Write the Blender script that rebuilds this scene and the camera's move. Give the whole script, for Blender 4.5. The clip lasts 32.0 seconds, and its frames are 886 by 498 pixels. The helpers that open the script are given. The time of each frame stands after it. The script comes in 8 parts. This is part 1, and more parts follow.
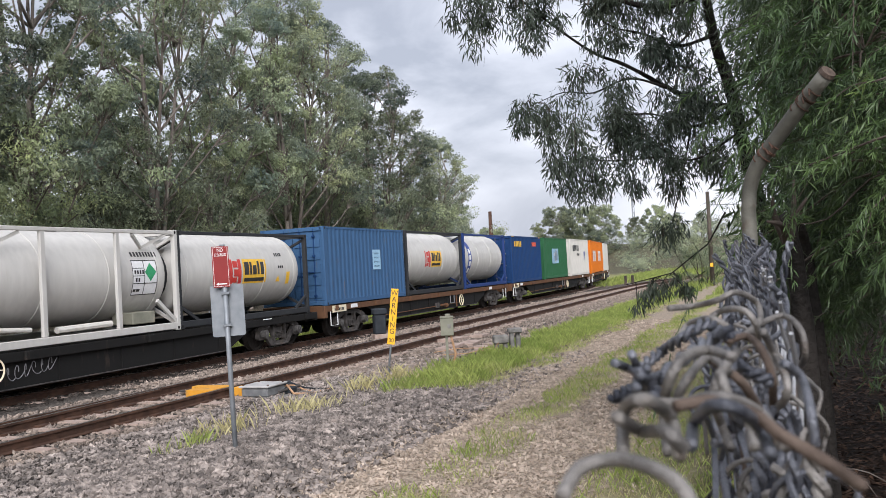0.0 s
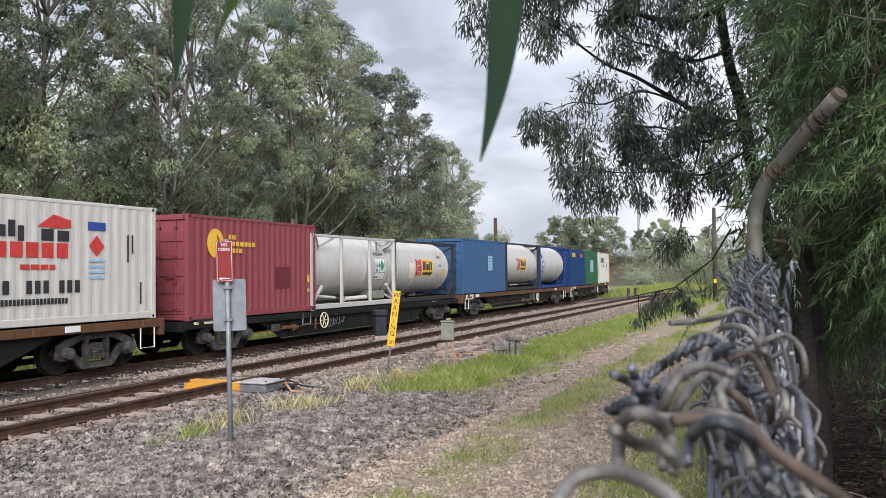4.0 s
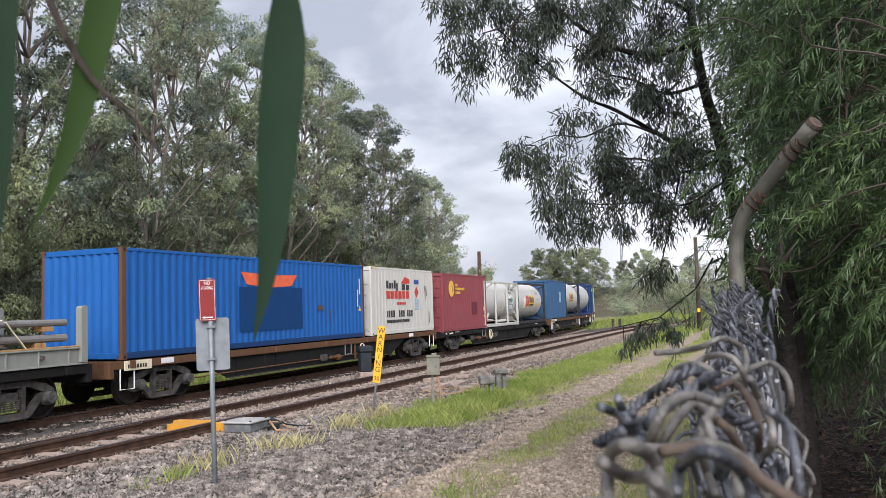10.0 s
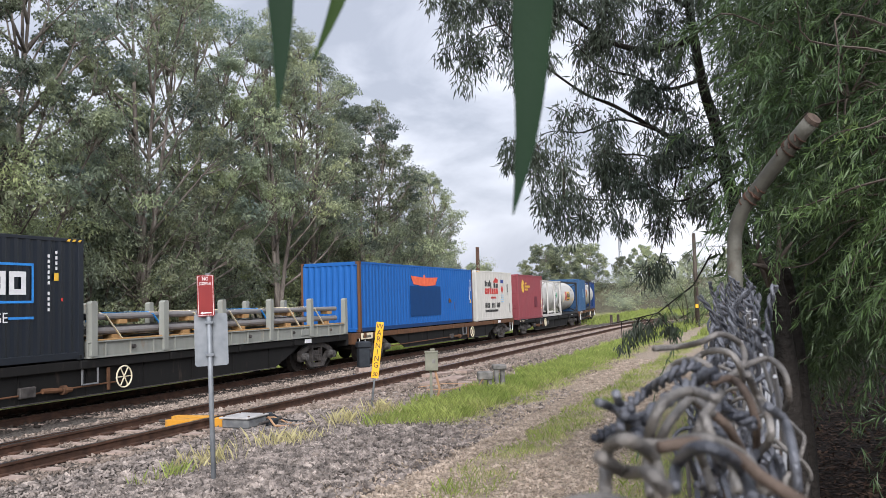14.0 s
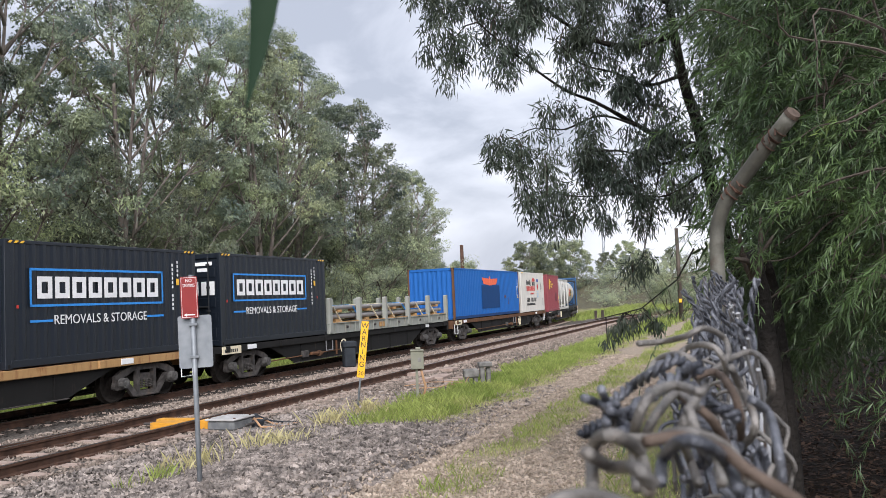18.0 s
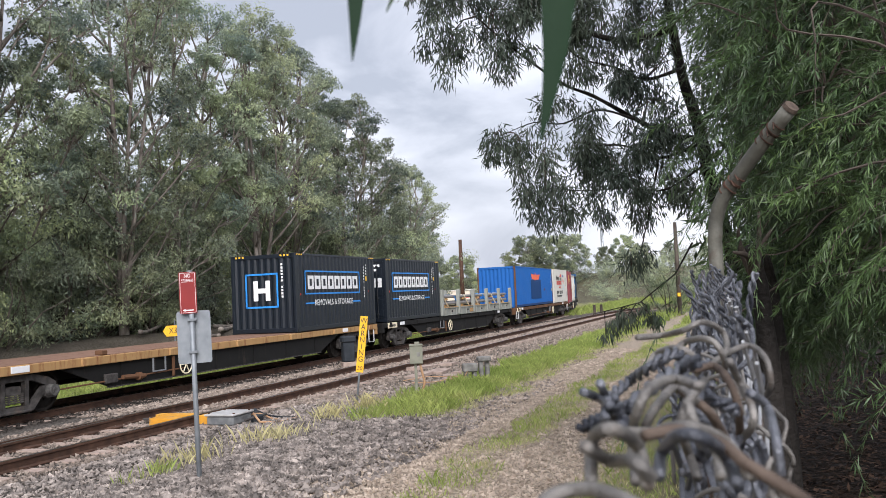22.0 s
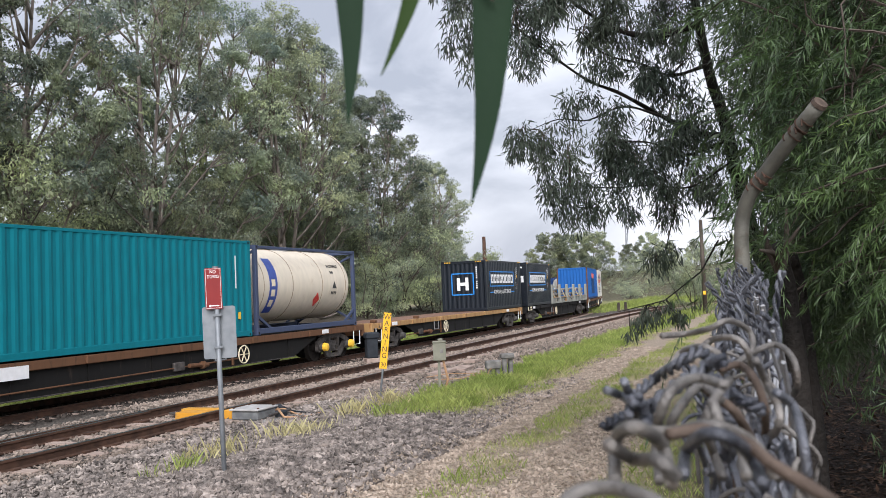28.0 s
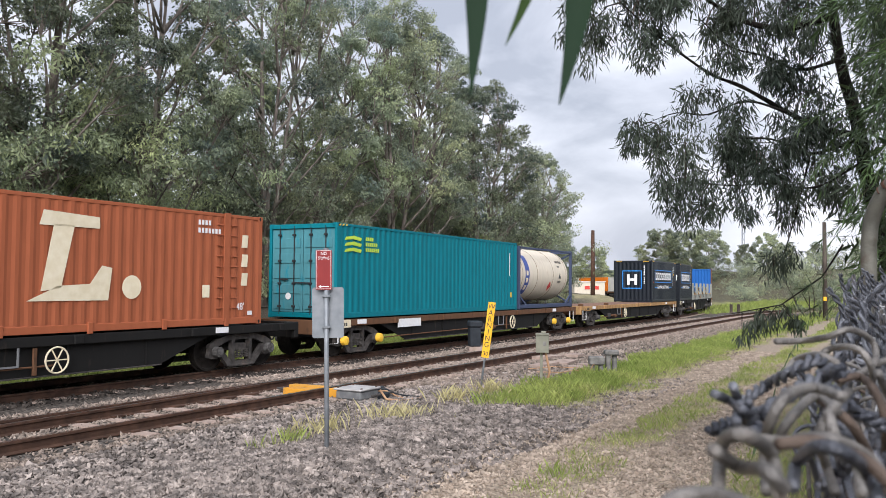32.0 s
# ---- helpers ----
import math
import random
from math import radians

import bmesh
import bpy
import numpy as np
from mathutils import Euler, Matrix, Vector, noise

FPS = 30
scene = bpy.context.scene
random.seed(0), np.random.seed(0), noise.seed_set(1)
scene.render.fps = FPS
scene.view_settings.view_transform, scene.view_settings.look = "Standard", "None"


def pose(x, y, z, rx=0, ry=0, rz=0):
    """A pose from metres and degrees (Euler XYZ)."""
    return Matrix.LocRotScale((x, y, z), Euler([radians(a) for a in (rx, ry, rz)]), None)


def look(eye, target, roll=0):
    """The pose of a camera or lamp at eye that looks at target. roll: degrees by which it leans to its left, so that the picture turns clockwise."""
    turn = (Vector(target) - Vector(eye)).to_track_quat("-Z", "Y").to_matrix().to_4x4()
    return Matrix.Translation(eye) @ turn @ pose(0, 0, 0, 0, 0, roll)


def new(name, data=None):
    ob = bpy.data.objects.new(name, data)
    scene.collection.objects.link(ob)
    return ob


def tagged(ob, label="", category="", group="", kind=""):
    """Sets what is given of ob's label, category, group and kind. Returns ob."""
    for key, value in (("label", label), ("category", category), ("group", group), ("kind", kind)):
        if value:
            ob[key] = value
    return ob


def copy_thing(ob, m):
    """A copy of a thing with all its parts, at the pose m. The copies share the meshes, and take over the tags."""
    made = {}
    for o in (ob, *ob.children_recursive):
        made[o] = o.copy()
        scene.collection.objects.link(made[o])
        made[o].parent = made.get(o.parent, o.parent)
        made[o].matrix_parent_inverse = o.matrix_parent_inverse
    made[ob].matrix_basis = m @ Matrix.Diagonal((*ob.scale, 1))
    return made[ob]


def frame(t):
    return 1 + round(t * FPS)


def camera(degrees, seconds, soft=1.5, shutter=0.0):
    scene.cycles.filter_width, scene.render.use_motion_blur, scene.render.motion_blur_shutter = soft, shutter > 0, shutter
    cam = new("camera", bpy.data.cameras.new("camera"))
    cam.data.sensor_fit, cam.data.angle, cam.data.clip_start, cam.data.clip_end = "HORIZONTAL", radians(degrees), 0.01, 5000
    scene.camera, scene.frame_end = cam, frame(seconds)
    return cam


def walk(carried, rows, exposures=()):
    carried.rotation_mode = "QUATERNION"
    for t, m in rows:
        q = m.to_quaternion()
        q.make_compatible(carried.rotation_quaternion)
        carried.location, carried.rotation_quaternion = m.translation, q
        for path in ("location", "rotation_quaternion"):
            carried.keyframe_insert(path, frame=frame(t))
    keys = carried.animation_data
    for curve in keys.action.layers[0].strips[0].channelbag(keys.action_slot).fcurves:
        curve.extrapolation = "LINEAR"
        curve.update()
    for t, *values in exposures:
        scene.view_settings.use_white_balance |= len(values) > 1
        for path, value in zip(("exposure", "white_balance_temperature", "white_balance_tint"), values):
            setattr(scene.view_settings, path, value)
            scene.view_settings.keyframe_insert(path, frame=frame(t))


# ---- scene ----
EYE = Vector((0.0, 0.0, 2.05))


def aim(yaw, pitch, roll):
    """The camera's pose at EYE: yaw to the left of +y and pitch upwards, in degrees."""
    a, b = radians(yaw), radians(pitch)
    ahead = Vector((-math.sin(a) * math.cos(b), math.cos(a) * math.cos(b), math.sin(b)))
    return look(EYE, EYE + ahead, roll)


cam = camera(55.89, 32.0, soft=0.85)
cam.data.dof.use_dof, cam.data.dof.focus_distance, cam.data.dof.aperture_fstop = True, 18.0, 21.0
walk(cam, [(t, aim(a, b, c)) for t, a, b, c in (
    (0.0, 6.80, 1.37, -3.13), (0.5, 6.77, 1.34, -3.12), (1.0, 6.81, 1.26, -2.72), (1.5, 6.85, 1.26, -1.77), (2.0, 6.95, 1.25, -1.26),
    (2.5, 7.06, 1.25, -1.10), (3.0, 7.09, 1.38, -0.98), (3.5, 7.14, 1.50, -0.68), (5.5, 6.94, 2.52, -0.56), (6.0, 6.84, 2.89, -0.66),
    (6.5, 6.74, 3.27, -0.65), (7.0, 6.67, 3.63, -0.66), (7.5, 6.55, 3.91, -0.72), (8.0, 6.45, 4.04, -0.79), (8.5, 6.36, 4.06, -0.85),
    (9.0, 6.17, 4.11, -1.04), (9.5, 6.02, 4.00, -1.40), (10.0, 5.91, 4.00, -1.71), (10.5, 5.91, 3.90, -1.90), (11.0, 5.81, 3.84, -2.09),
    (11.5, 5.79, 3.85, -2.21), (12.0, 5.80, 3.86, -2.20), (12.5, 5.82, 3.83, -2.22), (13.0, 5.85, 3.81, -2.15), (13.5, 5.86, 3.76, -1.82),
    (14.0, 5.81, 3.70, -1.69), (14.5, 5.77, 3.71, -1.71), (16.5, 5.23, 3.64, -2.35), (17.0, 5.04, 3.60, -2.43), (17.5, 4.84, 3.57, -2.52),
    (18.0, 4.73, 3.54, -2.53), (18.5, 4.72, 3.51, -2.55), (19.0, 4.72, 3.46, -2.55), (19.5, 4.71, 3.41, -2.58), (20.0, 4.69, 3.36, -2.64),
    (20.5, 4.68, 3.34, -2.71), (21.0, 4.63, 3.27, -2.72), (21.5, 4.64, 3.21, -2.74), (22.0, 4.65, 3.17, -2.70), (22.5, 4.66, 3.03, -2.78),
    (23.0, 4.68, 3.00, -2.74), (23.5, 4.69, 2.99, -2.75), (24.0, 4.72, 2.93, -2.79), (24.5, 4.73, 2.93, -2.81), (25.0, 4.75, 2.92, -2.83),
    (25.5, 4.77, 2.90, -2.78), (27.5, 4.86, 2.95, -2.77), (28.0, 6.28, 3.03, -2.41), (28.5, 9.47, 2.92, -1.33), (29.0, 11.93, 2.88, -0.40),
    (29.5, 13.42, 2.78, 0.13), (30.0, 13.82, 2.67, 0.26), (30.5, 13.81, 2.54, 0.34), (31.0, 13.76, 2.50, 0.21), (31.5, 13.71, 2.47, 0.29),
    (32.0, 13.63, 2.45, 0.47),
)], [(0.0, 0.60), (9.0, 0.62), (12.0, 0.68), (20.0, 0.70), (25.0, 0.68), (28.0, 0.64), (32.0, 0.66)])

# ---- light: an overcast sky with a weak, wide sun behind the cloud ----
SUN_UP, SUN_ROUND = 34.0, 172.0
world = bpy.data.worlds.new("overcast_sky")
scene.world = world
world.use_nodes = True
wn, wl = world.node_tree.nodes, world.node_tree.links
wn.clear()
sky = wn.new("ShaderNodeTexSky")
sky.sky_type, sky.sun_disc = "NISHITA", False
sky.sun_elevation, sky.sun_rotation = radians(SUN_UP), radians(SUN_ROUND)
sky.air_density, sky.dust_density = 1.4, 3.0
coord = wn.new("ShaderNodeTexCoord")
stretch = wn.new("ShaderNodeMapping")
stretch.inputs["Scale"].default_value = (1.0, 1.0, 3.2)
stretch.inputs["Location"].default_value = (0.35, 0.1, 0.0)
cloud = wn.new("ShaderNodeTexNoise")
cloud.inputs["Scale"].default_value, cloud.inputs["Detail"].default_value = 2.6, 7.0
cloud.inputs["Roughness"].default_value, cloud.inputs["Distortion"].default_value = 0.52, 0.5
ramp = wn.new("ShaderNodeValToRGB")
ramp.color_ramp.elements[0].position, ramp.color_ramp.elements[0].color = 0.36, (0.40, 0.43, 0.52, 1)
ramp.color_ramp.elements[1].position, ramp.color_ramp.elements[1].color = 0.64, (0.80, 0.825, 0.93, 1)
sky_gain = wn.new("ShaderNodeMix")
sky_gain.data_type, sky_gain.blend_type = "RGBA", "MULTIPLY"
sky_gain.inputs["Factor"].default_value = 1.0
sky_gain.inputs["B"].default_value = (0.09, 0.09, 0.09, 1)
blend = wn.new("ShaderNodeMix")
blend.data_type = "RGBA"
blend.inputs["Factor"].default_value = 0.90
back = wn.new("ShaderNodeBackground")
back.inputs["Strength"].default_value = 0.90
wout = wn.new("ShaderNodeOutputWorld")
wl.new(coord.outputs["Generated"], stretch.inputs["Vector"])
wl.new(stretch.outputs["Vector"], cloud.inputs["Vector"])
wl.new(cloud.outputs["Fac"], ramp.inputs["Fac"])
wl.new(sky.outputs["Color"], sky_gain.inputs["A"])
wl.new(sky_gain.outputs["Result"], blend.inputs["A"])
wl.new(ramp.outputs["Color"], blend.inputs["B"])
wl.new(blend.outputs["Result"], back.inputs["Color"])
wl.new(back.outputs["Background"], wout.inputs["Surface"])
sun = new("sun", bpy.data.lights.new("sun", "SUN"))
sun.data.energy, sun.data.angle, sun.data.color = 2.8, radians(48), (0.985, 0.97, 1.0)
sd = Vector((math.sin(radians(SUN_ROUND)) * math.cos(radians(SUN_UP)), math.cos(radians(SUN_ROUND)) * math.cos(radians(SUN_UP)), math.sin(radians(SUN_UP))))
sun.matrix_world = look(sd * 50, (0, 0, 0))


# ---- materials ----
def surf(name, c1, c2, scale=8.0, rough=0.6, bump=0.1, metal=0.0, fine=60.0, dirt=None, dirt_scale=1.3, dirt_at=0.6, vary=0.06, trans=0.0, space="Object", stretch=(1, 1, 1), coat=0.0):
    """A procedural surface: two tones mixed by noise, stains at a larger scale, fine relief, and a small tone change from piece to piece."""
    m = bpy.data.materials.new(name)
    m.use_nodes = True
    n, l = m.node_tree.nodes, m.node_tree.links
    b = n["Principled BSDF"]
    tc, mp = n.new("ShaderNodeTexCoord"), n.new("ShaderNodeMapping")
    mp.inputs["Scale"].default_value = stretch
    l.new(tc.outputs[space], mp.inputs["Vector"])
    n1 = n.new("ShaderNodeTexNoise")
    n1.inputs["Scale"].default_value, n1.inputs["Detail"].default_value = scale, 6
    l.new(mp.outputs["Vector"], n1.inputs["Vector"])
    r1 = n.new("ShaderNodeValToRGB")
    r1.color_ramp.elements[0].position, r1.color_ramp.elements[0].color = 0.35, (*c1, 1)
    r1.color_ramp.elements[1].position, r1.color_ramp.elements[1].color = 0.66, (*c2, 1)
    l.new(n1.outputs["Fac"], r1.inputs["Fac"])
    colour = r1.outputs["Color"]
    if dirt:
        n2 = n.new("ShaderNodeTexNoise")
        n2.inputs["Scale"].default_value, n2.inputs["Detail"].default_value, n2.inputs["Roughness"].default_value = dirt_scale, 8, 0.68
        l.new(mp.outputs["Vector"], n2.inputs["Vector"])
        r2 = n.new("ShaderNodeMapRange")
        r2.inputs["From Min"].default_value, r2.inputs["From Max"].default_value = dirt_at, dirt_at + 0.16
        l.new(n2.outputs["Fac"], r2.inputs["Value"])
        mx = n.new("ShaderNodeMix")
        mx.data_type = "RGBA"
        l.new(r2.outputs["Result"], mx.inputs["Factor"])
        l.new(colour, mx.inputs["A"])
        mx.inputs["B"].default_value = (*dirt, 1)
        colour = mx.outputs["Result"]
    info, hsv = n.new("ShaderNodeObjectInfo"), n.new("ShaderNodeHueSaturation")
    geo = n.new("ShaderNodeNewGeometry")
    add = n.new("ShaderNodeMath")
    add.operation = "ADD"
    l.new(info.outputs["Random"], add.inputs[0])
    l.new(geo.outputs["Random Per Island"], add.inputs[1])
    mr = n.new("ShaderNodeMapRange")
    mr.inputs["From Max"].default_value = 2.0
    mr.inputs["To Min"].default_value, mr.inputs["To Max"].default_value = 1 - 2 * vary, 1 + 2 * vary
    l.new(add.outputs["Value"], mr.inputs["Value"])
    l.new(mr.outputs["Result"], hsv.inputs["Value"])
    l.new(colour, hsv.inputs["Color"])
    l.new(hsv.outputs["Color"], b.inputs["Base Color"])
    b.inputs["Roughness"].default_value, b.inputs["Metallic"].default_value = rough, metal
    b.inputs["Coat Weight"].default_value = coat
    b.inputs["Specular IOR Level"].default_value = 0.5 if rough < 0.7 else 0.22
    if bump:
        n3, bp = n.new("ShaderNodeTexNoise"), n.new("ShaderNodeBump")
        n3.inputs["Scale"].default_value, n3.inputs["Detail"].default_value = fine, 4
        l.new(tc.outputs[space], n3.inputs["Vector"])
        bp.inputs["Strength"].default_value, bp.inputs["Distance"].default_value = bump, 0.02
        l.new(n3.outputs["Fac"], bp.inputs["Height"])
        l.new(bp.outputs["Normal"], b.inputs["Normal"])
    if trans:
        t, ms = n.new("ShaderNodeBsdfTranslucent"), n.new("ShaderNodeMixShader")
        l.new(hsv.outputs["Color"], t.inputs["Color"])
        ms.inputs["Fac"].default_value = trans
        l.new(b.outputs["BSDF"], ms.inputs[1])
        l.new(t.outputs["BSDF"], ms.inputs[2])
        l.new(ms.outputs["Shader"], n["Material Output"].inputs["Surface"])
    return m


RUST = (0.16, 0.07, 0.035)


def paint(name, c, wear=0.66, rough=0.7, dirt=RUST):
    """Container or wagon paint, streaked down the walls and rusty where chipped."""
    return surf(name, [v * 0.93 for v in c], [min(1, v * 1.05) for v in c], 3.0, rough, 0.03, 0, 40, dirt, 2.2, wear, 0.03, stretch=(2.2, 2.2, 0.5))


BLUE = paint("blue_paint", (0.0149, 0.108, 0.36), 0.68)
BLUE_DULL = paint("faded_blue_paint", (0.045, 0.108, 0.215), 0.61, dirt=(0.10, 0.085, 0.085))
BLUE_DARK = paint("dark_blue_paint", (0.010, 0.043, 0.136), 0.75)
BLUE_PATCH = paint("deep_blue_paint", (0.002, 0.043, 0.153), 0.9)
WHITE = paint("white_paint", (0.606, 0.584, 0.532), 0.74, dirt=(0.42, 0.33, 0.24))
MAROON = paint("maroon_paint", (0.25, 0.062, 0.072), 0.72, dirt=(0.33, 0.12, 0.11))
GREEN = paint("green_paint", (0.027, 0.117, 0.050), 0.76)
ORANGE = paint("orange_paint", (0.680, 0.178, 0.013), 0.76)
TEAL = paint("teal_paint", (0.000, 0.164, 0.205), 0.8)
TEAL_FADED = paint("sun_faded_teal_paint", (0.070, 0.231, 0.266), 0.55, dirt=(0.0, 0.22, 0.30))
BLACK = paint("black_paint", (0.006, 0.010, 0.017), 0.85, 0.42)
TERRA = paint("terracotta_paint", (0.359, 0.105, 0.047), 0.72, 0.7, (0.60, 0.32, 0.20))
CREAM = paint("cream_cladding", (0.622, 0.554, 0.445), 0.60, 0.6, (0.40, 0.30, 0.2))
STRAP_STAINED = paint("stained_strap", (0.30, 0.23, 0.16), 0.5, 0.7, (0.12, 0.08, 0.05))
TANK_WHITE = paint("white_cladding", (0.52, 0.505, 0.472), 0.66, 0.55, (0.42, 0.36, 0.28))
FRAME_BLUE = paint("grey_blue_paint", (0.055, 0.072, 0.125), 0.6, dirt=(0.10, 0.07, 0.05))
FRAME_DARK = paint("charcoal_paint", (0.03, 0.032, 0.035), 0.7)
FRAME_COBALT = paint("cobalt_paint", (0.02, 0.047, 0.165), 0.75)
DECK_TAN = paint("tan_paint", (0.400, 0.240, 0.104), 0.52, 0.75, (0.20, 0.075, 0.035))
WAGON_DARK = paint("grimy_black_steel", (0.012, 0.0115, 0.011), 0.58, 0.78, (0.042, 0.032, 0.025))
RACK_GREY = paint("weathered_rack_grey", (0.259, 0.266, 0.238), 0.58, 0.7, (0.26, 0.19, 0.13))
PIPE_STEEL = paint("dull_pipe_steel", (0.19, 0.18, 0.175), 0.58, 0.55, (0.17, 0.115, 0.08))
WAGON_BROWN = paint("rusty_brown_steel", (0.13, 0.065, 0.035), 0.55, 0.8, (0.05, 0.03, 0.02))
DECK_BROWN = paint("worn_brown_deck", (0.23, 0.135, 0.095), 0.52, 0.8, (0.13, 0.07, 0.045))
STEEL_GREY = paint("galvanised_grey", (0.180, 0.186, 0.192), 0.66, 0.55, (0.24, 0.16, 0.1))
BOGIE = surf("bogie_iron", (0.042, 0.038, 0.036), (0.095, 0.086, 0.080), 7, 0.7, 0.3, 0.1, 50, (0.15, 0.115, 0.09), 3, 0.56)
AXLE_GREY = surf("greasy_axle_box", (0.05, 0.047, 0.044), (0.13, 0.125, 0.12), 9, 0.7, 0.2, 0.1, 50, (0.17, 0.15, 0.13), 5, 0.6)
WHEEL_STEEL = surf("wheel_steel", (0.010, 0.008, 0.007), (0.022, 0.018, 0.015), 9, 0.85, 0.1, 0.0, 50)
DECAL_WHITE = surf("white_vinyl", (0.74, 0.74, 0.74), (0.80, 0.80, 0.80), 12, 0.5, 0, 0, 40, (0.5, 0.48, 0.44), 5, 0.7, 0.02)
CHALK = surf("chalky_spray_paint", (0.16, 0.16, 0.165), (0.26, 0.26, 0.27), 14, 0.8, 0, 0, 40, (0.08, 0.08, 0.08), 6, 0.55, 0.05)
DECAL_RED = surf("red_vinyl", (0.50, 0.03, 0.025), (0.60, 0.05, 0.035), 9, 0.5, 0, 0, 40)
DECAL_ORANGE = surf("orange_red_vinyl", (0.75, 0.10, 0.04), (0.85, 0.16, 0.06), 5, 0.55, 0, 0, 40, (0.5, 0.12, 0.08), 4, 0.62)
DECAL_YELLOW = surf("yellow_vinyl", (0.75, 0.43, 0.03), (0.85, 0.52, 0.05), 9, 0.5, 0, 0, 40)
DECAL_LIME = surf("lime_vinyl", (0.42, 0.62, 0.04), (0.50, 0.70, 0.07), 9, 0.5, 0, 0, 40)
DECAL_CREAM = surf("cream_vinyl", (0.72, 0.63, 0.44), (0.80, 0.72, 0.54), 6, 0.6, 0, 0, 40, (0.55, 0.4, 0.26), 4, 0.66)
DECAL_BLUE = surf("sky_blue_vinyl", (0.02, 0.22, 0.62), (0.03, 0.27, 0.72), 9, 0.5, 0, 0, 40)
DECAL_NAVY = surf("navy_vinyl", (0.02, 0.05, 0.25), (0.03, 0.07, 0.32), 9, 0.5, 0, 0, 40)
DECAL_BLACK = surf("black_vinyl", (0.015, 0.015, 0.017), (0.03, 0.03, 0.03), 9, 0.5, 0, 0, 40)
DECAL_PALE = surf("pale_blue_vinyl", (0.25, 0.45, 0.62), (0.35, 0.55, 0.70), 9, 0.5, 0, 0, 40)
DECAL_GREEN = surf("green_vinyl", (0.02, 0.25, 0.10), (0.03, 0.32, 0.13), 9, 0.5, 0, 0, 40)
RAIL_SIDE = surf("rusty_rail", (0.055, 0.032, 0.023), (0.105, 0.058, 0.040), 5, 0.8, 0.2, 0.2, 80, (0.05, 0.032, 0.025), 2, 0.55)
RAIL_TOP = surf("worn_rail_head", (0.16, 0.14, 0.125), (0.26, 0.23, 0.21), 4, 0.35, 0.03, 0.9, 60)
CONCRETE = surf("pinkish_concrete", (0.27, 0.20, 0.165), (0.42, 0.33, 0.28), 4, 0.9, 0.2, 0, 50, (0.26, 0.2, 0.17), 3, 0.6)
BALLAST = surf("ballast_stone", (0.095, 0.083, 0.076), (0.32, 0.275, 0.245), 5, 0.9, 0.3, 0, 60, (0.26, 0.19, 0.155), 0.6, 0.62, 0.42)
BALLAST_TAN = surf("tan_ballast_stone", (0.155, 0.125, 0.105), (0.33, 0.27, 0.225), 5, 0.9, 0.3, 0, 60, (0.25, 0.18, 0.14), 0.6, 0.6, 0.3)
# oily stone, coloured darker still for the shade under the wagons
BALLAST_OILY_SHADE = surf("oily_shade_ballast_stone", (0.028, 0.024, 0.021), (0.075, 0.062, 0.053), 5, 0.8, 0.3, 0, 60, (0.05, 0.035, 0.026), 0.6, 0.6, 0.3)
PALE_STONE = surf("road_gravel", (0.25, 0.202, 0.16), (0.48, 0.395, 0.32), 5, 0.9, 0.3, 0, 60, None, 1, 0.6, 0.22)
YELLOW_PAINT = surf("yellow_cover_paint", (0.60, 0.27, 0.025), (0.70, 0.34, 0.04), 3, 0.55, 0.05, 0, 40, (0.3, 0.17, 0.07), 5, 0.56)
GALV = surf("galvanised_steel", (0.18, 0.198, 0.216), (0.259, 0.277, 0.295), 6, 0.55, 0.05, 0.3, 60, (0.216, 0.216, 0.216), 3, 0.62)
SIGN_RED = surf("red_sign_sheeting", (0.209, 0.00864, 0.00864), (0.245, 0.013, 0.0115), 5, 0.6, 0, 0, 40)
SIGN_YELLOW = surf("yellow_sign_sheeting", (0.80, 0.40, 0.01), (0.86, 0.46, 0.02), 5, 0.4, 0, 0, 40)
DARK_PLASTIC = surf("dark_plastic", (0.020, 0.024, 0.029), (0.032, 0.037, 0.044), 5, 0.7, 0.05, 0, 40)
BOX_GREY = surf("beige_grey_paint", (0.20, 0.20, 0.155), (0.27, 0.265, 0.21), 4, 0.7, 0.05, 0, 40, (0.25, 0.2, 0.14), 4, 0.62)
BOX_DARK = surf("weathered_case_grey", (0.13, 0.135, 0.14), (0.22, 0.225, 0.225), 6, 0.6, 0.1, 0.1, 40, (0.14, 0.1, 0.07), 4, 0.6)
HOSE = surf("orange_conduit", (0.34, 0.19, 0.10), (0.45, 0.27, 0.15), 8, 0.6, 0.05, 0, 40)
WIRE = surf("weathered_wire", (0.030, 0.033, 0.043), (0.150, 0.156, 0.176), 40, 0.42, 0.3, 0.35, 400, (0.13, 0.085, 0.06), 30, 0.6, 0.12)
WIRE_LOOP = surf("grey_bent_wire", (0.095, 0.088, 0.082), (0.235, 0.218, 0.20), 45, 0.5, 0.3, 0.3, 400, (0.15, 0.11, 0.08), 30, 0.6, 0.12)
WIRE_PALE = surf("pale_mesh_wire", (0.24, 0.242, 0.25), (0.38, 0.382, 0.39), 40, 0.45, 0.2, 0.4, 400, (0.2, 0.17, 0.14), 30, 0.62, 0.1)
WIRE_RUST = surf("rusty_wire", (0.062, 0.046, 0.037), (0.125, 0.093, 0.074), 55, 0.8, 0.25, 0.1, 400)
PIPE = surf("dull_galvanised_pipe", (0.075, 0.073, 0.060), (0.145, 0.14, 0.116), 11, 0.65, 0.15, 0.2, 80, (0.095, 0.06, 0.04), 9, 0.54)
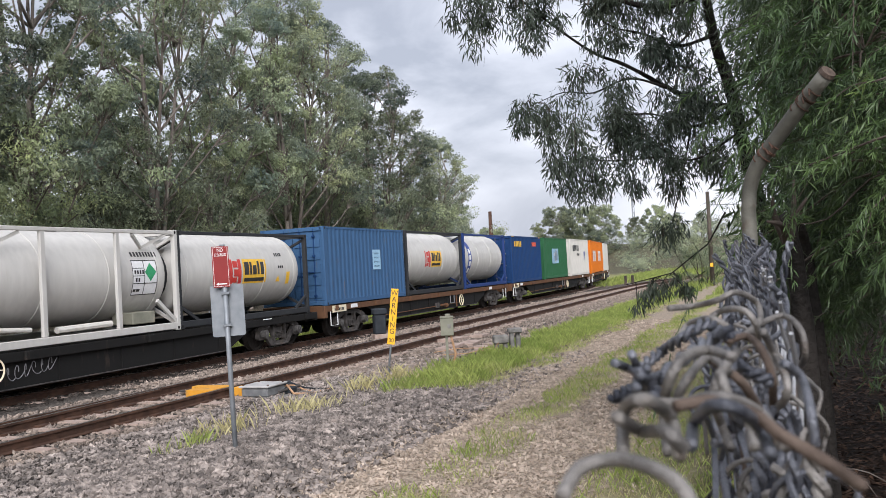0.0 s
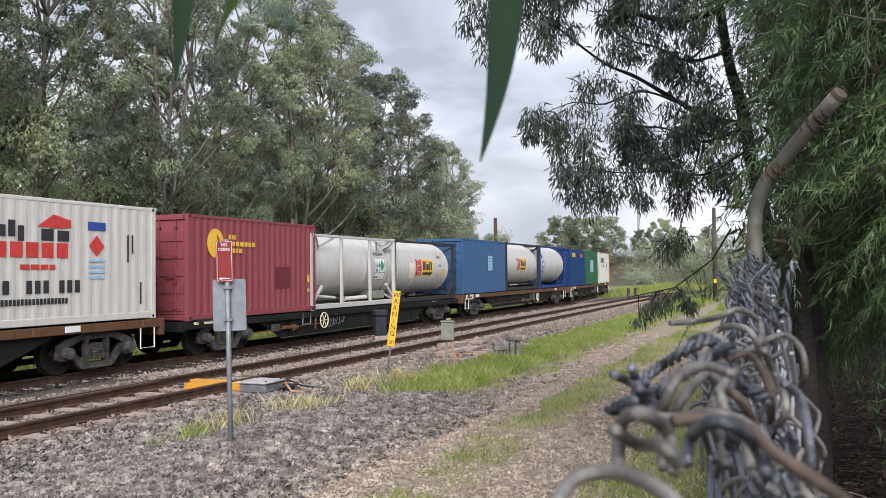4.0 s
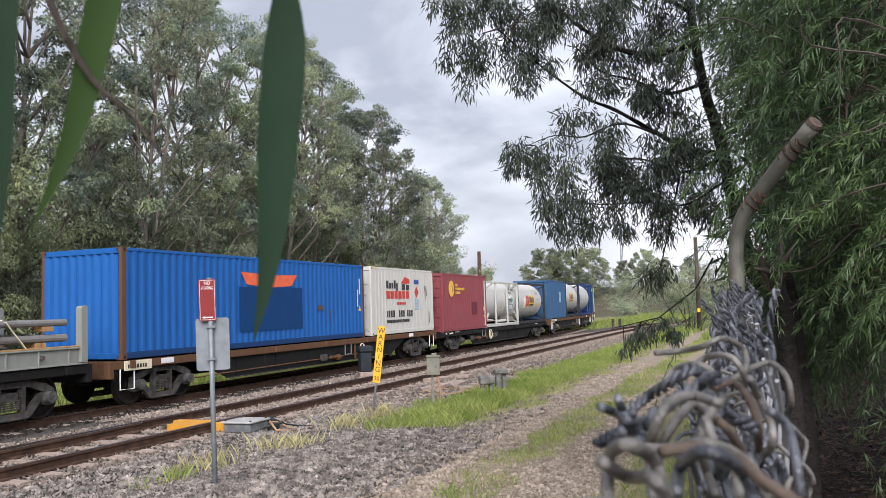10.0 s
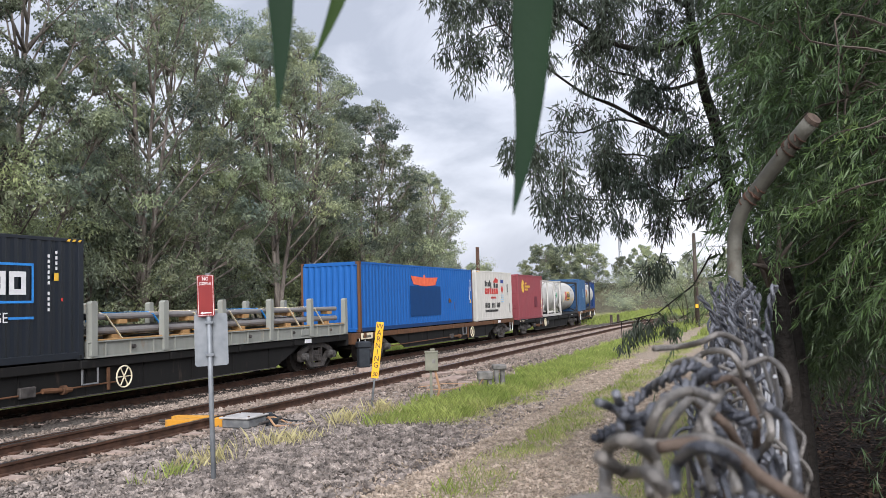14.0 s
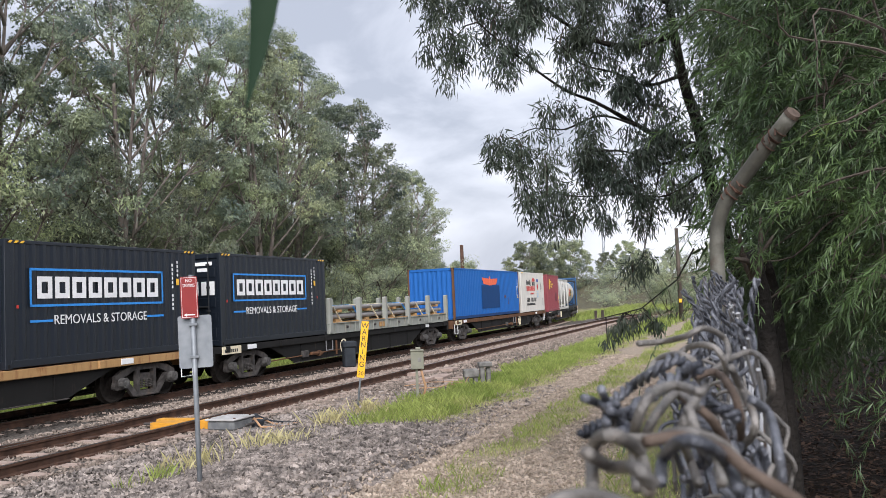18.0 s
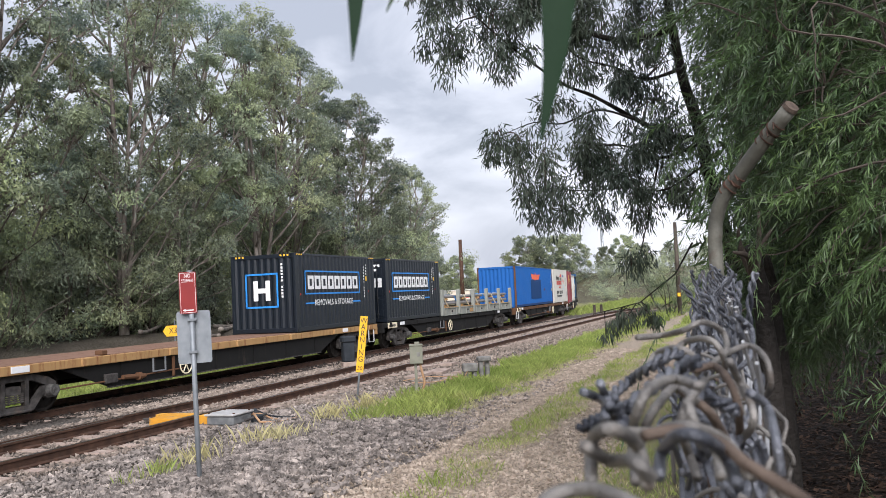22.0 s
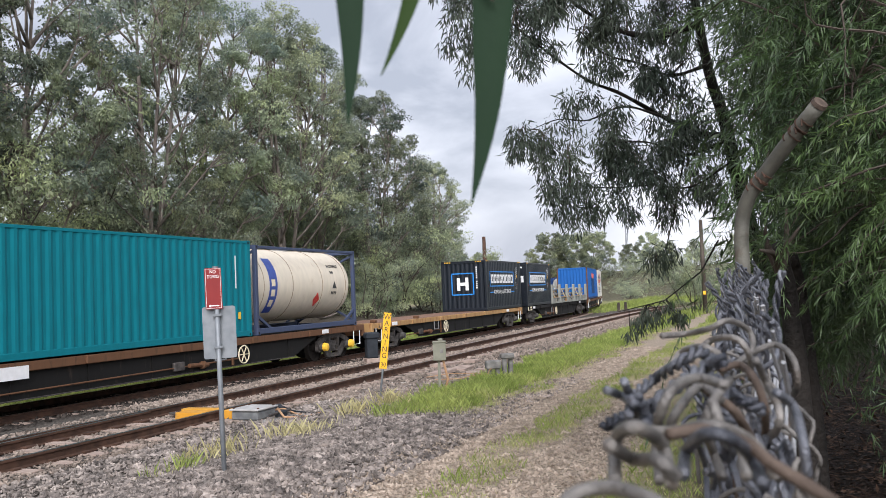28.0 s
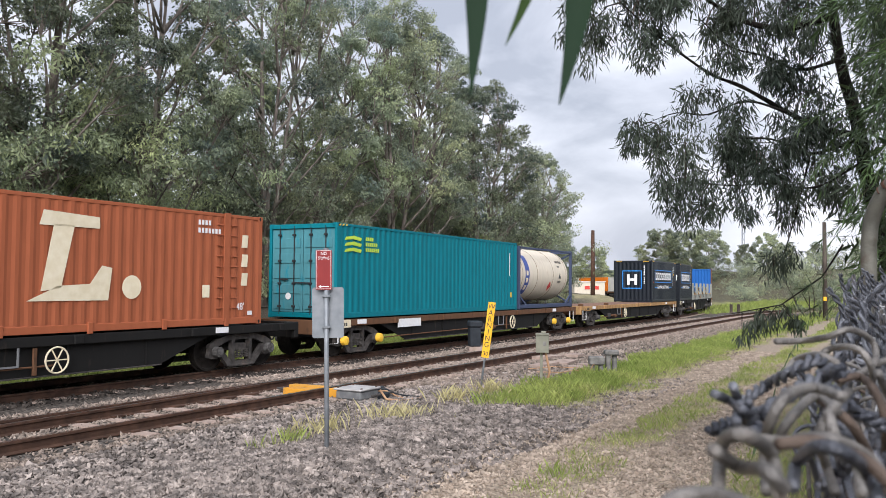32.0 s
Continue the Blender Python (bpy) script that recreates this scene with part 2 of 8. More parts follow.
BARK = surf("grey_bark", (0.119, 0.1, 0.0875), (0.294, 0.254, 0.222), 3.5, 0.95, 0.8, 0, 14, (0.425, 0.375, 0.325), 1.1, 0.6, 0.12, stretch=(1, 1, 0.3))
BARK_DARK = surf("dark_bark", (0.045, 0.036, 0.03), (0.11, 0.09, 0.075), 4, 0.95, 0.7, 0, 25, None, 1, 0.6, 0.1, stretch=(1, 1, 0.3))
# bluish dark and yellowish pale patches colour in the crowns' shaded and lit parts
LEAF_OLIVE = surf("olive_leaf", (0.165, 0.204, 0.175), (0.440, 0.473, 0.281), 0.42, 0.5, 0, 0, 40, (0.506, 0.495, 0.222), 0.5, 0.60, 0.4, 0.55)
LEAF_DEEP = surf("deep_green_leaf", (0.149, 0.193, 0.170), (0.385, 0.429, 0.263), 0.42, 0.5, 0, 0, 40, (0.418, 0.418, 0.175), 0.5, 0.63, 0.4, 0.55)
LEAF_BUSH = surf("undergrowth_leaf", (0.209, 0.264, 0.175), (0.484, 0.528, 0.281), 0.5, 0.5, 0, 0, 40, (0.462, 0.462, 0.187), 0.5, 0.60, 0.4, 0.55)
LEAF_GUM = surf("gum_leaf", (0.045, 0.066, 0.048), (0.088, 0.112, 0.076), 1.2, 0.5, 0, 0, 40, (0.14, 0.13, 0.06), 0.8, 0.68, 0.26, 0.25)
# wattle leaf toned down, so that the depth of the thicket looks shaded
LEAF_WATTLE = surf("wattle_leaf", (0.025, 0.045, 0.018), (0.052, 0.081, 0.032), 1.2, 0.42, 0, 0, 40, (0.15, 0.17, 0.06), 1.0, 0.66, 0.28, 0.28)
# lighter wattle leaf for the sprays; its pale flecks stand for highlights
LEAF_SPRAY = surf("fresh_lit_wattle_leaf", (0.028, 0.055, 0.020), (0.078, 0.124, 0.040), 2.0, 0.45, 0, 0, 40, (0.16, 0.22, 0.055), 1.8, 0.62, 0.45, 0.25)
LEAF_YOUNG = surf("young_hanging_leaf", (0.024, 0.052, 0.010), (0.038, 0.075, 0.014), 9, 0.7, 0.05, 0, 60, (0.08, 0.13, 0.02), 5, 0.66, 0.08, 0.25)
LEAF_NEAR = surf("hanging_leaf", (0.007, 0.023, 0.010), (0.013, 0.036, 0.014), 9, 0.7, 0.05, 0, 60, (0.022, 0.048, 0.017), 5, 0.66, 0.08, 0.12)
GRASS = surf("green_grass", (0.19, 0.255, 0.060), (0.34, 0.385, 0.120), 0.8, 0.7, 0, 0, 40, (0.46, 0.44, 0.20), 1.1, 0.58, 0.40, 0.4)
DRY_GRASS = surf("straw_grass", (0.46, 0.41, 0.20), (0.64, 0.58, 0.34), 0.8, 0.8, 0, 0, 40, (0.28, 0.30, 0.10), 1.4, 0.58, 0.34, 0.25)
# litter leaves toned near black: the thicket's shade is partly in this colour
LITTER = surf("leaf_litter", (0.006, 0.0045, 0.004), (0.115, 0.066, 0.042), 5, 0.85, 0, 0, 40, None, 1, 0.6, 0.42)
# near-black bark tone for the near trunks, limbs and twigs
BARK_BLACK = surf("black_bark", (0.009, 0.008, 0.007), (0.027, 0.023, 0.020), 9, 0.9, 0.9, 0, 40, None, 1, 0.6, 0.1, stretch=(1, 1, 0.25))
LID_GREY = surf("pale_case_lid", (0.34, 0.33, 0.32), (0.47, 0.46, 0.45), 5, 0.85, 0.2, 0, 50, (0.26, 0.22, 0.18), 4, 0.6)
CONC_GREY = surf("grey_concrete", (0.13, 0.125, 0.118), (0.29, 0.28, 0.262), 5, 0.9, 0.25, 0, 50, (0.14, 0.13, 0.12), 3, 0.58)


# ---- mesh building ----
class Shape:
    """Vertices and faces of one mesh."""

    def __init__(self):
        self.v, self.f = [], []

    def put(self, v, f):
        n = len(self.v)
        self.v.extend(v)
        self.f.extend([tuple(i + n for i in q) for q in f])
        return self

    def box(self, x0, x1, y0, y1, z0, z1, c=0.006):
        """A box with its edges chamfered by c."""
        c = min(c, (x1 - x0) * 0.3, (y1 - y0) * 0.3, (z1 - z0) * 0.3)
        v, at = [], {}
        for i, x in enumerate((x0, x1)):
            for j, y in enumerate((y0, y1)):
                for k, z in enumerate((z0, z1)):
                    sx, sy, sz = (1 - 2 * i) * c, (1 - 2 * j) * c, (1 - 2 * k) * c
                    for a, p in enumerate(((x, y + sy, z + sz), (x + sx, y, z + sz), (x + sx, y + sy, z))):
                        at[i, j, k, a] = len(v)
                        v.append(p)
        f = []
        for s in (0, 1):
            f.append([at[s, j, k, 0] for j, k in ((0, 0), (1, 0), (1, 1), (0, 1))][:: 1 if s else -1])
            f.append([at[j, s, k, 1] for j, k in ((0, 0), (1, 0), (1, 1), (0, 1))][:: -1 if s else 1])
            f.append([at[j, k, s, 2] for j, k in ((0, 0), (1, 0), (1, 1), (0, 1))][:: 1 if s else -1])
        for s in (0, 1):
            for u in (0, 1):
                for q, e in (([at[0, s, u, 1], at[1, s, u, 1], at[1, s, u, 2], at[0, s, u, 2]], s != u), ([at[s, 0, u, 0], at[s, 1, u, 0], at[s, 1, u, 2], at[s, 0, u, 2]], s == u), ([at[s, u, 0, 0], at[s, u, 1, 0], at[s, u, 1, 1], at[s, u, 0, 1]], s != u)):
                    f.append(q[::-1] if e else q)
        for i in (0, 1):
            for j in (0, 1):
                for k in (0, 1):
                    q = [at[i, j, k, a] for a in range(3)]
                    f.append(q if (i + j + k) % 2 else q[::-1])
        return self.put(v, f)

    def tube(self, pts, radii, seg=8, cap=True):
        """A round bar along points, with a radius at each."""
        pts = [Vector(p) for p in pts]
        if not hasattr(radii, "__len__"):
            radii = [radii] * len(pts)
        v, f, ref = [], [], None
        for i, p in enumerate(pts):
            d = (pts[min(i + 1, len(pts) - 1)] - pts[max(i - 1, 0)]).normalized()
            if ref is None:
                ref = Vector((0, 0, 1)) if abs(d.z) < 0.9 else Vector((1, 0, 0))
            a = d.cross(ref).normalized()
            ref = a.cross(d).normalized()
            for k in range(seg):
                w = 2 * math.pi * k / seg
                v.append(tuple(p + radii[i] * (math.cos(w) * a + math.sin(w) * ref)))
        for i in range(len(pts) - 1):
            for k in range(seg):
                k2 = (k + 1) % seg
                f.append((i * seg + k, i * seg + k2, (i + 1) * seg + k2, (i + 1) * seg + k))
        if cap:
            f.append(tuple(range(seg))[::-1])
            f.append(tuple((len(pts) - 1) * seg + k for k in range(seg)))
        return self.put(v, f)

    def bar(self, p, q, w, h):
        """A square bar from p to q."""
        p, q = Vector(p), Vector(q)
        d = (q - p).normalized()
        up = Vector((0, 0, 1)) if abs(d.z) < 0.9 else Vector((1, 0, 0))
        a = d.cross(up).normalized() * w / 2
        b = a.cross(d).normalized() * h / 2
        v = [tuple(e + s * a + t * b) for e in (p, q) for s, t in ((-1, -1), (1, -1), (1, 1), (-1, 1))]
        return self.put(v, [(3, 2, 1, 0), (4, 5, 6, 7)] + [(i, (i + 1) % 4, 4 + (i + 1) % 4, 4 + i) for i in range(4)])

    def prism(self, poly, axis, a, b):
        """A flat outline in the two other axes, pushed from a to b along axis."""
        def at(p, w):
            return (w, p[0], p[1]) if axis == "x" else (p[0], w, p[1]) if axis == "y" else (p[0], p[1], w)
        n = len(poly)
        v = [at(p, w) for w in (a, b) for p in poly]
        return self.put(v, [tuple(range(n))[::-1], tuple(range(n, 2 * n))] + [(i, (i + 1) % n, n + (i + 1) % n, n + i) for i in range(n)])

    def ring(self, centre, axis, r, w, seg=20, bar=6):
        """A round rim of bar radius w about centre, in the plane across axis."""
        c = Vector(centre)
        u, t = {"x": ((0, 1, 0), (0, 0, 1)), "y": ((1, 0, 0), (0, 0, 1)), "z": ((1, 0, 0), (0, 1, 0))}[axis]
        u, t = Vector(u), Vector(t)
        pts = [c + r * (math.cos(a) * u + math.sin(a) * t) for a in (2 * math.pi * k / seg for k in range(seg + 1))]
        return self.tube(pts, w, bar, False)

    def mesh(self, name, material, smooth=False):
        me = bpy.data.meshes.new(name)
        me.from_pydata(self.v, [], self.f)
        if smooth:
            me.shade_smooth()
        me.materials.append(material)
        bm = bmesh.new()
        bm.from_mesh(me)
        bmesh.ops.recalc_face_normals(bm, faces=bm.faces)
        bm.to_mesh(me)
        bm.free()
        return me


def part(name, shape, material, parent=None, label="", smooth=False):
    """Links one mesh under a thing or a part of it."""
    ob = new(name, shape.mesh(name, material, smooth))
    ob.parent = parent
    return tagged(ob, label)


def bulk(name, v, f, material, smooth=False):
    """One large mesh from arrays of vertices and of equal-sided faces."""
    v, f = np.asarray(v, np.float32), np.asarray(f, np.int32)
    me = bpy.data.meshes.new(name)
    me.vertices.add(len(v))
    me.vertices.foreach_set("co", v.ravel())
    me.loops.add(f.size)
    me.loops.foreach_set("vertex_index", f.ravel())
    me.polygons.add(len(f))
    me.polygons.foreach_set("loop_start", np.arange(0, f.size, f.shape[1], dtype=np.int32))
    me.polygons.foreach_set("loop_total", np.full(len(f), f.shape[1], np.int32))
    me.update(calc_edges=True)
    if smooth:
        me.shade_smooth()
    else:
        me.shade_flat()
    me.materials.append(material)
    return me


# ---- the plan: two tracks ----
SPAN = np.arange(-170.0, 215.0, 0.5)
_bend = np.interp(SPAN, (-10, 10, 25, 40, 90, 130), (-0.00063, -0.00005, 0.0057, 0.0063, 0.0064, 0.0085))
_bend[SPAN < -14] = 0.0
_turn = np.cumsum(_bend) * 0.5
_turn += radians(-15.72) - np.interp(0.0, SPAN, _turn)
_px, _py = np.cumsum(-np.sin(_turn)) * 0.5, np.cumsum(np.cos(_turn)) * 0.5
_px += -4.055 - np.interp(0.0, SPAN, _px) - 1.22 * np.cos(_turn)
_py += 37.126 - np.interp(0.0, SPAN, _py) - 1.22 * np.sin(_turn)


def main_track(s):
    """The centre of the track that the train runs on, s metres along it."""
    return Vector((np.interp(s, SPAN, _px), np.interp(s, SPAN, _py), 0.0))


NEAR_Y = np.arange(-80.0, 260.0, 1.0)
NEAR_X = -5.75 + (NEAR_Y - 18) * 0.277 + np.maximum(0, NEAR_Y - 58) ** 2 * 0.004
NEAR_X = np.where(NEAR_Y > 130, np.interp(130, NEAR_Y, NEAR_X) + (NEAR_Y - 130) * 0.85, NEAR_X)
NEAR_Z = 0.10


def travelled(t):
    """How far the train has gone at t seconds."""
    return 1.88 + 2.957 * t + 0.0186 * t**2 - 0.001235 * t**3 + 0.0000188 * t**4


# ---- the ground, one sheet to the horizon ----
MY, MX = np.array([main_track(s).y for s in SPAN]), np.array([main_track(s).x for s in SPAN])
CS = math.cos(radians(15.6))


def near_off(x, y):
    """Metres to the right of the near track's centre."""
    return (x - np.interp(y, NEAR_Y, NEAR_X)) * CS


def main_off(x, y):
    """Metres to the right of the main track's centre."""
    return (x - np.interp(y, MY, MX)) * CS


def ease(v, a, b):
    k = np.clip((v - a) / (b - a), 0, 1)
    return k * k * (3 - 2 * k)


def wobble(x, y, size, seed=0.0):
    """Smooth noise in -1 to 1 made of a few waves."""
    return (np.sin(x / size + 1.7 * seed) * np.cos(y / size * 1.13 + seed) + np.sin((x * 0.6 + y) / size * 1.9 + 2.1 * seed) * 0.6 + np.cos((x - y * 0.7) / size * 3.3 + seed) * 0.35) / 1.95


def height(x, y):
    a, b = near_off(x, y), main_off(x, y)
    z = -0.17 + 0.10 * ease(b, 1.6, 3.0)
    z = z - 0.006 * (1 - ease(np.abs(a), 1.3, 2.0))
    z = z - 0.05 * ease(a, 1.5, 2.8) + 0.06 * ease(a, 4.2, 7.0)
    mound = np.exp(-(((a - 4.3) / 1.1) ** 2)) * (1 - ease(y, 11, 16)) * 0.16
    z = z + mound * (1 + 0.3 * wobble(x, y, 0.7, 3))
    z = z - 0.20 * ease(-b, 1.7, 3.2)
    z = z + 1.25 * ease(-b, 5.5, 10.5) + 0.9 * ease(-b, 14, 40)
    z = z + ease(y, 105, 190) * ease(b, 6, 40) * 5.5 * (1 + 0.25 * wobble(x, y, 23, 1))
    z = z + 0.02 * wobble(x, y, 0.5, 1) * ease(np.abs(a), 1.6, 3) + 0.05 * wobble(x, y, 3.1, 2) * ease(np.abs(a), 3, 6) * ease(np.abs(b), 2.5, 6)
    return z


def zones(x, y):
    """How much of the ground is grass, straw, road gravel and leaf litter."""
    a, b = near_off(x, y), main_off(x, y)
    n1, n2 = wobble(x, y, 0.9, 5), wobble(x, y, 0.33, 9)
    strip1 = ease(a + 0.35 * n1, 3.0 + 0.5 * ease(15 - y, 0, 4), 3.7) * (1 - ease(a + 0.35 * n1, 5.2, 5.8)) * ease(y + 0.7 * n1, 14.2, 16.0)
    strip2 = ease(a + 0.25 * n1, 6.45, 6.8) * (1 - ease(a + 0.25 * n1, 7.2, 7.6)) * (0.45 + 0.45 * n2 + 0.5 * ease(y, 9, 14))
    verge = ease(a, 8.1, 8.8)
    def patch(px, py, rx, ry):
        return np.exp(-(((x - px - 0.277 * (y - py)) / rx) ** 2) - ((y - py) / ry) ** 2)
    sparse = (0.6 * patch(-4.74, 10.3, 0.35, 0.8) + 0.3 * patch(-4.35, 11.8, 0.3, 0.7) + 0.35 * patch(-2.75, 12.6, 0.45, 0.8)) * (0.45 + 0.75 * n2)
    far = ease(y, 60, 90) * ease(np.abs(a), 2.6, 4.0) * (1 - 0.55 * ease(y + 6 * n1, 112, 128))
    left = ease(-b, 2.8, 3.4) * (1 - 0.75 * ease(-b, 6.0, 9.5))
    grass = np.clip(np.maximum.reduce([strip1, strip2, verge * 0.8, sparse, far, left]), 0, 1) * (0.85 + 0.25 * n2)
    straw = np.clip(0.12 + 0.4 * n1 + 0.3 * n2 + 0.85 * ease(a, 4.7, 5.3) * (1 - ease(a, 6.0, 6.3)) + 0.3 * ease(a, 6.2, 6.5) + 0.25 * ease(a, 6.6, 7.2) + ease(-b, 5.0, 6.5), 0, 1)
    road = ease(a, 5.0, 5.8) * (1 - ease(a, 8.4, 9.2))
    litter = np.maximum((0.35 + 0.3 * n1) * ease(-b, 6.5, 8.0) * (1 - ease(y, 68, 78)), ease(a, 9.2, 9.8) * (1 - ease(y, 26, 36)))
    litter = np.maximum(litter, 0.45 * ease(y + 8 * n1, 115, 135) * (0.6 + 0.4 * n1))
    return np.clip(grass, 0, 1), straw, road, litter


def spread(lo, hi, fine_lo, fine_hi, step, grow=1.12):
    out = list(np.arange(fine_lo, fine_hi, step))
    for sign, edge, end in ((-1, fine_lo, lo), (1, fine_hi, hi)):
        d, p = step, edge
        while abs(p) < abs(end) or (p - end) * sign < 0:
            d *= grow
            p += sign * d
            out.append(p)
    return np.array(sorted(set(np.round(out, 3))))


def ground_material():
    m = bpy.data.materials.new("trackside_ground")
    m.use_nodes = True
    n, l = m.node_tree.nodes, m.node_tree.links
    b = n["Principled BSDF"]
    tc, at = n.new("ShaderNodeTexCoord"), n.new("ShaderNodeAttribute")
    at.attribute_name = "zone"
    sep = n.new("ShaderNodeSeparateColor")
    l.new(at.outputs["Color"], sep.inputs["Color"])

    def tones(c1, c2, scale, kind="noise"):
        t = n.new("ShaderNodeTexVoronoi" if kind == "cells" else "ShaderNodeTexNoise")
        t.inputs["Scale"].default_value = scale
        l.new(tc.outputs["Object"], t.inputs["Vector"])
        r = n.new("ShaderNodeValToRGB")
        r.color_ramp.elements[0].position, r.color_ramp.elements[0].color = 0.3, (*c1, 1)
        r.color_ramp.elements[1].position, r.color_ramp.elements[1].color = 0.7, (*c2, 1)
        l.new(t.outputs["Distance" if kind == "cells" else "Fac"], r.inputs["Fac"])
        if kind != "cells":
            t.inputs["Detail"].default_value = 9
        return r.outputs["Color"]

    def mix(f, a, c):
        x = n.new("ShaderNodeMix")
        x.data_type = "RGBA"
        l.new(f, x.inputs["Factor"])
        l.new(a, x.inputs["A"])
        l.new(c, x.inputs["B"])
        return x.outputs["Result"]

    stone = tones((0.16, 0.14, 0.122), (0.045, 0.039, 0.034), 16, "cells")
    road = tones((0.41, 0.335, 0.26), (0.23, 0.185, 0.142), 26, "cells")
    grass = tones((0.18, 0.21, 0.065), (0.36, 0.35, 0.14), 1.9)
    # litter darker than real humus, with the shade under the thicket coloured in
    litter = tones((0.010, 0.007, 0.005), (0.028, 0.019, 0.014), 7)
    c = mix(sep.outputs["Green"], stone, road)
    # oil stain and the train's contact shade, painted together between the rails
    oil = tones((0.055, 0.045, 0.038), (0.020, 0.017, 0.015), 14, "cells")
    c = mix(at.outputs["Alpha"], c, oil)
    dry = n.new("ShaderNodeAttribute")
    dry.attribute_name = "straw"
    grass = mix(dry.outputs["Fac"], grass, tones((0.26, 0.225, 0.11), (0.43, 0.385, 0.22), 2.4))
    c = mix(sep.outputs["Red"], c, grass)
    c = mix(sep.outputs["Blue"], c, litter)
    l.new(c, b.inputs["Base Color"])
    b.inputs["Roughness"].default_value, b.inputs["Specular IOR Level"].default_value = 0.95, 0.15
    vz, bp = n.new("ShaderNodeTexVoronoi"), n.new("ShaderNodeBump")
    vz.inputs["Scale"].default_value = 18
    l.new(tc.outputs["Object"], vz.inputs["Vector"])
    bp.inputs["Strength"].default_value, bp.inputs["Distance"].default_value, bp.invert = 0.6, 0.05, True
    l.new(vz.outputs["Distance"], bp.inputs["Height"])
    l.new(bp.outputs["Normal"], b.inputs["Normal"])
    return m


gx = spread(-2500, 2500, -13, 5, 0.22)
gy = spread(-2500, 4000, 5, 34, 0.25)
GX, GY = np.meshgrid(gx, gy, indexing="ij")
GZ = height(GX, GY)
NXg, NYg = GX.shape
ids = np.arange(NXg * NYg).reshape(NXg, NYg)
quads = np.stack([ids[:-1, :-1], ids[1:, :-1], ids[1:, 1:], ids[:-1, 1:]], -1).reshape(-1, 4)
me = bulk("ground", np.stack([GX, GY, GZ], -1).reshape(-1, 3), quads, ground_material(), True)
gr, st_, ro, li = zones(GX, GY)
attr = me.color_attributes.new("zone", "FLOAT_COLOR", "POINT")
# mask of the band under the train: oil plus painted shade
oily_shade = 1 - ease(np.abs(main_off(GX, GY)), 1.0, 1.9)
attr.data.foreach_set("color", np.stack([0.95 * gr**1.6, ro, li, oily_shade], -1).astype(np.float32).ravel())
dryness = me.attributes.new("straw", "FLOAT", "POINT")
dryness.data.foreach_set("value", st_.astype(np.float32).ravel())
tagged(new("ground", me), "grey ballast, gravel road and grass verges beside the railway", "ground", kind="structure")


# ---- tracks ----
def rail_profile():
    return [(-0.07, -0.16), (0.07, -0.16), (0.07, -0.148), (0.012, -0.128), (0.010, -0.045), (0.036, -0.034), (0.036, -0.006), (0.030, 0.0), (-0.030, 0.0), (-0.036, -0.006), (-0.036, -0.034), (-0.010, -0.045), (-0.012, -0.128), (-0.07, -0.148)]


def lay_rail(points, z, side, name, parent):
    """A rail beside a line of points, side metres to the left of it."""
    prof = rail_profile()
    n, v, f = len(prof), [], []
    head_v, head_f = [], []
    for i, p in enumerate(points):
        d = (points[min(i + 1, len(points) - 1)] - points[max(i - 1, 0)]).normalized()
        left = Vector((-d.y, d.x, 0))
        c = p + left * side
        for u, w in prof:
            q = c + left * u
            v.append((q.x, q.y, z + w))
        for u in (-0.033, 0.033):
            q = c + left * u
            head_v.append((q.x, q.y, z + 0.0015))
    m = len(points)
    for i in range(m - 1):
        for k in range(n):
            k2 = (k + 1) % n
            f.append((i * n + k, i * n + k2, (i + 1) * n + k2, (i + 1) * n + k))
        head_f.append((2 * i, 2 * i + 1, 2 * i + 3, 2 * i + 2))
    r = part(name, Shape().put(v, f), RAIL_SIDE, parent)
    part("rail_head", Shape().put(head_v, head_f), RAIL_TOP, r)
    return r


main_pts = [main_track(s) for s in np.arange(-60, 200, 1.5)]
near_pts = [Vector((x, y, 0)) for x, y in zip(NEAR_X, NEAR_Y) if -30 <= y <= 200]
TRACK_MAIN = tagged(new("main_track"), "main line track with rusty steel rails on ballast", "railway track", kind="structure")
TRACK_NEAR = tagged(new("near_track"), "siding track with rusty rails on concrete sleepers", "railway track", kind="structure")
for side in (-0.753, 0.753):
    lay_rail(main_pts, 0.0, side, "rail", TRACK_MAIN)
    lay_rail(near_pts, NEAR_Z, side, "rail", TRACK_NEAR)


# the switch blade: it lies against the far rail by the point machine and opens towards the standing point
BLADE = [Vector((float(np.interp(y, NEAR_Y, NEAR_X)) + 0.085 + 0.036 * (15.2 - y), y, 0)) for y in np.arange(-2.0, 15.6, 0.8)]
lay_rail(BLADE, NEAR_Z - 0.004, 0.753, "switch_blade", TRACK_NEAR)


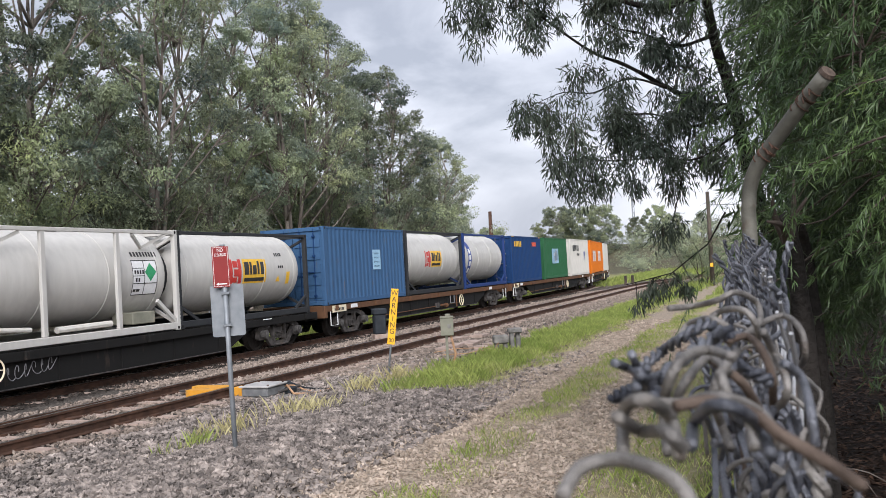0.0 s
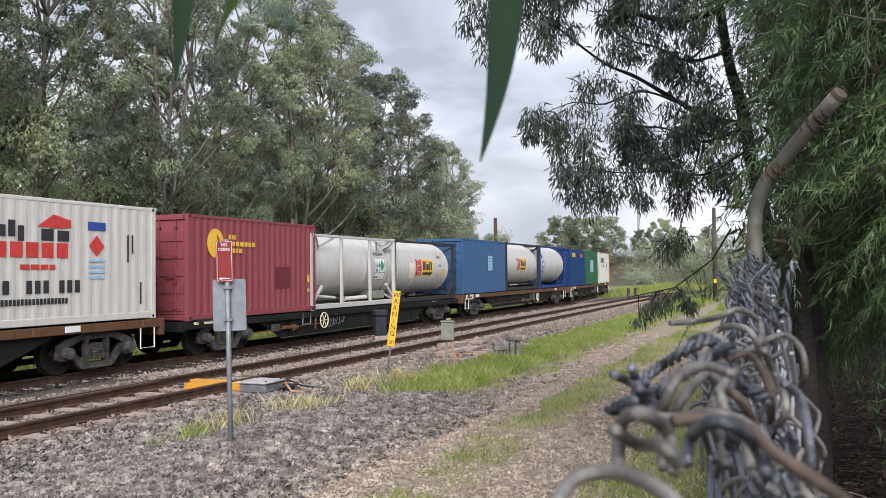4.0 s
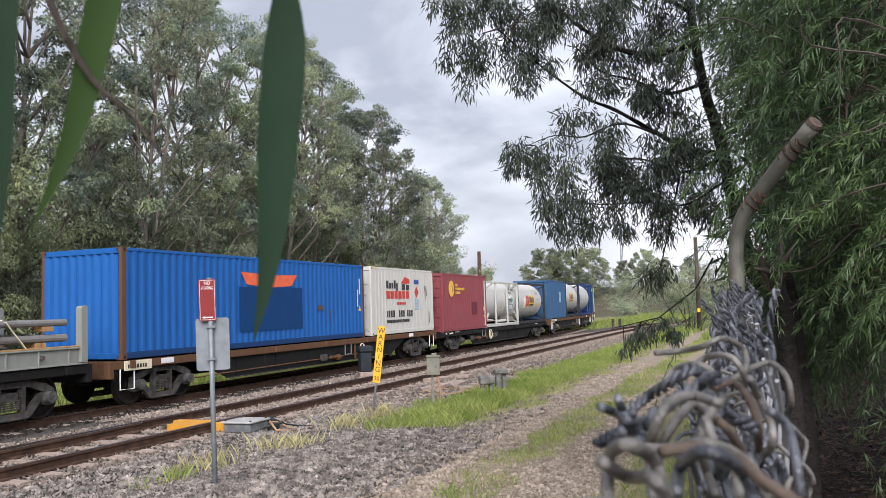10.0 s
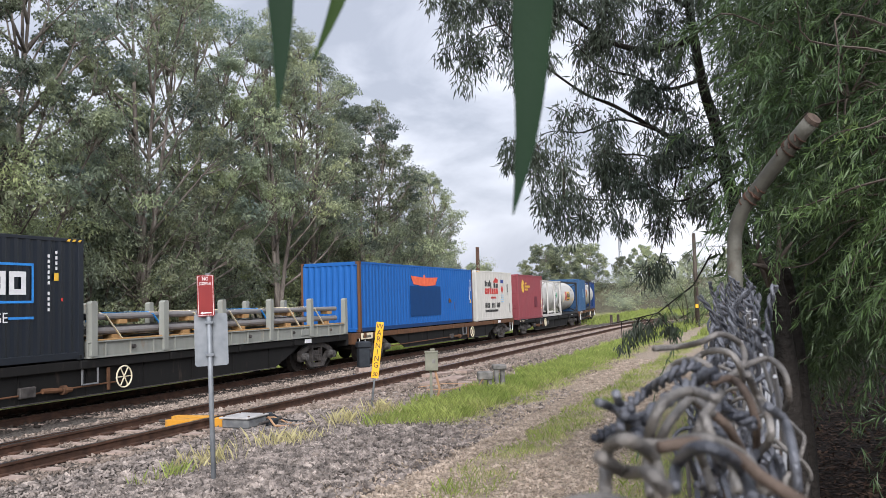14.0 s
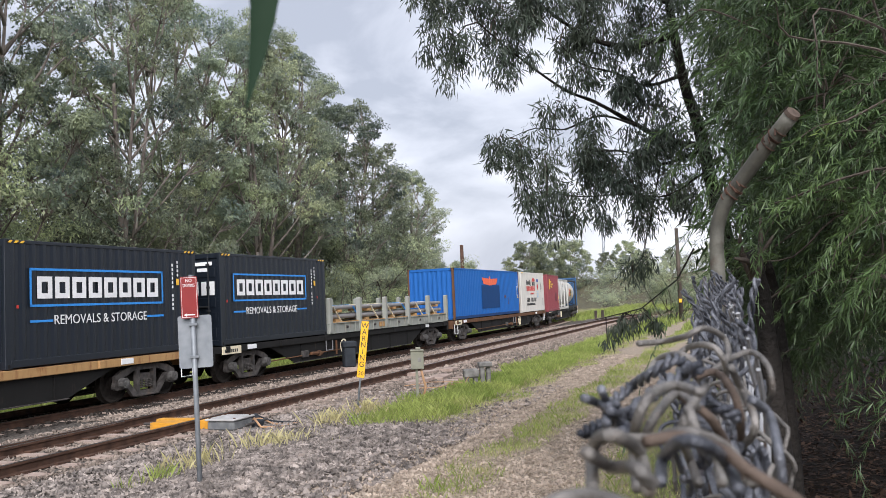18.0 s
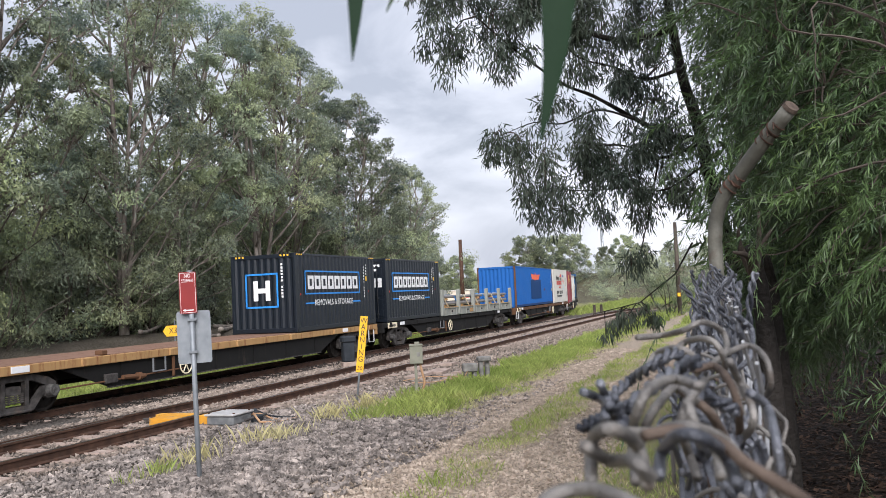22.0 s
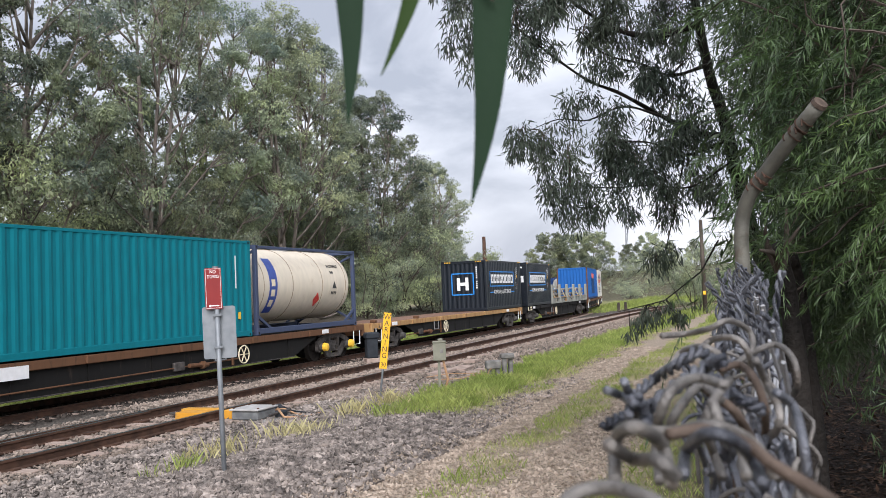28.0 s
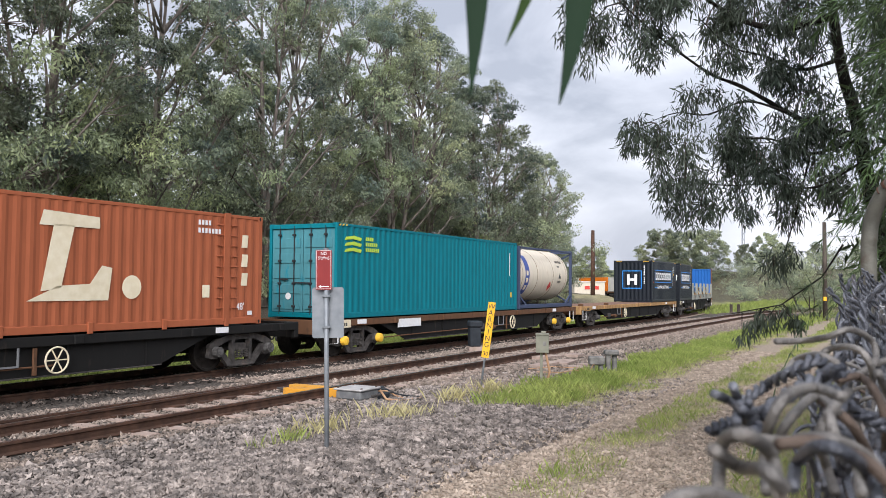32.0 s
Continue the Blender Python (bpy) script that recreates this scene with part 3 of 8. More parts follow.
# ---- loose stones, as real pieces ----
def stones(name, n, inside, size, material, label, seed, lift=0.45):
    rng = np.random.default_rng(seed)
    x, y = inside(rng, n)
    n = len(x)
    base = np.array([(1, 0, 0), (-1, 0, 0), (0, 1, 0), (0, -1, 0), (0, 0, 1), (0, 0, -1)], float)
    tri = np.array([(0, 2, 4), (2, 1, 4), (1, 3, 4), (3, 0, 4), (2, 0, 5), (1, 2, 5), (3, 1, 5), (0, 3, 5)])
    s = size * rng.uniform(0.55, 1.5, (n, 1, 1)) * rng.uniform(0.6, 1.25, (n, 1, 3))
    s = s * np.array([1.15, 1.0, 0.55])
    v = base[None] * s + rng.normal(0, 0.26, (n, 6, 3)) * s
    q = rng.normal(0, 1, (n, 4)) * (1.0, 0.55, 0.55, 1.0)
    q /= np.linalg.norm(q, axis=1, keepdims=True)
    a, b, c, d = q.T
    R = np.stack([np.stack([1 - 2 * (c * c + d * d), 2 * (b * c - a * d), 2 * (b * d + a * c)], -1), np.stack([2 * (b * c + a * d), 1 - 2 * (b * b + d * d), 2 * (c * d - a * b)], -1), np.stack([2 * (b * d - a * c), 2 * (c * d + a * b), 1 - 2 * (b * b + c * c)], -1)], 1)
    v = np.einsum("nij,nkj->nki", R, v)
    v += np.stack([x, y, height(x, y) + size * lift], -1)[:, None]
    f = (np.arange(n)[:, None, None] * 6 + tri[None]).reshape(-1, 3)
    return tagged(new(name, bulk(name, v.reshape(-1, 3), f, material)), label, "stones", kind="stuff")


def scatter(x0, x1, y0, y1, keep):
    def f(rng, n):
        x, y = rng.uniform(x0, x1, n), y0 + (y1 - y0) * rng.uniform(0, 1, n) ** 1.35
        x = x + (y - 18) * 0.277
        k = keep(x, y) > rng.uniform(0, 1, n)
        return x[k], y[k]
    return f


def ballast_here(x, y):
    g, s, r, li_ = zones(x, y)
    return np.clip(1 - 1.1 * g, 0.12, 1) * (1 - 0.75 * r) * (main_off(x, y) > -2.6) * (1 - li_) * np.where(np.abs(np.abs(near_off(x, y)) - 0.75) < 0.09, 0, 1) * (1 - 0.86 * sleeper_here(x, y))


def sleeper_here(x, y):
    u = 0.267 * x + 0.9636 * y
    a = np.abs(near_off(x, y))
    return np.where(a < 0.68, 0.35, 1.0) * (a < 1.22) * (np.abs((u / 0.61) % 1.0 - 0.5) < 0.2)


def road_here(x, y):
    g, s, r, li_ = zones(x, y)
    return np.clip(1 - 1.05 * g, 0.06, 1) * r * (1 - li_)


stones("ballast", 62000, scatter(-9.0, 0.6, 6.0, 20.0, lambda x, y: ballast_here(x, y) * (near_off(x, y) > 1.5)), 0.029, BALLAST, "coarse grey angular ballast stones", 1)
stones("ballast", 40000, scatter(-8.0, 1.8, 6.0, 20.0, lambda x, y: ballast_here(x, y) * (near_off(x, y) <= 1.5)), 0.027, BALLAST_TAN, "tan ballast stones round the sleepers", 5)
stones("ballast", 34000, scatter(-9.0, 0.0, 17.0, 60.0, lambda x, y: ballast_here(x, y) * (np.abs(main_off(x, y)) > 1.25)), 0.038, BALLAST_TAN, "coarse tan ballast between the tracks", 2)
# stones in the same oil-and-shade tone along the main line
stones("ballast", 30000, scatter(-15.0, -5.0, 12.0, 60.0, lambda x, y: (np.abs(main_off(x, y)) < 1.5) * 1.0), 0.036, BALLAST_OILY_SHADE, "oily ballast under the main line, darkened for the train's shade", 6)
stones("road_gravel", 46000, scatter(-1.2, 3.6, 6.0, 30.0, road_here), 0.020, PALE_STONE, "pale fine gravel on the service road", 3)


def mound_here(x, y):
    a = near_off(x, y)
    return np.exp(-(((a - 4.5) / 1.3) ** 2)) * (1 - ease(y, 12, 15)) * np.clip(1.15 - zones(x, y)[0], 0.1, 1)


stones("heaped_stones", 30000, scatter(-3.4, 0.6, 6.0, 15.0, mound_here), 0.031, BALLAST, "heap of larger grey angular stones", 4, 0.75)
# ---- the train ----
TRAIN = []  # wagons: (thing, place of its middle along the train)
LOADS = []  # loads: (thing, its wagon's place in TRAIN, metres ahead of the wagon's middle, height)
WHEELSETS = []
DECK = 1.07


def empty(name, label, category, group=""):
    return tagged(new(name), label, category, group)


def corrugated(length, height, pitch=0.278, depth=0.036, sheet=0.012):
    """A pressed steel wall in x and z, standing on z = 0, its outer ridges at y = 0."""
    s = Shape()
    n = max(3, int(round(length / pitch)))
    p = length / n
    line = []
    for i in range(n):
        x = -length / 2 + i * p
        line += [(x, 0.0), (x + 0.26 * p, 0.0), (x + 0.50 * p, depth), (x + 0.76 * p, depth)]
    line.append((length / 2, 0.0))
    v = [(x, y, z) for z in (0, height) for x, y in line] + [(x, y + sheet, z) for z in (0, height) for x, y in line]
    m = len(line)
    f = []
    for i in range(m - 1):
        f += [(i, i + 1, m + i + 1, m + i), (2 * m + i + 1, 2 * m + i, 3 * m + i, 3 * m + i + 1), (m + i, m + i + 1, 3 * m + i + 1, 3 * m + i), (i + 1, i, 2 * m + i, 2 * m + i + 1)]
    return s.put(v, f)


def turned(shape, rz, dx=0.0, dy=0.0, dz=0.0):
    c, s_ = round(math.cos(radians(rz)), 6), round(math.sin(radians(rz)), 6)
    shape.v = [(c * x - s_ * y + dx, s_ * x + c * y + dy, z + dz) for x, y, z in shape.v]
    return shape


def decal(poly_list, y=-1.222, th=0.004):
    """Flat painted shapes on the near wall, each an outline in x and z."""
    s = Shape()
    for poly in poly_list:
        s.prism(poly, "y", y - th, y)
    return s


def rect(x, z, w, h, lean=0.0):
    return [(x, z), (x + w, z), (x + w + lean, z + h), (x + lean, z + h)]


def disc(x, z, r, n=20, k=1.0):
    return [(x + r * math.cos(2 * math.pi * i / n), z + k * r * math.sin(2 * math.pi * i / n)) for i in range(n)]


def code_bars(x, z, h, widths, gap=0.35):
    """A line of plain bars in place of writing that stands for a number or a name."""
    out = []
    for w in widths:
        out.append(rect(x, z, w * h, h))
        x += (w + gap) * h
    return out


def words(text, size, material, name="lettering", squeeze=1.0, shear=0.0):
    """Flat raised lettering in x and z, set about its middle, facing -y."""
    c = bpy.data.curves.new("text", "FONT")
    c.body, c.size, c.align_x, c.align_y, c.extrude, c.shear, c.resolution_u = text, size, "CENTER", "CENTER", 0.002, shear, 3
    t = bpy.data.objects.new("text", c)
    me = bpy.data.meshes.new_from_object(t)
    bpy.data.objects.remove(t)
    me.transform(Matrix.Diagonal((squeeze, 1, 1, 1)))
    me.transform(Matrix.Rotation(radians(90), 4, "X"))
    me.name = name
    me.materials.clear()
    me.materials.append(material)
    return me


def write(name, text, size, material, parent, x, y, z, rz=0.0, squeeze=1.0, label=""):
    ob = new(name, words(text, size, material, name, squeeze))
    ob.parent = parent
    ob.matrix_basis = pose(x, y, z, 0, 0, rz)
    return tagged(ob, label)


def castings(length, height, material, box, width=2.438):
    for sx in (-1, 1):
        for sy in (-1, 1):
            for z in (0.0, height - 0.118):
                s = Shape()
                x, y = sx * (length / 2 - 0.089), sy * (width / 2 - 0.081)
                s.box(x - 0.089, x + 0.089, y - 0.083, y + 0.083, z, z + 0.118, 0.008)
                c = part("corner_casting", s, material, box)
                # a solid dark disc stands in for the shaded opening
                h = Shape()
                yy = y + sy * 0.0835
                h.prism(disc(x, z + 0.06, 0.034, 10, 1.3), "y", min(yy, yy - sy * 0.01), max(yy, yy - sy * 0.01) + 0.0015)
                part("casting_hole", h, WAGON_DARK, c)


def shipping_container(label, length, material, height=2.591, ends=("doors", "wall"), post=None, bars=None, leaf=None, press=0.026, group="containers on the train"):
    """A steel box: frame, corrugated walls, roof and floor; ends are (rear, front): doors or a pressed wall."""
    box = empty("shipping_container", label, "shipping container", group)
    post, bars = post or material, bars or material
    W2, L2 = 1.219, length / 2
    for sx in (-1, 1):
        for sy in (-1, 1):
            s = Shape()
            s.box(sx * L2 - (0.15 if sx > 0 else 0), sx * L2 + (0 if sx > 0 else 0.15), sy * W2 - (0.09 if sy > 0 else 0), sy * W2 + (0 if sy > 0 else 0.09), 0.1, height - 0.1, 0.01)
            part("corner_post", s, post, box)
    for sy in (-1, 1):
        a, b = sorted((sy * W2, sy * (W2 - 0.06)))
        part("top_rail", Shape().box(-L2 + 0.14, L2 - 0.14, a, b, height - 0.085, height - 0.01, 0.008), material, box)
        a, b = sorted((sy * (W2 + 0.002), sy * (W2 - 0.08)))
        part("bottom_rail", Shape().box(-L2 + 0.14, L2 - 0.14, a, b, 0.02, 0.17, 0.01), post if material is not BLUE else BLUE_DARK, box)
        wall = corrugated(length - 0.29, height - 0.24, depth=press)
        wall = turned(wall, 0 if sy < 0 else 180, 0, sy * (W2 - 0.004), 0.165)
        part("side_wall", wall, material, box)
    part("roof", Shape().box(-L2 + 0.1, L2 - 0.1, -W2 + 0.05, W2 - 0.05, height - 0.05, height - 0.018, 0.004), material, box)
    part("floor", Shape().box(-L2 + 0.1, L2 - 0.1, -W2 + 0.06, W2 - 0.06, 0.12, 0.16, 0.004), WAGON_DARK, box)
    for sx, kind in zip((-1, 1), ends):
        x = sx * L2
        a, b = sorted((x, x - sx * 0.08))
        part("header", Shape().box(a, b, -W2 + 0.09, W2 - 0.09, height - 0.14, height - 0.01, 0.008), material, box)
        part("sill", Shape().box(a, b, -W2 + 0.09, W2 - 0.09, 0.02, 0.16, 0.008), material, box)
        if kind == "wall":
            w = corrugated(2.25, height - 0.30, 0.25, 0.045)
            part("end_wall", turned(w, 90 if sx > 0 else -90, x - sx * 0.006, 0, 0.16), material, box)
        else:
            for sy in (-1, 1):
                a, b = sorted((sy * 0.012, sy * 1.12))
                d = Shape().box(min(x - sx * 0.05, x - sx * 0.09), max(x - sx * 0.05, x - sx * 0.09), a, b, 0.17, height - 0.15, 0.004)
                n, ribs = 5, []
                for i in range(n):
                    z0 = 0.25 + i * (height - 0.5) / n
                    ribs.append(Shape().box(min(x - sx * 0.048, x - sx * 0.025), max(x - sx * 0.048, x - sx * 0.025), a + 0.08, b - 0.08, z0, z0 + (height - 0.5) / n * 0.62, 0.02))
                door = part("door", d, leaf or material, box)
                for rib in ribs:
                    part("door_rib", rib, leaf or material, door)
                for k in (0.3, 0.82):
                    y = sy * k
                    rod = Shape().tube([(x - sx * 0.012, y, 0.10), (x - sx * 0.012, y, height - 0.06)], 0.017, 8)
                    part("locking_bar", rod, bars, door)
                    for z in (0.3, 0.95, 1.6, height - 0.35):
                        part("bar_keeper", Shape().box(x - 0.03, x + 0.005 if sx > 0 else x + 0.03, y - 0.05, y + 0.05, z, z + 0.06, 0.006), bars, door)
                    part("door_handle", Shape().box(x - 0.015, x + 0.012, y - sy * 0.02 if sy < 0 else y - 0.32, y + 0.32 if sy < 0 else y + 0.02, 0.98 + 0.1 * (k > 0.5), 1.02 + 0.1 * (k > 0.5), 0.004), bars, door)
    castings(length, height, post, box)
    return box


def side_sign(box, name, polys, material, label=""):
    ob = part(name, decal(polys), material, box, label)
    return tagged(ob, kind="stuff") if len(polys) > 4 else ob


def hazard_chevrons(box, length, height, both=True):
    for k in ((-1, 1) if both else (-1,)):
        for i in range(3):
            side_sign(box, "hazard_stripe", [rect(k * (length / 2 - 0.28) - 0.2 + i * 0.15, height - 0.075, 0.075, 0.05, 0.05)], DECAL_YELLOW)


TANK_ROUND = {}  # the radius of each tank


def tank_container(label, frame_mat, clad, length=6.058, height=2.591, radius=1.13, style="band", group="containers on the train"):
    """A lying cylinder with domed ends in an open steel frame."""
    box = empty("tank_container", label, "tank container", group)
    TANK_ROUND[box.name] = radius
    L2, W2 = length / 2, 1.219
    tank_l, zc = length - 0.20, 0.32 + radius
    prof = [(-tank_l / 2, 0.02)]
    for i in range(1, 9):
        a = math.pi / 2 * i / 8
        prof.append((-tank_l / 2 + 0.26 * (1 - math.cos(a)), radius * math.sin(a) ** 0.62))
    prof += [(-tank_l / 2 + 0.28, radius)]
    prof += [(-x, r) for x, r in reversed(prof)]
    s, seg = Shape(), 40
    v = [(x, r * math.cos(2 * math.pi * k / seg), zc + r * math.sin(2 * math.pi * k / seg)) for x, r in prof for k in range(seg)]
    f = [(i * seg + k, i * seg + (k + 1) % seg, (i + 1) * seg + (k + 1) % seg, (i + 1) * seg + k) for i in range(len(prof) - 1) for k in range(seg)]
    f += [tuple(range(seg))[::-1], tuple((len(prof) - 1) * seg + k for k in range(seg))]
    tank = part("tank", s.put(v, f), clad, box, smooth=True)
    for x in (-tank_l / 2 + 0.45, -0.9, 0.9, tank_l / 2 - 0.45):
        st = Shape().ring((x, 0, zc), "x", radius + 0.002, 0.012, 40, 5)
        part("cladding_strap", st, STRAP_STAINED if clad is CREAM else clad, tank)
    hatch = Shape().tube([(0.1, 0, zc + radius - 0.02), (0.1, 0, zc + radius + 0.07)], 0.28, 20)
    part("manhole", hatch, STEEL_GREY, tank)
    for x in (-1.1, 1.3):
        part("vent_valve", Shape().tube([(x, 0.1, zc + radius - 0.03), (x, 0.1, zc + radius + 0.06)], 0.09, 12), STEEL_GREY, tank)
    walk_way = Shape()
    for i in range(5):
        walk_way.box(-L2 + 0.3, L2 - 0.3, 0.26 + i * 0.09, 0.32 + i * 0.09, height - 0.06, height - 0.03, 0.004)
    part("walkway", walk_way, STEEL_GREY, box)
    for sx in (-1, 1):
        x = sx * (L2 - 0.06)
        for sy in (-1, 1):
            y = sy * (W2 - 0.06)
            part("corner_post", Shape().box(x - 0.06, x + 0.06, y - 0.06, y + 0.06, 0.1, height - 0.1, 0.01), frame_mat, box)
            part("end_brace", Shape().bar((x, y, 0.15), (x, y * 0.25, 0.62), 0.07, 0.07), frame_mat, box)
            part("end_brace", Shape().bar((x, y, height - 0.15), (x, y * 0.3, height - 0.5), 0.07, 0.07), frame_mat, box)
        for z in (0.06, height - 0.06):
            part("end_beam", Shape().box(x - 0.055, x + 0.055, -W2 + 0.1, W2 - 0.1, z - 0.055, z + 0.055, 0.01), frame_mat, box)
        a, b = sorted((sx * (tank_l / 2 - 0.22), x))
        part("saddle", Shape().tube([(a, 0, zc), (b, 0, zc)], radius * 0.72, 24), frame_mat, box)
    for sy in (-1, 1):
        y = sy * (W2 - 0.055)
        part("bottom_rail", Shape().box(-L2 + 0.12, L2 - 0.12, y - 0.055, y + 0.055, 0.03, 0.19, 0.012), frame_mat, box)
        if style != "open":
            part("top_rail", Shape().box(-L2 + 0.12, L2 - 0.12, y - 0.045, y + 0.045, height - 0.1, height - 0.015, 0.01), frame_mat, box)
        if style == "posts":
            for x in (-1.0, 1.05):
                part("upright", Shape().box(x - 0.06, x + 0.06, y - 0.04, y + 0.045, 0.19, height - 0.1, 0.01), frame_mat, box)
            for sx in (-1, 1):
                part("brace", Shape().bar((sx * (L2 - 0.1), y, 0.2), (sx * (L2 - 0.75), y, 0.75), 0.07, 0.09), frame_mat, box)
                for q in (0.55, -0.55):
                    part("roof_brace", Shape().bar((sx * (L2 - 0.95) + q, y, height - 0.12), (sx * (L2 - 0.95), y * 0.78, height - 0.42), 0.06, 0.07), frame_mat, box)
        else:
            for sx in (-1, 1):
                part("foot_brace", Shape().bar((sx * (L2 - 0.1), y, 0.55), (sx * (L2 - 0.75), y, 0.18), 0.06, 0.08), frame_mat, box)
    castings(length, height, frame_mat, box)
    return box


def tank_label(box, name, polys, material, radius=1.13, zc=1.45, label=""):
    """Painted shapes that follow the round of the tank, each an outline in x and z given as columns of strips."""
    s = Shape()
    low = TANK_ROUND[box.name] - 1.13
    radius, zc, polys = radius + low, zc + low, [[(x, z + low) for x, z in poly] for poly in polys]
    for poly in polys:
        xs = [p[0] for p in poly]
        zs = [p[1] for p in poly]
        x0, x1, z0, z1 = min(xs), max(xs), min(zs), max(zs)
        n = max(1, int((z1 - z0) / 0.08))
        rows = [z0 + (z1 - z0) * i / n for i in range(n + 1)]
        if len(poly) == 4:
            lean = poly[3][0] - poly[0][0]
            v = []
            for r in (radius + 0.001, radius + 0.005):
                for z in rows:
                    k = (z - z0) / (z1 - z0)
                    y = -math.sqrt(max(r * r - (z - zc) ** 2, 0.01))
                    v += [(poly[0][0] + lean * k, y, z), (poly[1][0] + (poly[2][0] - poly[1][0]) * k, y, z)]
            m = 2 * (n + 1)
            f = []
            for i in range(n):
                f += [(m + 2 * i, m + 2 * i + 1, m + 2 * i + 3, m + 2 * i + 2)]
            f += [(0, 1, m + 1, m), (m - 2, m - 1, 2 * m - 1, 2 * m - 2)]
            s.put(v, f)
        else:
            v = [(x, -math.sqrt((radius + 0.005) ** 2 - (z - zc) ** 2), z) for x, z in poly]
            s.put(v, [tuple(range(len(poly)))])
    ob = part(name, s, material, box, label)
    return tagged(ob, kind="stuff") if len(polys) > 4 else ob


def side_frame(y):
    """A heavy cast bogie side frame in x and z with two openings, its inner face at y."""
    s, a, b = Shape(), y, y + 0.10
    s.prism([(-1.06, 0.62), (-0.85, 0.74), (-0.45, 0.83), (0.45, 0.83), (0.85, 0.74), (1.06, 0.62), (1.06, 0.50), (0.80, 0.57), (0.42, 0.71), (-0.42, 0.71), (-0.80, 0.57), (-1.06, 0.50)], "y", a, b)
    s.prism([(-0.88, 0.56), (-0.72, 0.56), (-0.36, 0.21), (0.36, 0.21), (0.72, 0.56), (0.88, 0.56), (0.46, 0.10), (-0.46, 0.10)], "y", a, b)
    for x in (-0.29, 0.29):
        s.prism([(x - 0.045, 0.20), (x + 0.045, 0.20), (x + 0.045, 0.72), (x - 0.045, 0.72)], "y", a - 0.01, b + 0.01)
    for x in (-0.92, 0.92):
        s.prism([(x - 0.17, 0.34), (x - 0.12, 0.62), (x + 0.12, 0.62), (x + 0.17, 0.34), (x + 0.1, 0.30), (x - 0.1, 0.30)], "y", a - 0.005, b + 0.005)
    return s.box(-0.40, 0.40, a - 0.04, b + 0.04, 0.075, 0.13, 0.015)


WHEEL_SHARED = {}


def wagon(label, front, rear, sill, deck="open", belly=0.62, side=None, hand=2.5, drop=0.0, group="wagons of the train"):
    """A bogie flat wagon between two places along the train. Its origin lies on the rail head under its middle."""
    w = empty("flat_wagon", label, "freight wagon", group)
    L, side, top = front - rear, side or WAGON_DARK, DECK - drop
    L2 = L / 2
    for sy in (-1, 1):
        y0, y1 = sorted((sy * 1.21, sy * 1.11))
        part("side_sill", Shape().box(-L2 + 0.1, L2 - 0.1, y0, y1, top - 0.21, top - 0.02, 0.012), sill, w)
        y0, y1 = sorted((sy * 1.10, sy * 1.06))
        x = L2 - 3.0
        part("side_girder", Shape().prism([(-x, 0.88), (-x + 1.5, 0.88 - belly * 0.9), (x - 1.5, 0.88 - belly * 0.9), (x, 0.88)], "y", y0, y1), side, w)
        y0, y1 = sorted((sy * 1.14, sy * 1.02))
        zb = 0.88 - belly * 0.9
        part("girder_flange", Shape().box(-x + 1.5, x - 1.5, y0, y1, zb - 0.025, zb, 0.004), BOGIE, w)
        for i in range(6):
            xr = (-x + 1.9) + i * (2 * x - 3.8) / 5
            a, b = sorted((sy * 1.125, sy * 1.095))
            part("girder_rib", Shape().box(xr - 0.012, xr + 0.012, a, b, zb, 0.86, 0.003), side, w)
    part("brake_rod", Shape().tube([(-L2 + 2.9, -1.0, 0.42), (-L2 + 4.2, -1.15, 0.46), (hand, -1.17, 0.50)], 0.02, 6), WAGON_BROWN, w)
    part("brake_lever", Shape().box(hand - 0.44, hand - 0.36, -1.19, -1.14, 0.34, 0.84, 0.01), WAGON_BROWN, w)
    part("slack_adjuster", Shape().tube([(hand - 1.5, -1.19, 0.46), (hand - 2.25, -1.19, 0.50)], 0.055, 8).tube([(hand - 1.66, -1.19, 0.467), (hand - 1.75, -1.19, 0.472)], 0.10, 10), WAGON_BROWN, w)
    part("valve_bracket", Shape().box(hand - 2.8, hand - 2.4, -1.2, -1.11, 0.4, 0.62, 0.02), BOGIE, w)
    part("centre_sill", Shape().box(-L2 + 0.2, L2 - 0.2, -0.3, 0.3, 0.55, top - 0.06, 0.02), WAGON_DARK, w)
    for sx in (-1, 1):
        a, b = sorted((sx * L2, sx * (L2 - 0.16)))
        part("headstock", Shape().box(a, b, -1.2, 1.2, 0.66, top - 0.01, 0.015), sill, w)
        a, b = sorted((sx * (L2 + 0.33), sx * (L2 - 0.1)))
        part("coupler", Shape().box(a, b, -0.09, 0.09, 0.80, 0.98, 0.03).box(min(sx * (L2 + 0.34), sx * (L2 + 0.06)), max(sx * (L2 + 0.34), sx * (L2 + 0.06)), -0.16, 0.14, 0.76, 1.0, 0.04), BOGIE, w)
        hose = [(sx * (L2 + 0.02 + 0.3 * k), 0.35, 0.72 - 0.9 * k * (1 - k)) for k in (0, 0.2, 0.4, 0.6, 0.8, 1.0)]
        part("brake_hose", Shape().tube(hose, 0.022, 6), DARK_PLASTIC, w)
    if deck == "solid":
        n = 12
        for i in range(n):
            x0 = -L2 + 0.12 + i * (L - 0.24) / n
            part("deck_plate", Shape().box(x0, x0 + (L - 0.24) / n - 0.012, -1.1, 1.1, top - 0.05, top - 0.006, 0.004), DECK_BROWN, w)
    else:
        for i in range(9):
            x = -L2 + 1.0 + i * (L - 2.0) / 8
            part("cross_beam", Shape().box(x - 0.09, x + 0.09, -1.1, 1.1, top - 0.21, top - 0.03, 0.01), WAGON_DARK, w)
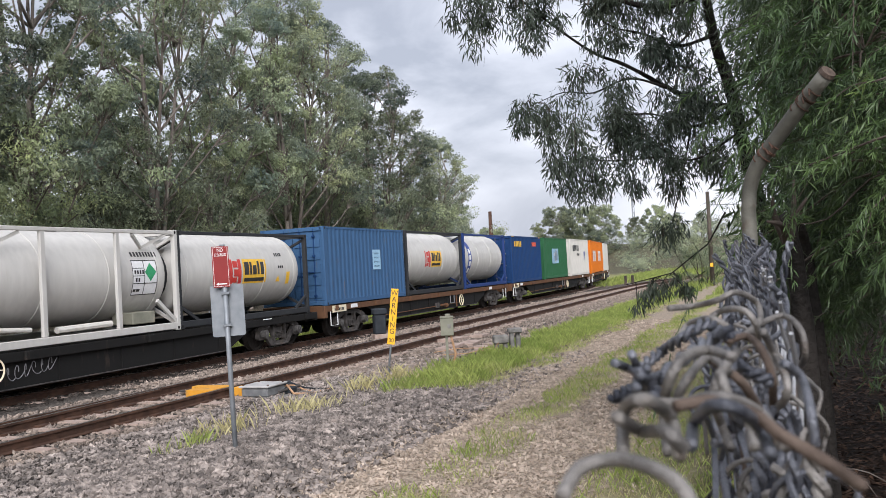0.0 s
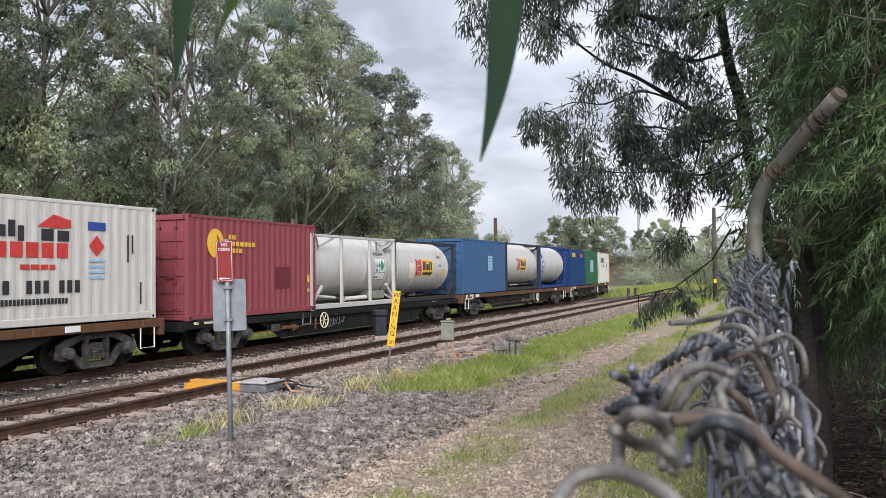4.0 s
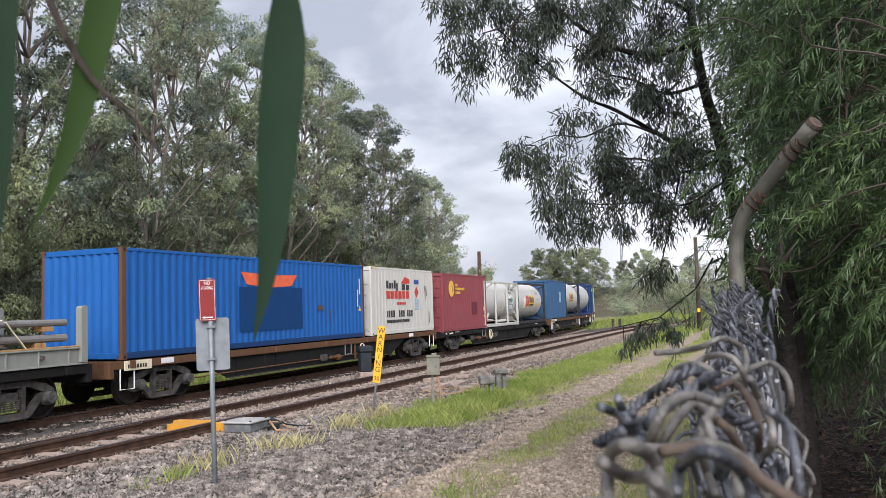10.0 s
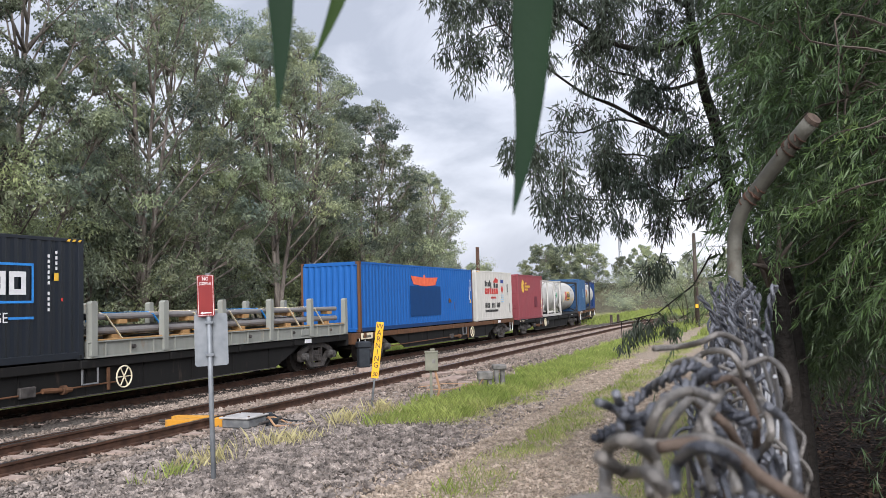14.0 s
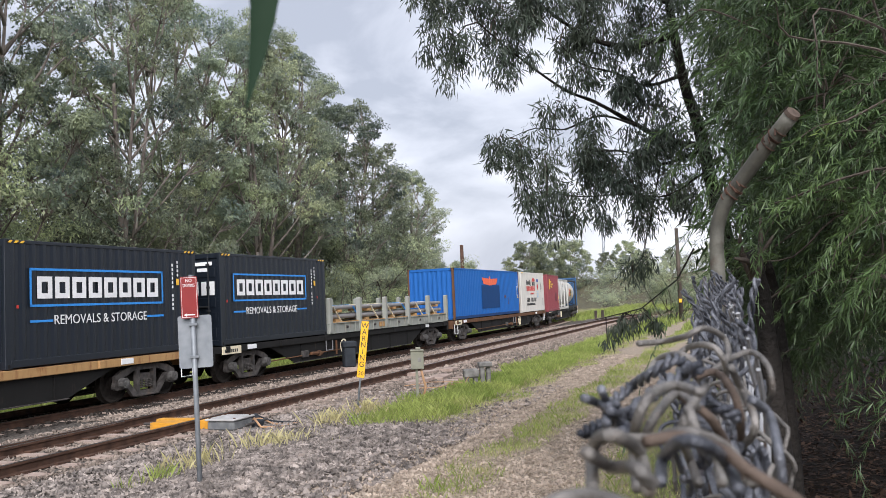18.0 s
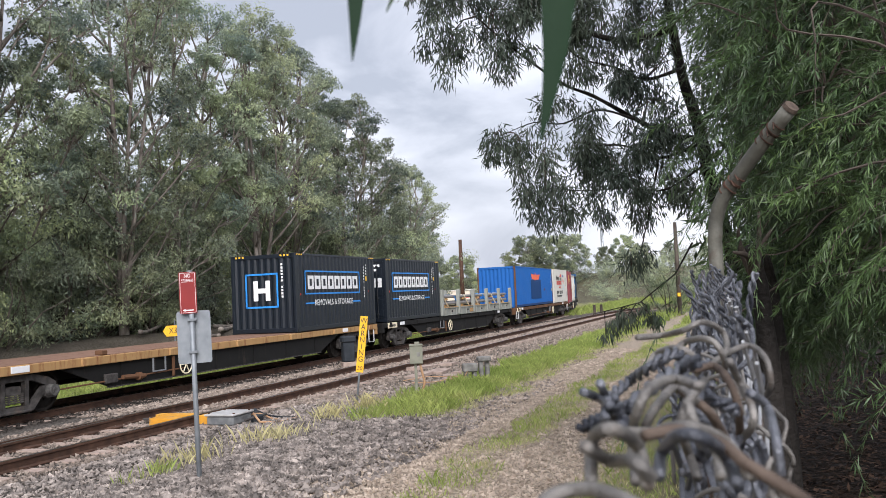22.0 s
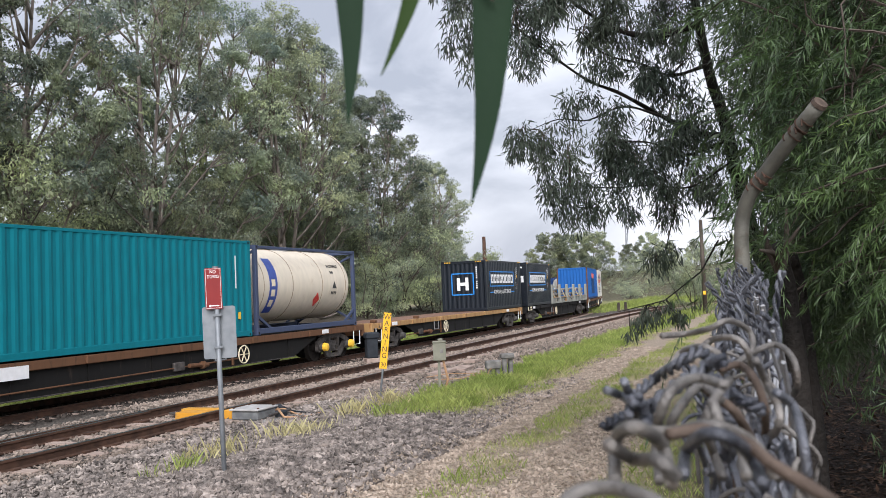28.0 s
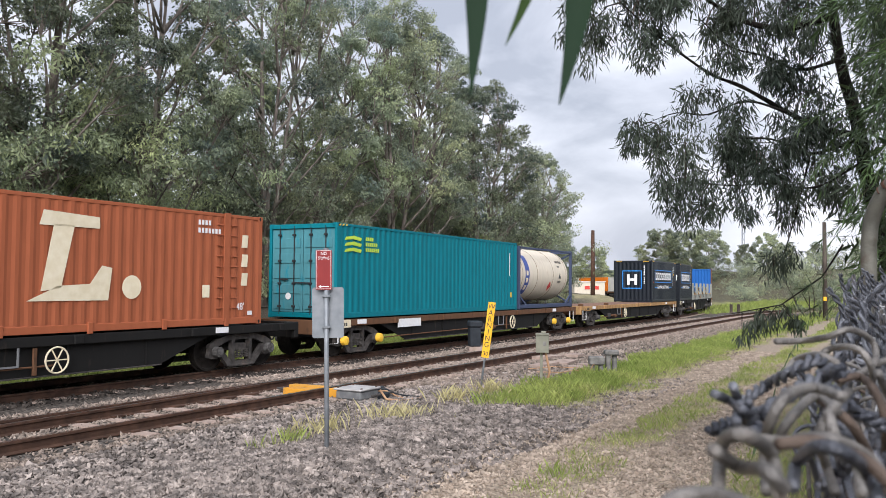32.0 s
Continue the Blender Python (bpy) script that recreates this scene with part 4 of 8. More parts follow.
    n = int(L / 3.1)
    for i in range(n + 1):
        x = -L2 + 0.7 + i * (L - 1.4) / n
        part("stake_pocket", Shape().box(x - 0.09, x + 0.09, -1.265, -1.2, top - 0.2, top - 0.03, 0.01), sill, w)
    part("number_plate", Shape().box(-L2 + 0.45, -L2 + 1.35, -1.232, -1.205, 0.82, top - 0.03, 0.004), DECAL_CREAM if sill is not DECK_TAN else DECK_TAN, w, "cream painted number panel")
    k = Shape()
    for poly in code_bars(-L2 + 0.55, 0.87, 0.09, (0.5, 0.5, 0.5, 0.4, 0.7, 0.6, 0.6, 0.6)):
        k.prism(poly, "y", -1.237, -1.231)
    part("painted_code", k, DECAL_BLACK, w)
    part("white_marker", Shape().box(-L2 + 1.7, -L2 + 2.15, -1.226, -1.205, 0.9, top - 0.04, 0.004), DECAL_WHITE, w)
    part("white_marker", Shape().box(L2 - 3.0, L2 - 2.6, -1.226, -1.205, 0.9, top - 0.04, 0.004), DECAL_WHITE, w)
    # hand brake wheel
    hx = hand
    hw = Shape().ring((hx, -1.25, 0.60), "y", 0.24, 0.018, 20, 6)
    rim = part("hand_wheel", hw, DECAL_CREAM, w, "spoked cream hand brake wheel")
    for i in range(6):
        a = math.pi * i / 3
        part("spoke", Shape().bar((hx, -1.25, 0.60), (hx + 0.24 * math.cos(a), -1.25, 0.60 + 0.24 * math.sin(a)), 0.02, 0.02), DECAL_CREAM, rim)
    part("hand_wheel_shaft", Shape().tube([(hx, -1.25, 0.6), (hx, -0.9, 0.6)], 0.02, 6), WAGON_DARK, w)
    part("brake_cylinder", Shape().tube([(hx + 1.2, -0.95, 0.62), (hx + 1.9, -0.95, 0.62)], 0.12, 12).bar((hx + 0.3, -0.95, 0.62), (hx + 1.2, -0.95, 0.62), 0.04, 0.04), BOGIE, w)
    part("air_tank", Shape().tube([(-0.6, 0.8, 0.66), (0.7, 0.8, 0.66)], 0.2, 14), BOGIE, w)
    st = Shape()
    for x in (hx - 1.2, hx - 0.75):
        st.bar((x, -1.2, 0.86), (x, -1.2, 0.52), 0.03, 0.03)
    st.bar((hx - 1.2, -1.2, 0.53), (hx - 0.75, -1.2, 0.53), 0.04, 0.03)
    part("foot_step", st, STEEL_GREY, w)
    if sill is not WAGON_DARK:
        for x in (-L2 + 0.35, L2 - 0.8):
            hoop = [(x, -1.19, 0.87), (x, -1.19, 0.40), (x + 0.45, -1.19, 0.40), (x + 0.45, -1.19, 0.87)]
            part("step_hoop", Shape().tube(hoop, 0.017, 6), DECAL_WHITE, w, "white painted step hoop")
    for sx in (-1, 1):
        bx = sx * (L2 - 1.95)
        bog = part("bogie", Shape().box(-0.2, 0.2, -1.02, 1.02, 0.44, 0.62, 0.03).box(-0.28, 0.28, -0.35, 0.35, 0.6, 0.8, 0.03), BOGIE, w)
        bog.matrix_basis = pose(bx, 0, 0)
        for y in (-1.04, 0.94):
            part("side_frame", side_frame(y), BOGIE, bog)
        for y in (-1.0, 1.0):
            for x in (-0.16, 0.0, 0.16):
                sp = Shape().tube([(x + 0.062 * math.cos(a), y + 0.062 * math.sin(a), 0.27 + 0.2 * a / (10 * math.pi)) for a in (k_ * math.pi / 3 for k_ in range(31))], 0.014, 5)
                part("spring", sp, BOGIE, bog)
        for x in (-0.88, 0.88):
            for y in (-1.10, 1.10):
                part("axle_box", Shape().tube([(x, y - 0.1, 0.46), (x, y + 0.1, 0.46)], 0.12, 12).tube([(x, y - 0.125, 0.46), (x, y + 0.125, 0.46)], 0.07, 10), AXLE_GREY, bog)
            if "me" not in WHEEL_SHARED:
                s = Shape()
                for y in (-0.76, 0.76):
                    o = 1 if y > 0 else -1
                    rings = [(y - o * 0.07, 0.485), (y - o * 0.04, 0.485), (y - o * 0.035, 0.462), (y + o * 0.07, 0.455), (y + o * 0.07, 0.40), (y + o * 0.01, 0.38), (y + o * 0.0, 0.16), (y + o * 0.08, 0.14), (y + o * 0.08, 0.07)]
                    seg = 28
                    v = [(r * math.cos(2 * math.pi * q / seg), yy, r * math.sin(2 * math.pi * q / seg)) for yy, r in rings for q in range(seg)]
                    f = [(i * seg + q, i * seg + (q + 1) % seg, (i + 1) * seg + (q + 1) % seg, (i + 1) * seg + q) for i in range(len(rings) - 1) for q in range(seg)]
                    f += [tuple(range(seg)), tuple((len(rings) - 1) * seg + q for q in range(seg))]
                    s.put(v, f)
                s.tube([(0, -1.0, 0), (0, 1.0, 0)], 0.075, 10)
                for a in (0.6, 2.7, 4.8):
                    s.box(0.25 * math.cos(a) - 0.03, 0.25 * math.cos(a) + 0.03, -0.79, -0.765, 0.25 * math.sin(a) - 0.03, 0.25 * math.sin(a) + 0.03, 0.004)
                WHEEL_SHARED["me"] = s.mesh("wheelset", WHEEL_STEEL)
            ws = new("wheelset", WHEEL_SHARED["me"])
            ws.parent = bog
            ws.matrix_basis = pose(x, 0, 0.46)
            WHEELSETS.append((ws, x))
    TRAIN.append((w, (front + rear) / 2))
    return w


def load(thing, front, length, z=DECK):
    """Sets a load on the wagon built last, its front end at a place along the train."""
    LOADS.append((thing, len(TRAIN) - 1, front - length / 2 - TRAIN[-1][1], z))
    return thing


L20, L40 = 6.058, 12.192
# wagon with far containers
wagon("dark flat wagon loaded with an orange and a white container", 47.9, 27.5, WAGON_BROWN)
c = load(shipping_container("bright orange forty-foot shipping container with white brand panels", L40, ORANGE), 40.1, L40)
for x in (-4.4, -2.9, 0.6, 2.1):
    side_sign(c, "brand_mark", [rect(x, 0.95, 0.5, 0.85), rect(x + 0.66, 0.95, 0.42, 0.85)], DECAL_WHITE, "white brand panel")
load(shipping_container("off-white corrugated shipping container", L20, WHITE), 46.9, L20)

wagon("dark flat wagon carrying blue, green and white containers", 27.1, 6.35, WAGON_BROWN)
c = load(shipping_container("white shipping container with black brand mark", L20, WHITE), 26.79, L20)
side_sign(c, "brand_mark", code_bars(-2.2, 1.75, 0.42, (0.8, 0.5, 0.6, 0.6, 0.5)), DECAL_BLACK)
side_sign(c, "brand_line", code_bars(-1.0, 1.42, 0.16, (1, 0.8, 1.2, 0.9)), DECAL_BLACK)
side_sign(c, "brand_bird", [disc(1.5, 1.55, 0.22, 12), rect(1.3, 1.1, 0.16, 0.5, 0.2)], DECAL_NAVY)
c = load(shipping_container("green shipping container with pale sticker", L20, GREEN), 19.63, L20)
side_sign(c, "sticker", [rect(-1.1, 0.95, 1.7, 0.95)], DECAL_PALE, "pale blue square sticker")
side_sign(c, "sticker_mark", [[(-0.4, 1.0), (0.5, 1.25), (0.2, 1.85), (-0.7, 1.6)]], DECAL_WHITE)
c = load(shipping_container("dark blue shipping container with yellow brand mark", L20, BLUE_DARK, bars=STEEL_GREY), 12.76, L20)
side_sign(c, "brand_mark", code_bars(-2.5, 2.0, 0.3, (0.7, 0.6, 0.5, 0.6, 0.7)), DECAL_YELLOW)
side_sign(c, "brand_mark", code_bars(1.1, 2.02, 0.24, (0.7, 0.6, 0.5, 0.6)), DECAL_ORANGE)
hazard_chevrons(c, L20, 2.591)

wagon("dark flat wagon carrying two tanks and a container", 5.9, -13.05, WAGON_BROWN)
c = load(tank_container("white tank container in a cobalt blue frame", FRAME_COBALT, TANK_WHITE), 5.72, L20)
tank_label(c, "band", [rect(-2.25, 0.62, 0.42, 1.6)], DECAL_NAVY, label="navy band with white marks")
tank_label(c, "band_mark", [rect(-2.15, z, 0.22, 0.22) for z in (0.75, 1.05, 1.35, 1.65)], DECAL_WHITE, 1.134)
c = load(tank_container("white tank container in a charcoal frame", FRAME_DARK, TANK_WHITE), -0.6, L20)


def tank_brand(c, x, r=1.13):
    tank_label(c, "brand_panel", [rect(x + 0.62, 1.10, 1.12, 0.68)], DECAL_YELLOW, r, label="yellow brand panel")
    tank_label(c, "brand_emblem", [rect(x, 1.10, 0.14, 0.68), rect(x + 0.40, 1.10, 0.14, 0.68), rect(x + 0.16, 1.55, 0.22, 0.18), rect(x + 0.2, 1.3, 0.2, 0.2), rect(x + 0.14, 1.14, 0.2, 0.14)], DECAL_RED, r)
    tank_label(c, "brand_mark", [rect(x + 0.68, 1.34, 0.22, 0.36), rect(x + 0.94, 1.34, 0.1, 0.36), rect(x + 1.08, 1.34, 0.18, 0.26), rect(x + 1.3, 1.34, 0.1, 0.38), rect(x + 1.46, 1.34, 0.16, 0.36), rect(x + 0.68, 1.15, 0.95, 0.10)], DECAL_BLACK, r + 0.004)


tank_brand(c, -1.0)
c = load(shipping_container("weathered dull blue shipping container with closed doors", L20, BLUE_DULL, post=BLUE_DULL, bars=BLUE_DARK), -6.9, L20)
side_sign(c, "sticker", [rect(0.35, 1.1, 0.62, 0.72)], DECAL_PALE, "faded light blue sticker")
side_sign(c, "sticker_mark", [rect(0.45, 1.2 + 0.15 * i, 0.42, 0.06) for i in range(4)], BLUE_DULL)

wagon("black deep-sided wagon with graffiti carrying two tanks and a container", -13.55, -32.1, WAGON_DARK, belly=0.75, hand=-2.54, drop=0.15)
GRAFFITI_WAGON = TRAIN[-1][0]
c = load(tank_container("white tank container in a charcoal frame with yellow brand panel", FRAME_DARK, TANK_WHITE, height=2.44, radius=1.06), -14.05, 6.0, DECK - 0.15)
tank_brand(c, -0.75)
tank_label(c, "placard", [rect(-1.35, 1.02, 0.42, 0.62)], DECAL_CREAM)
tank_label(c, "placard", [rect(2.05, 1.02, 0.18, 0.36)], DECAL_YELLOW)
tank_label(c, "small_print", code_bars(1.55, 1.85, 0.1, (0.6, 0.6, 0.5, 0.8)) + code_bars(1.6, 1.5, 0.07, (1, 1.2, 1.0)), DECAL_BLACK, 1.132)
tank_label(c, "warning_triangle", [[(1.5, 1.1), (1.72, 1.1), (1.61, 1.29)]], DECAL_YELLOW, 1.132)
c = load(tank_container("white insulated tank container in a white frame", TANK_WHITE, TANK_WHITE, height=2.44, radius=1.06, style="posts"), -20.1, 5.95, DECK - 0.15)
tank_label(c, "placard", [rect(1.62, 0.98, 0.82, 0.82)], DECAL_WHITE, label="white hazard placard with green diamond")
tank_label(c, "placard_rule", [rect(1.62, z, 0.82, 0.018) for z in (0.98, 1.24, 1.78)] + [rect(x, 0.98, 0.018, 0.82) for x in (1.62, 2.0, 2.42)] + [rect(1.62, z, 0.38, 0.014) for z in (1.42, 1.6)], DECAL_BLACK, 1.136)
tank_label(c, "placard_line", code_bars(1.68, 1.47, 0.09, (0.6, 0.6, 0.6, 0.6)) + code_bars(1.72, 1.29, 0.09, (0.6, 0.6)) + code_bars(1.66, 1.06, 0.06, (1.5, 1.8)), DECAL_BLACK, 1.136)


def diamond(x, z, r):
    return [(x + r * c_, z + 1.15 * r * s_) for c_, s_ in ((0, -1), (0.5, -0.5), (1, 0), (0.5, 0.5), (0, 1), (-0.5, 0.5), (-1, 0), (-0.5, -0.5))]


tank_label(c, "diamond", [diamond(2.21, 1.51, 0.19)], DECAL_GREEN, 1.139, label="green hazard diamond")
tank_label(c, "code", code_bars(1.68, 1.88, 0.11, (0.6, 0.6, 0.6, 0.6, 0.5, 0.5, 0.5, 0.5, 0.5)), DECAL_BLACK, 1.132)
part("valve_box", Shape().box(1.5, 2.25, -1.12, -0.5, 0.24, 0.52, 0.02), BOX_GREY, c)
part("outlet_pipe", Shape().tube([(-2.5, -1.0, 0.45), (-1.2, -1.0, 0.36)], 0.05, 8), WHITE, c)
part("outlet_pipe", Shape().tube([(-0.6, -1.05, 0.3), (0.9, -1.05, 0.32)], 0.07, 8), WHITE, c)
c = load(shipping_container("maroon shipping container with yellow emblem", L20, MAROON, height=2.69, bars=MAROON), -25.82, L20, DECK - 0.15)
side_sign(c, "emblem", [disc(-1.95, 1.98, 0.34, 20, 1.12)], DECAL_YELLOW, "round yellow emblem")
side_sign(c, "emblem_leaf", [[(-1.8, 1.7), (-1.68, 1.95), (-1.92, 2.25), (-1.86, 2.0)]], MAROON)
side_sign(c, "brand_line", code_bars(-1.4, 2.1, 0.12, (0.8, 0.6, 0.4)) + code_bars(-1.4, 1.92, 0.12, (0.9, 1.0, 1.2, 1.4, 1.1, 1.0, 1.2)) + code_bars(-1.4, 1.74, 0.12, (0.9, 1.0, 0.8, 1.2)), DECAL_YELLOW)
side_sign(c, "repaired_patch", [rect(0.75, 0.75, 0.8, 0.62)], paint("deep_maroon_paint", (0.15, 0.028, 0.042), 0.8))
side_sign(c, "small_sticker", [rect(2.52, 0.9, 0.12, 0.22), rect(2.52, 0.6, 0.12, 0.1)], DECAL_YELLOW)

wagon("dark flat wagon with cream number panel carrying two containers", -32.7, -52.25, WAGON_BROWN)
c = load(shipping_container("clean white removalist shipping container with red and black brand mark", L20, WHITE, press=0.010), -33.03, L20)
side_sign(c, "brand_mark", [rect(-1.72, 1.78, 0.2, 0.3), rect(-1.46, 1.78, 0.16, 0.22), rect(-1.24, 1.78, 0.16, 0.22), rect(-1.02, 1.78, 0.16, 0.32), rect(-0.8, 1.7, 0.14, 0.3)], DECAL_BLACK)
for i in range(6):
    side_sign(c, "brand_word", [rect(-1.72 + 0.37 * i, 1.38, 0.29, 0.3)], DECAL_RED)
side_sign(c, "house_emblem", [[(-0.35, 2.0), (0.05, 2.26), (0.5, 2.16), (0.5, 2.0), (0.1, 1.98)]], DECAL_RED)
side_sign(c, "house_emblem", [rect(-0.25, 1.72, 0.3, 0.24), rect(0.15, 1.72, 0.3, 0.22)], DECAL_BLACK)
side_sign(c, "brand_line", code_bars(-0.75, 1.14, 0.1, (2.2, 2.0, 1.8, 1.4)), DECAL_RED)
side_sign(c, "number_line", code_bars(-1.72, 0.66, 0.26, (0.3, 0.55, 0.55, 0.55), 0.28) + code_bars(-0.6, 0.66, 0.26, (0.5, 0.5, 0.5), 0.28) + code_bars(0.2, 0.66, 0.26, (0.5, 0.5, 0.5), 0.28), DECAL_BLACK)
side_sign(c, "address_line", code_bars(-1.72, 0.44, 0.12, [0.55] * 24, 0.2), DECAL_BLACK)
side_sign(c, "side_panel_mark", [rect(0.95, 1.98, 0.5, 0.18)], DECAL_NAVY)
side_sign(c, "side_panel_mark", [[(1.2, 1.42), (1.42, 1.64), (1.2, 1.88), (0.98, 1.64)]], DECAL_RED)
side_sign(c, "side_panel_mark", [rect(0.97, 1.3 - 0.12 * i, 0.46, 0.05) for i in range(4)], DECAL_PALE)
side_sign(c, "code", [rect(2.1, 1.3, 0.05, 0.62), rect(2.24, 1.5, 0.05, 0.42), rect(2.5, 0.35, 0.05, 0.5)], DECAL_BLACK)
hazard_chevrons(c, L20, 2.591, False)
c = load(shipping_container("bright blue forty-foot shipping container with rusty corner posts", L40, BLUE, ends=("wall", "doors"), post=WAGON_BROWN), -39.68, L40)
side_sign(c, "repainted_patch", [rect(-1.58, 0.46, 3.36, 1.27)], BLUE_PATCH, "darker blue repainted square")
side_sign(c, "winged_emblem", [[(x * 1.08 - 1.32, z + 0.02) for x, z in wing] for wing in ([(-0.15, 2.13), (1.08, 2.07), (1.08, 1.70), (0.1, 1.78)], [(2.60, 2.10), (1.30, 2.07), (1.30, 1.70), (2.3, 1.76)], [(1.08, 1.70), (1.30, 1.70), (1.30, 2.07), (1.24, 2.2), (1.12, 2.2), (1.08, 2.07)])], DECAL_ORANGE, "orange-red winged emblem")
side_sign(c, "code", [rect(5.55, 1.1, 0.06, 0.6), rect(5.7, 1.55, 0.06, 0.55)], DECAL_WHITE)
side_sign(c, "warning_triangle", [[(5.62, 0.95), (5.82, 0.95), (5.72, 1.14)]], DECAL_YELLOW)
side_sign(c, "rust_patch", [[(2.75, 1.12), (2.9, 1.2), (3.1, 1.08), (3.12, 0.98), (2.95, 1.04), (2.82, 0.95)], rect(3.5, 0.6, 0.05, 0.42, 0.03)], WAGON_BROWN)

wagon("dark bogie flat wagon with deep side girder", -52.75, -71.45, WAGON_DARK, belly=0.66, hand=-1.69)
RACK_FRONT = -52.95


def pipe_rack():
    """A grey forty-foot bolster with upright stanchions that holds a load of pipes."""
    r = empty("bolster_rack", "grey steel bolster rack with upright stanchions on the wagon", "freight rack")
    L2 = 5.95
    for sy in (-1, 1):
        y0, y1 = sorted((sy * 1.22, sy * 1.12))
        part("side_beam", Shape().box(-L2, L2, y0, y1, 0.03, 0.34, 0.006), RACK_GREY, r)
        y0, y1 = sorted((sy * 1.27, sy * 1.08))
        part("beam_flange", Shape().box(-L2, L2, y0, y1, 0.34, 0.372, 0.006), RACK_GREY, r)
        part("beam_foot", Shape().box(-L2, L2, y0, y1, 0.0, 0.035, 0.006), RACK_GREY, r)
        y0, y1 = sorted((sy * 1.24, sy * 1.10))
        part("timber_rail", Shape().box(-L2 + 0.05, L2 - 0.05, y0, y1, 0.373, 0.405, 0.006), DECK_TAN, r, "bare timber strip along the beam")
        for i in range(6):
            x = -L2 + 0.12 + i * (2 * L2 - 0.24) / 5
            y0, y1 = sorted((sy * 1.30, sy * 1.14))
            part("stanchion", Shape().prism([(x - 0.085, 0.05), (x + 0.085, 0.05), (x + 0.085, 1.21), (x + 0.06, 1.25), (x - 0.04, 1.24), (x - 0.085, 1.20)], "y", y0, y1), RACK_GREY, r)
        for i in range(15):
            x = -L2 + 0.5 + i * (2 * L2 - 1.0) / 14
            y0, y1 = sorted((sy * 1.262, sy * 1.215))
            part("web_stiffener", Shape().box(x - 0.012, x + 0.012, y0, y1, 0.036, 0.338, 0.003), RACK_GREY, r)
        for i in range(5):
            x = -L2 + 1.35 + i * (2 * L2 - 0.24) / 5
            y0, y1 = sorted((sy * 1.26, sy * 1.221))
            part("lashing_winch", Shape().tube([(x, y0 - 0.05, 0.20), (x, y1, 0.20)], 0.045, 8), BOGIE, r)
            if i % 2:
                part("fork_pocket", Shape().box(x + 0.5, x + 0.95, y0, y1, 0.08, 0.27, 0.008), DECK_TAN if i == 1 else RACK_GREY, r)
    for i in range(8):
        x = -L2 + 0.4 + i * (2 * L2 - 0.8) / 7
        part("cross_member", Shape().box(x - 0.08, x + 0.08, -1.11, 1.11, 0.14, 0.34, 0.01), RACK_GREY, r)
    return r


load(pipe_rack(), RACK_FRONT, 11.9)
PIPES = empty("pipe_bundle", "two layers of dark steel pipes on timber packers", "pipe load")
for layer, (z, n, rad) in enumerate(((0.58, 9, 0.085), (0.90, 11, 0.075))):
    for i in range(n):
        y = -0.98 + 1.96 * i / (n - 1)
        part("pipe", Shape().tube([(-5.7 + 0.12 * ((i * 7) % 5), y, z), (5.6 - 0.1 * ((i * 3) % 4), y, z)], rad, 10), (PIPE_STEEL, WAGON_DARK, PIPE_STEEL, RACK_GREY)[(i + 2 * layer) % 4], PIPES)
    for k in range(5):
        x = -4.9 + 2.45 * k + 0.2 * layer
        for y in (-1.06, 0.76):
            part("timber_packer", Shape().box(x - 0.13, x + 0.13, y, y + 0.3, z - rad - 0.1, z - rad, 0.006), DECK_TAN, PIPES)
for k in range(7):
    x = -4.9 + 1.55 * k
    strap = [(x, -1.2, 0.40), (x - 0.35, -1.06, 0.93), (x - 0.37, -0.9, 0.99), (x - 0.37, 0.9, 0.99), (x - 0.35, 1.06, 0.93), (x, 1.2, 0.40)]
    s = Shape()
    for a, b in zip(strap, strap[1:]):
        s.bar(a, b, 0.07, 0.012)
    part("lashing_strap", s, (DECAL_CREAM, DECAL_BLUE, DECAL_CREAM)[k % 3], PIPES, "woven lashing strap")
load(PIPES, RACK_FRONT, 11.9)


def storage_brand(c, end):
    """Blue frame with a white name of plain blocks, and the trade beneath."""
    x0, x1, z0, z1 = -2.42, 1.70, 1.22, 2.02
    for poly in (rect(x0, z0, x1 - x0, 0.05), rect(x0, z1 - 0.05, x1 - x0, 0.05), rect(x0, z0, 0.05, z1 - z0), rect(x1 - 0.05, z0, 0.05, z1 - z0)):
        side_sign(c, "sign_border", [poly], DECAL_BLUE)
    w = (x1 - x0 - 0.30) / 8
    for i in range(8):
        x, a, h = x0 + 0.19 + i * w, w - 0.08, 0.46
        z = 1.39
        side_sign(c, "brand_block", [rect(x, z, a, 0.11), rect(x, z + h - 0.11, a, 0.11), rect(x, z + 0.11, 0.115, h - 0.22), rect(x + a - 0.115, z + 0.11, 0.115, h - 0.22)], DECAL_WHITE, "white brand block, hollow in the middle")
    write("lettering", "REMOVALS & STORAGE", 0.29, DECAL_WHITE, c, -0.36, -1.226, 0.93, 0, 0.95, "white printed trade words")
    for x in (x0, x1 - 0.6):
        side_sign(c, "blue_rule", [rect(x, 0.90, 0.6, 0.05)], DECAL_BLUE)
    side_sign(c, "code", [rect(2.05, 1.05 + 0.11 * i, 0.05, 0.07) for i in range(11) if i != 4] + [rect(2.25, 1.9 + 0.11 * i, 0.05, 0.07) for i in range(4)], DECAL_WHITE)
    side_sign(c, "warning_sticker", [rect(2.22, 1.68, 0.11, 0.16)], DECAL_YELLOW)
    hazard_chevrons(c, L20, 2.591)
    side_sign(c, "reflector", [rect(2.4, 1.25, 0.05, 0.07), rect(-2.75, 1.2, 0.05, 0.07)], DECAL_RED)


